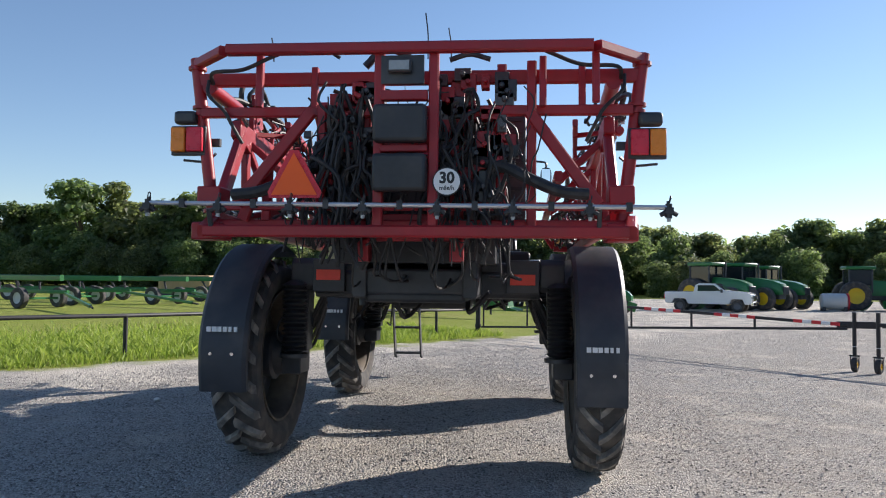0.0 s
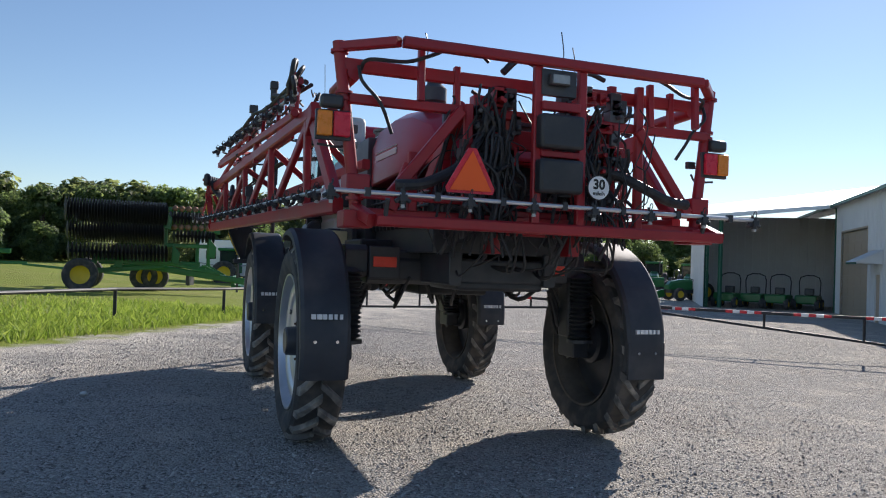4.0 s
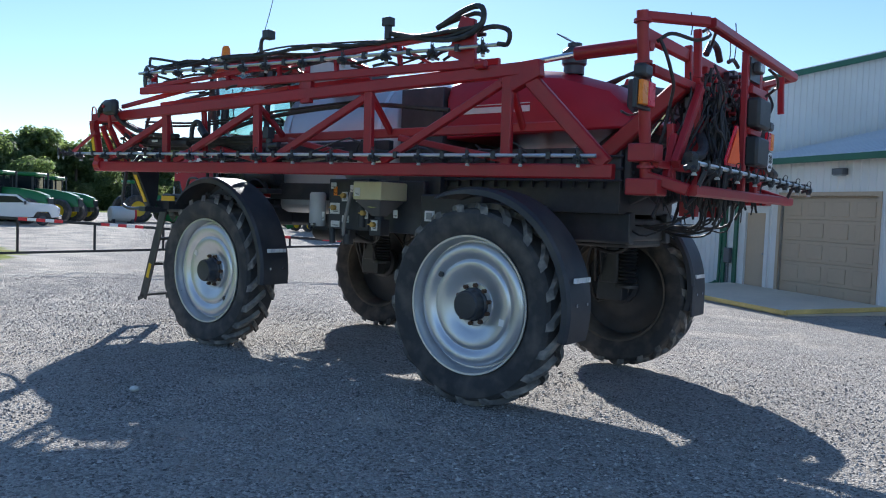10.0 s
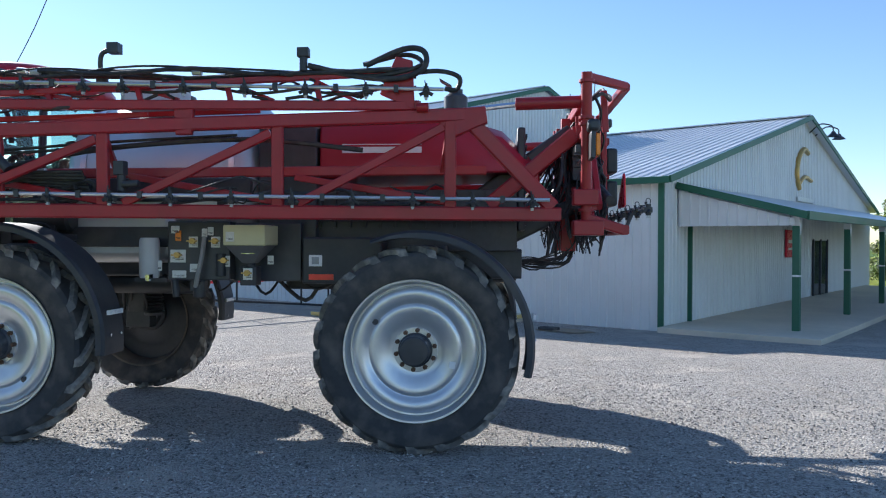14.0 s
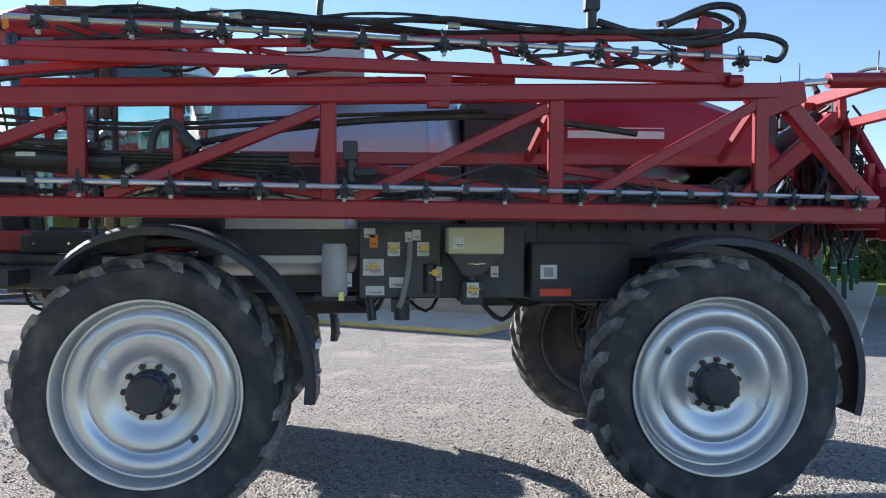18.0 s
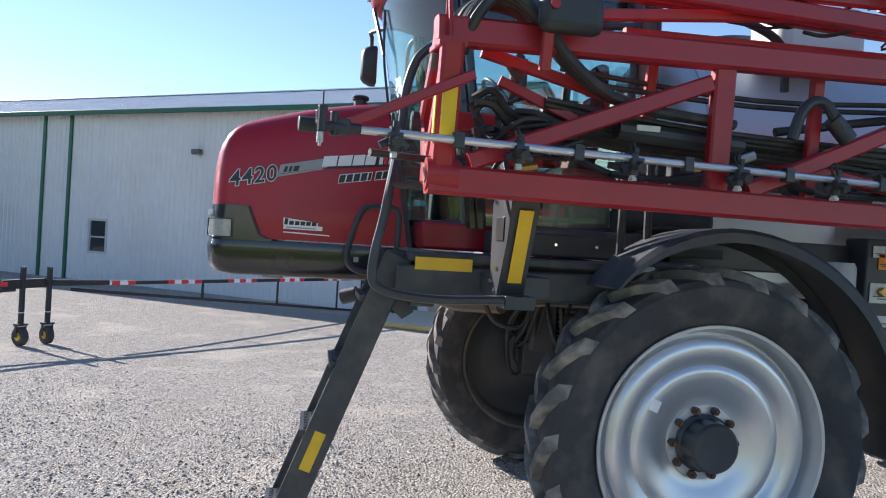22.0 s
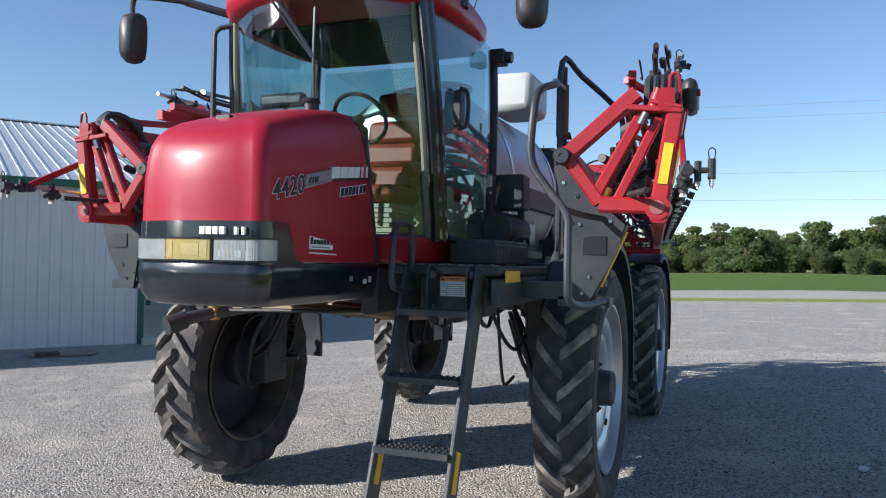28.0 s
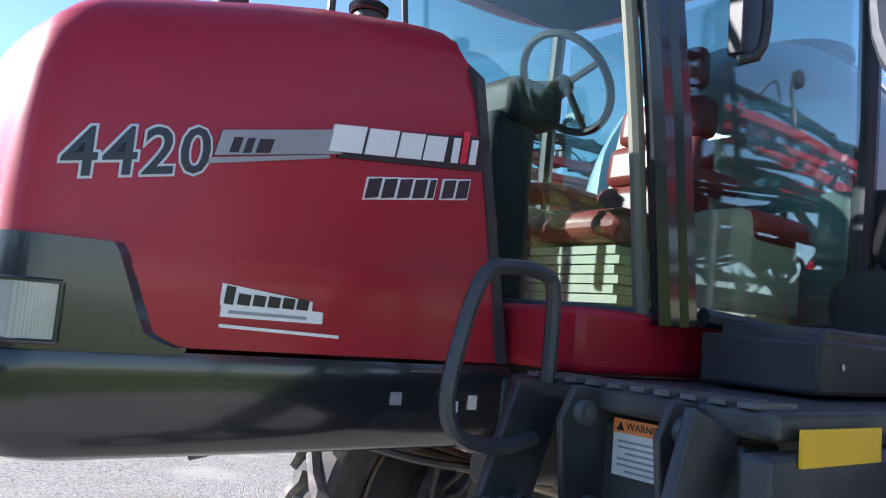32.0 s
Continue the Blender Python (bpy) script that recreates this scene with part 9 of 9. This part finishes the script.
def pickup(at, turn):
    """A white pickup, nose along local +x."""
    p = thing("pickup_truck", "white pickup truck parked on the gravel lot", "pickup truck", at=at, turn=turn)
    side = [(-2.85, 0.55), (-2.9, 1.30), (-0.95, 1.32), (-0.80, 1.78), (-0.55, 1.90), (0.45, 1.88), (1.10, 1.42), (2.45, 1.32), (2.74, 1.18), (2.8, 0.55), (2.35, 0.5), (2.2, 0.85), (1.55, 0.85), (1.35, 0.5), (-1.3, 0.5), (-1.5, 0.85), (-2.2, 0.85), (-2.4, 0.52)]
    b = part("body_shell", Shape().plate([(x, -0.98, z) for x, z in side], (0, 1.96, 0)), CAR_WHITE, p, "white pickup body", bevel=0.04)
    for y in (-0.985, 0.985):
        part("side_window", Shape().plate([(-0.66, y, 1.36), (-0.64, y, 1.77), (0.40, y, 1.77), (0.86, y, 1.40)], (0, 0.01 if y < 0 else -0.01, 0)).box((-0.02, y - 0.004, 1.36), (0.02, y + 0.004, 1.77)), DARK_PANE, p)
        for x in (-1.85, 1.87):
            ag_wheel(p, x, y * 0.88, 0.40, 0.26, GREY)
        part("mirror", Shape().box((0.85, y * 1.0, 1.28), (0.98, y * 1.18, 1.5)), BLACK, p, bevel=0.02)
    part("windshield", Shape().plate([(0.50, -0.85, 1.86), (1.08, -0.9, 1.44), (1.08, 0.9, 1.44), (0.50, 0.85, 1.86)], (0.03, 0, 0.03)), DARK_PANE, p)
    part("bed_well", Shape().box((-2.8, -0.85, 1.30), (-1.0, 0.85, 1.335)), BLACK, p)
    part("front_grille", Shape().box((2.74, -0.75, 0.75), (2.84, 0.75, 1.12)), CHROME, p, bevel=0.02)
    part("front_bumper", Shape().box((2.7, -0.97, 0.45), (2.92, 0.97, 0.68)), CHROME, p, bevel=0.04)
    for y in (-0.8, 0.8):
        part("tail_light", Shape().box((-2.93, y - 0.12, 0.85), (-2.87, y + 0.12, 1.12)), TAIL_RED, p)
        part("headlight", Shape().box((2.72, y - 0.14, 0.9), (2.84, y + 0.14, 1.05)), LENS, p)
    return p


pickup((14.1, 46.6, -0.3), -26)
wt = thing("white_tank", "white plastic nurse tank lying on the lot", "tank", at=(23.6, 50.3, -0.3), turn=-10)
part("tank_shell", Shape().lathe([(-0.85, 0.001), (-0.85, 0.5), (-0.75, 0.58), (0.75, 0.58), (0.85, 0.5), (0.85, 0.001)], (0, 0, 0.68), (1, 0, 0), 24), WHITE_POLY, wt)
part("cradle", Shape().box((-0.8, -0.5, 0), (-0.6, 0.5, 0.3)).box((0.6, -0.5, 0), (0.8, 0.5, 0.3)), BLACK, wt)
part("end_ring", Shape().rod((0.85, 0, 0.68), (0.95, 0, 0.68), 0.60, 24), STRIPE_R, wt)


def camper(at, turn):
    c = thing("camper_trailer", "white travel trailer with dark windows and swooshes", "camper", at=at, turn=turn)
    side = [(-3.6, 0.55), (-3.6, 2.75), (-3.4, 2.85), (2.9, 2.85), (3.25, 2.5), (3.75, 1.5), (3.75, 1.0), (3.3, 0.55)]
    part("body_shell", Shape().plate([(x, -1.2, z) for x, z in side], (0, 2.4, 0)), CAR_WHITE, c, "white trailer body", bevel=0.05)
    for x0, x1, z0, z1 in ((-2.9, -2.2, 1.6, 2.15), (-0.3, 0.5, 1.6, 2.15), (1.3, 2.6, 1.55, 2.15)):
        part("window", Shape().box((x0, -1.225, z0), (x1, -1.19, z1)), DARK_PANE, c, bevel=0.02)
    part("door", Shape().box((-1.6, -1.22, 0.7), (-0.9, -1.19, 2.4)), WHITE_POLY, c, bevel=0.01)
    part("stripe", Shape().tube([(-3.4, -1.215, 1.35), (-1.5, -1.215, 1.15), (1.0, -1.215, 1.3), (3.2, -1.215, 0.95)], 0.035, 6), DECAL_GREY, c)
    part("air_conditioner", Shape().box((-0.9, -0.5, 2.85), (0.3, 0.5, 3.2)), WHITE_POLY, c, bevel=0.1)
    part("tongue", Shape().beam((3.5, -0.5, 0.55), (4.6, 0, 0.5), 0.08, 0.1).beam((3.5, 0.5, 0.55), (4.6, 0, 0.5), 0.08, 0.1).rod((4.0, 0, 0.5), (4.0, 0, 1.0), 0.16, 12), BLACK, c)
    for x in (-0.9, 0.0):
        for y in (-1.05, 1.05):
            ag_wheel(c, x, y, 0.36, 0.22, CHROME)


camper((2.3, 44.5, -0.15), -28)


def suv(at, turn):
    """A white crossover, nose along local +x, its tail to the lot."""
    c = thing("parked_suv", "white crossover parked beside the office porch", "car", at=at, turn=turn)
    rings = []
    for x, z0, zs, zt, w, wt_ in ((-2.42, 0.55, 0.95, 1.0, 0.80, 0.70), (-2.38, 0.42, 1.05, 1.25, 0.92, 0.74), (-2.15, 0.38, 1.10, 1.62, 0.97, 0.70), (-1.6, 0.36, 1.10, 1.74, 0.98, 0.70), (0.0, 0.36, 1.08, 1.76, 0.98, 0.70), (0.55, 0.36, 1.06, 1.60, 0.98, 0.70), (1.2, 0.36, 1.04, 1.12, 0.97, 0.80), (2.1, 0.38, 0.92, 1.0, 0.93, 0.78), (2.45, 0.5, 0.78, 0.82, 0.80, 0.68)):
        rings.append([(x, -w * 0.92, z0), (x, -w, (z0 + zs) / 2), (x, -w * 0.98, zs), (x, -wt_, zt), (x, wt_, zt), (x, w * 0.98, zs), (x, w, (z0 + zs) / 2), (x, w * 0.92, z0)])
    part("body_shell", Shape().loft(rings), CAR_WHITE, c, "white car body", angle=30)
    part("rear_window", Shape().plate([(-2.33, -0.70, 1.18), (-2.33, 0.70, 1.18), (-2.20, 0.64, 1.56), (-2.20, -0.64, 1.56)], (-0.04, 0, 0.01)), DARK_PANE, c)
    part("spoiler", Shape().box((-2.32, -0.66, 1.60), (-2.0, 0.66, 1.67)), CAR_WHITE, c, bevel=0.02)
    part("bumper", Shape().box((-2.47, -0.88, 0.38), (-2.2, 0.88, 0.62)), PLASTIC, c, bevel=0.05)
    part("plate", Shape().box((-2.46, -0.16, 0.80), (-2.43, 0.16, 0.93)), WHITE_TAG, c)
    part("plate_print", Shape().box((-2.465, -0.12, 0.84), (-2.461, 0.12, 0.89)), DECAL_GREY, c)
    for y in (-0.68, 0.68):
        part("tail_light", Shape().box((-2.44, y - 0.22, 0.93), (-2.34, y + 0.22, 1.04)), TAIL_RED, c, bevel=0.02)
        part("side_window", Shape().plate([(-1.9, y * 1.35, 1.14), (0.5, y * 1.40, 1.12), (0.2, y * 1.12, 1.62), (-1.6, y * 1.08, 1.64)], (0, 0.02 * (1 if y > 0 else -1), 0.01)), DARK_PANE, c)
        for x in (-1.45, 1.45):
            ag_wheel(c, x, y * 1.25, 0.36, 0.24, CHROME)


suv((14.6, -14.6, -0.3), math.degrees(math.atan2(-14.6 - 1.2, 14.6 + 7.2)))

for k, (x, y, turn, ln) in enumerate(((-22.5, 25.5, -20, 9.0), (-20.0, 32.0, -18, 9.5), (-24.0, 29.0, -6, 12.5), (-14.5, 37.5, 4, 9.0), (-25.5, 36.0, 2, 9.0))):
    h = thing("header_trailer", "long green header trailer with white wheels on grass", "trailer", "header trailers", at=(x, y, ground_z(x, y)), turn=turn)
    part("spine", Shape().beam((-ln / 2, 0, 0.72), (ln / 2, 0, 0.72), 0.14, 0.16), GREEN, h)
    part("drawbar", Shape().beam((ln / 2 - 0.2, 0, 0.66), (ln / 2 + 5.0, -3.0, 0.30), 0.11, 0.12), GREEN, h)
    part("drawbar_hitch", Shape().beam((ln / 2 + 4.98, -2.98, 0.30), (ln / 2 + 5.4, -3.24, 0.26), 0.07, 0.07), PIPE_BLACK, h)
    part("top_beam", Shape().beam((-ln / 2 - 0.3, 0.3, 1.32), (ln / 2 - 0.8, 0.3, 1.32), 0.22, 0.26), GREEN, h)
    for q in (-0.35, 0.0, 0.3):
        part("support", Shape().beam((q * ln, 0, 0.7), (q * ln - 0.5, 0.35, 1.25), 0.09, 0.09), PIPE_BLACK, h)
    for q in (-0.36, 0.30):
        part("axle", Shape().beam((q * ln, -0.9, 0.42), (q * ln, 0.9, 0.42), 0.09, 0.09), GREEN, h)
        for yy in (-0.95, 0.95):
            ag_wheel(h, q * ln, yy, 0.45, 0.30, WHITE_POLY)

DISC_STEEL = material("dark_disc_steel", (0.025, 0.025, 0.028), 0.45, 0.4, 0.3, 20, dirt=(0.2, 0.13, 0.08), dirt_amount=0.2)
RUST = material("rust_steel", (0.30, 0.17, 0.11), 0.7, 0.3)
disc = thing("disc_harrow", "folded green disc harrow with stacked black disc gangs", "disc harrow", at=(-6.1, 25.0, 0.12), turn=3)
for x, y, r in ((0, 0, 0.64), (2.3, 2.6, 0.56), (2.75, 2.6, 0.56), (0.1, 3.0, 0.64)):
    ag_wheel(disc, x, y, r, 0.55)
for a_, b_ in (((0, 0.3, 0.75), (0, 3.0, 0.75)), ((0.0, 0.5, 0.75), (3.0, 0.6, 1.05)), ((1.0, 2.5, 0.9), (3.2, 2.4, 1.05)), ((2.2, 0.6, 1.0), (2.2, 2.6, 1.0)), ((0.3, 0.4, 0.8), (0.6, 0.4, 1.5)), ((0.6, 0.5, 1.2), (4.4, 0.6, 1.15))):
    part("frame_beam", Shape().beam(a_, b_, 0.16, 0.2), GREEN, disc)
part("drawbar", Shape().beam((2.2, 1.2, 1.05), (6.2, 0.4, 0.5), 0.22, 0.26), GREEN, disc)
part("drawbar", Shape().beam((2.6, 0.5, 1.3), (5.2, 0.5, 0.8), 0.12, 0.16), GREEN, disc)
part("jack_stand", Shape().beam((5.9, 0.4, 0.05), (5.9, 0.4, 1.2), 0.09, 0.09), BLACK, disc)
for z, y, x0, x1, r in ((3.12, -0.1, -0.65, 2.95, 0.46), (2.36, -0.15, -0.55, 2.9, 0.36), (1.55, 0.0, -0.5, 3.1, 0.34), (3.1, 2.6, -0.4, 3.0, 0.42), (2.3, 2.7, -0.4, 3.0, 0.36), (3.05, 0.6, 3.15, 4.85, 0.28), (2.3, 0.6, 3.3, 4.85, 0.26)):
    part("gang_shaft", Shape().rod((x0, y, z), (x1, y, z), 0.06, 8), DISC_STEEL, disc)
    blades = Shape()
    x = x0
    while x < x1:
        blades.lathe([(0.0, 0.03), (0.02, r * 0.6), (0.05, r), (0.06, r), (0.035, r * 0.6), (0.02, 0.03)], (x, y, z), (1, 0.16, 0.03), 16)
        x += 0.105 if z > 2 and x0 < 0 else 0.14
    tagged(part("disc_blade", blades, DISC_STEEL, disc, "rows of dark steel disc blades"), kind="stuff")
for x, z in ((2.95, 3.0), (3.3, 1.6), (4.85, 2.9), (4.7, 1.9), (1.2, 1.4)):
    part("wing_bracket", Shape().plate([(x, 0.25, z + 0.35), (x + 0.3, 0.25, z), (x + 0.25, 0.25, z - 0.5), (x - 0.02, 0.25, z - 0.4)], (0, 0.12, 0)), GREEN, disc, bevel=0.02)
for x in (3.05, 4.3, 4.75):
    part("wing_frame", Shape().beam((x, 0.8, 1.1), (x, 0.8, 3.2), 0.14, 0.16), GREEN, disc)
for z in (2.65, 3.4):
    for i in range(6):
        part("rubber_mount", Shape().ball((3.35 + i * 0.26, 0.35, z), 0.12, 8), RUST, disc)
for z in (2.62, 3.36, 1.9):
    part("gang_beam", Shape().beam((3.1, 0.5, z), (4.9, 0.5, z), 0.14, 0.16), GREEN, disc)
tan = thing("tan_machine", "tan tracked machine behind the trailers", "machine", at=(-24, 50, -0.1), turn=5)
part("body_shell", Shape().box((-2.5, -1, 0.5), (1.5, 1, 1.9)), material("tan_paint", (0.40, 0.27, 0.13), 0.5), tan, bevel=0.15)
part("boom_arm", Shape().beam((1.0, 0, 1.5), (4.5, 0, 1.9), 0.3, 0.35), material("tan_arm", (0.36, 0.25, 0.13), 0.5), tan)
part("track", Shape().box((-2.4, -1.2, 0), (1.4, 1.2, 0.6)), BLACK, tan, bevel=0.2)
plt = thing("mower_deck", "long low green implement parked on the far lot", "implement", at=(32.6, 52.2, -0.3), turn=16.6)
part("deck", Shape().box((-5.2, -0.7, 0.15), (5.2, 0.7, 0.75)), GREEN, plt, bevel=0.1)
part("deck_top", Shape().box((-4.8, -0.5, 0.75), (4.4, 0.5, 1.05)), GREEN, plt, bevel=0.08)
part("cover", Shape().box((-4.2, -0.45, 1.05), (-1.6, 0.45, 1.22)).box((0.4, -0.45, 1.05), (3.6, 0.45, 1.20)), WHITE_TAG, plt, "pale covers on the deck", bevel=0.03)
# small cab on the deck: dark glazing below a green top
part("hitch_tower", Shape().box((-1.3, -0.4, 1.0), (0.0, 0.4, 1.85)), DARK_PANE, plt, bevel=0.05)
part("tower_top", Shape().box((-1.4, -0.5, 1.85), (0.1, 0.5, 1.97)), GREEN, plt, bevel=0.03)
heap = thing("stone_heap", "low pale heap of crushed stone on the lot", "heap", at=(31.2, 43.6, -0.3))
part("heap_body", Shape().lathe([(0.0, 1.7), (0.12, 1.45), (0.26, 1.0), (0.40, 0.45), (0.44, 0.001)], (0, 0, 0), (0, 0, 1), 22), material("crushed_stone", (0.62, 0.56, 0.47), 0.9, 0, 0.2, 6, bump=0.6, bump_scale=14), heap)
for s, d in ((38.6, -5.4), (39.2, -3.9), (38.8, -2.6), (39.4, -0.9)):
    q = site(s, d, -0.3)
    mw = thing("utility_mower", "dark compact utility machine in the open bay", "mower", "bay machines", at=q, turn=200 + 15 * math.sin(s))
    part("body_shell", Shape().box((-0.8, -0.6, 0.35), (0.9, 0.6, 0.85)), GREEN, mw, bevel=0.08)
    part("roll_bar", Shape().tube([(-0.4, -0.55, 0.8), (-0.4, -0.5, 1.9), (-0.4, 0.5, 1.9), (-0.4, 0.55, 0.8)], 0.035, 8, 3), BLACK, mw)
    part("seat", Shape().box((-0.45, -0.25, 0.85), (-0.1, 0.25, 1.25)), BLACK, mw, bevel=0.05)
    for x in (-0.55, 0.65):
        for y in (-0.6, 0.6):
            ag_wheel(mw, x, y, 0.32, 0.25)
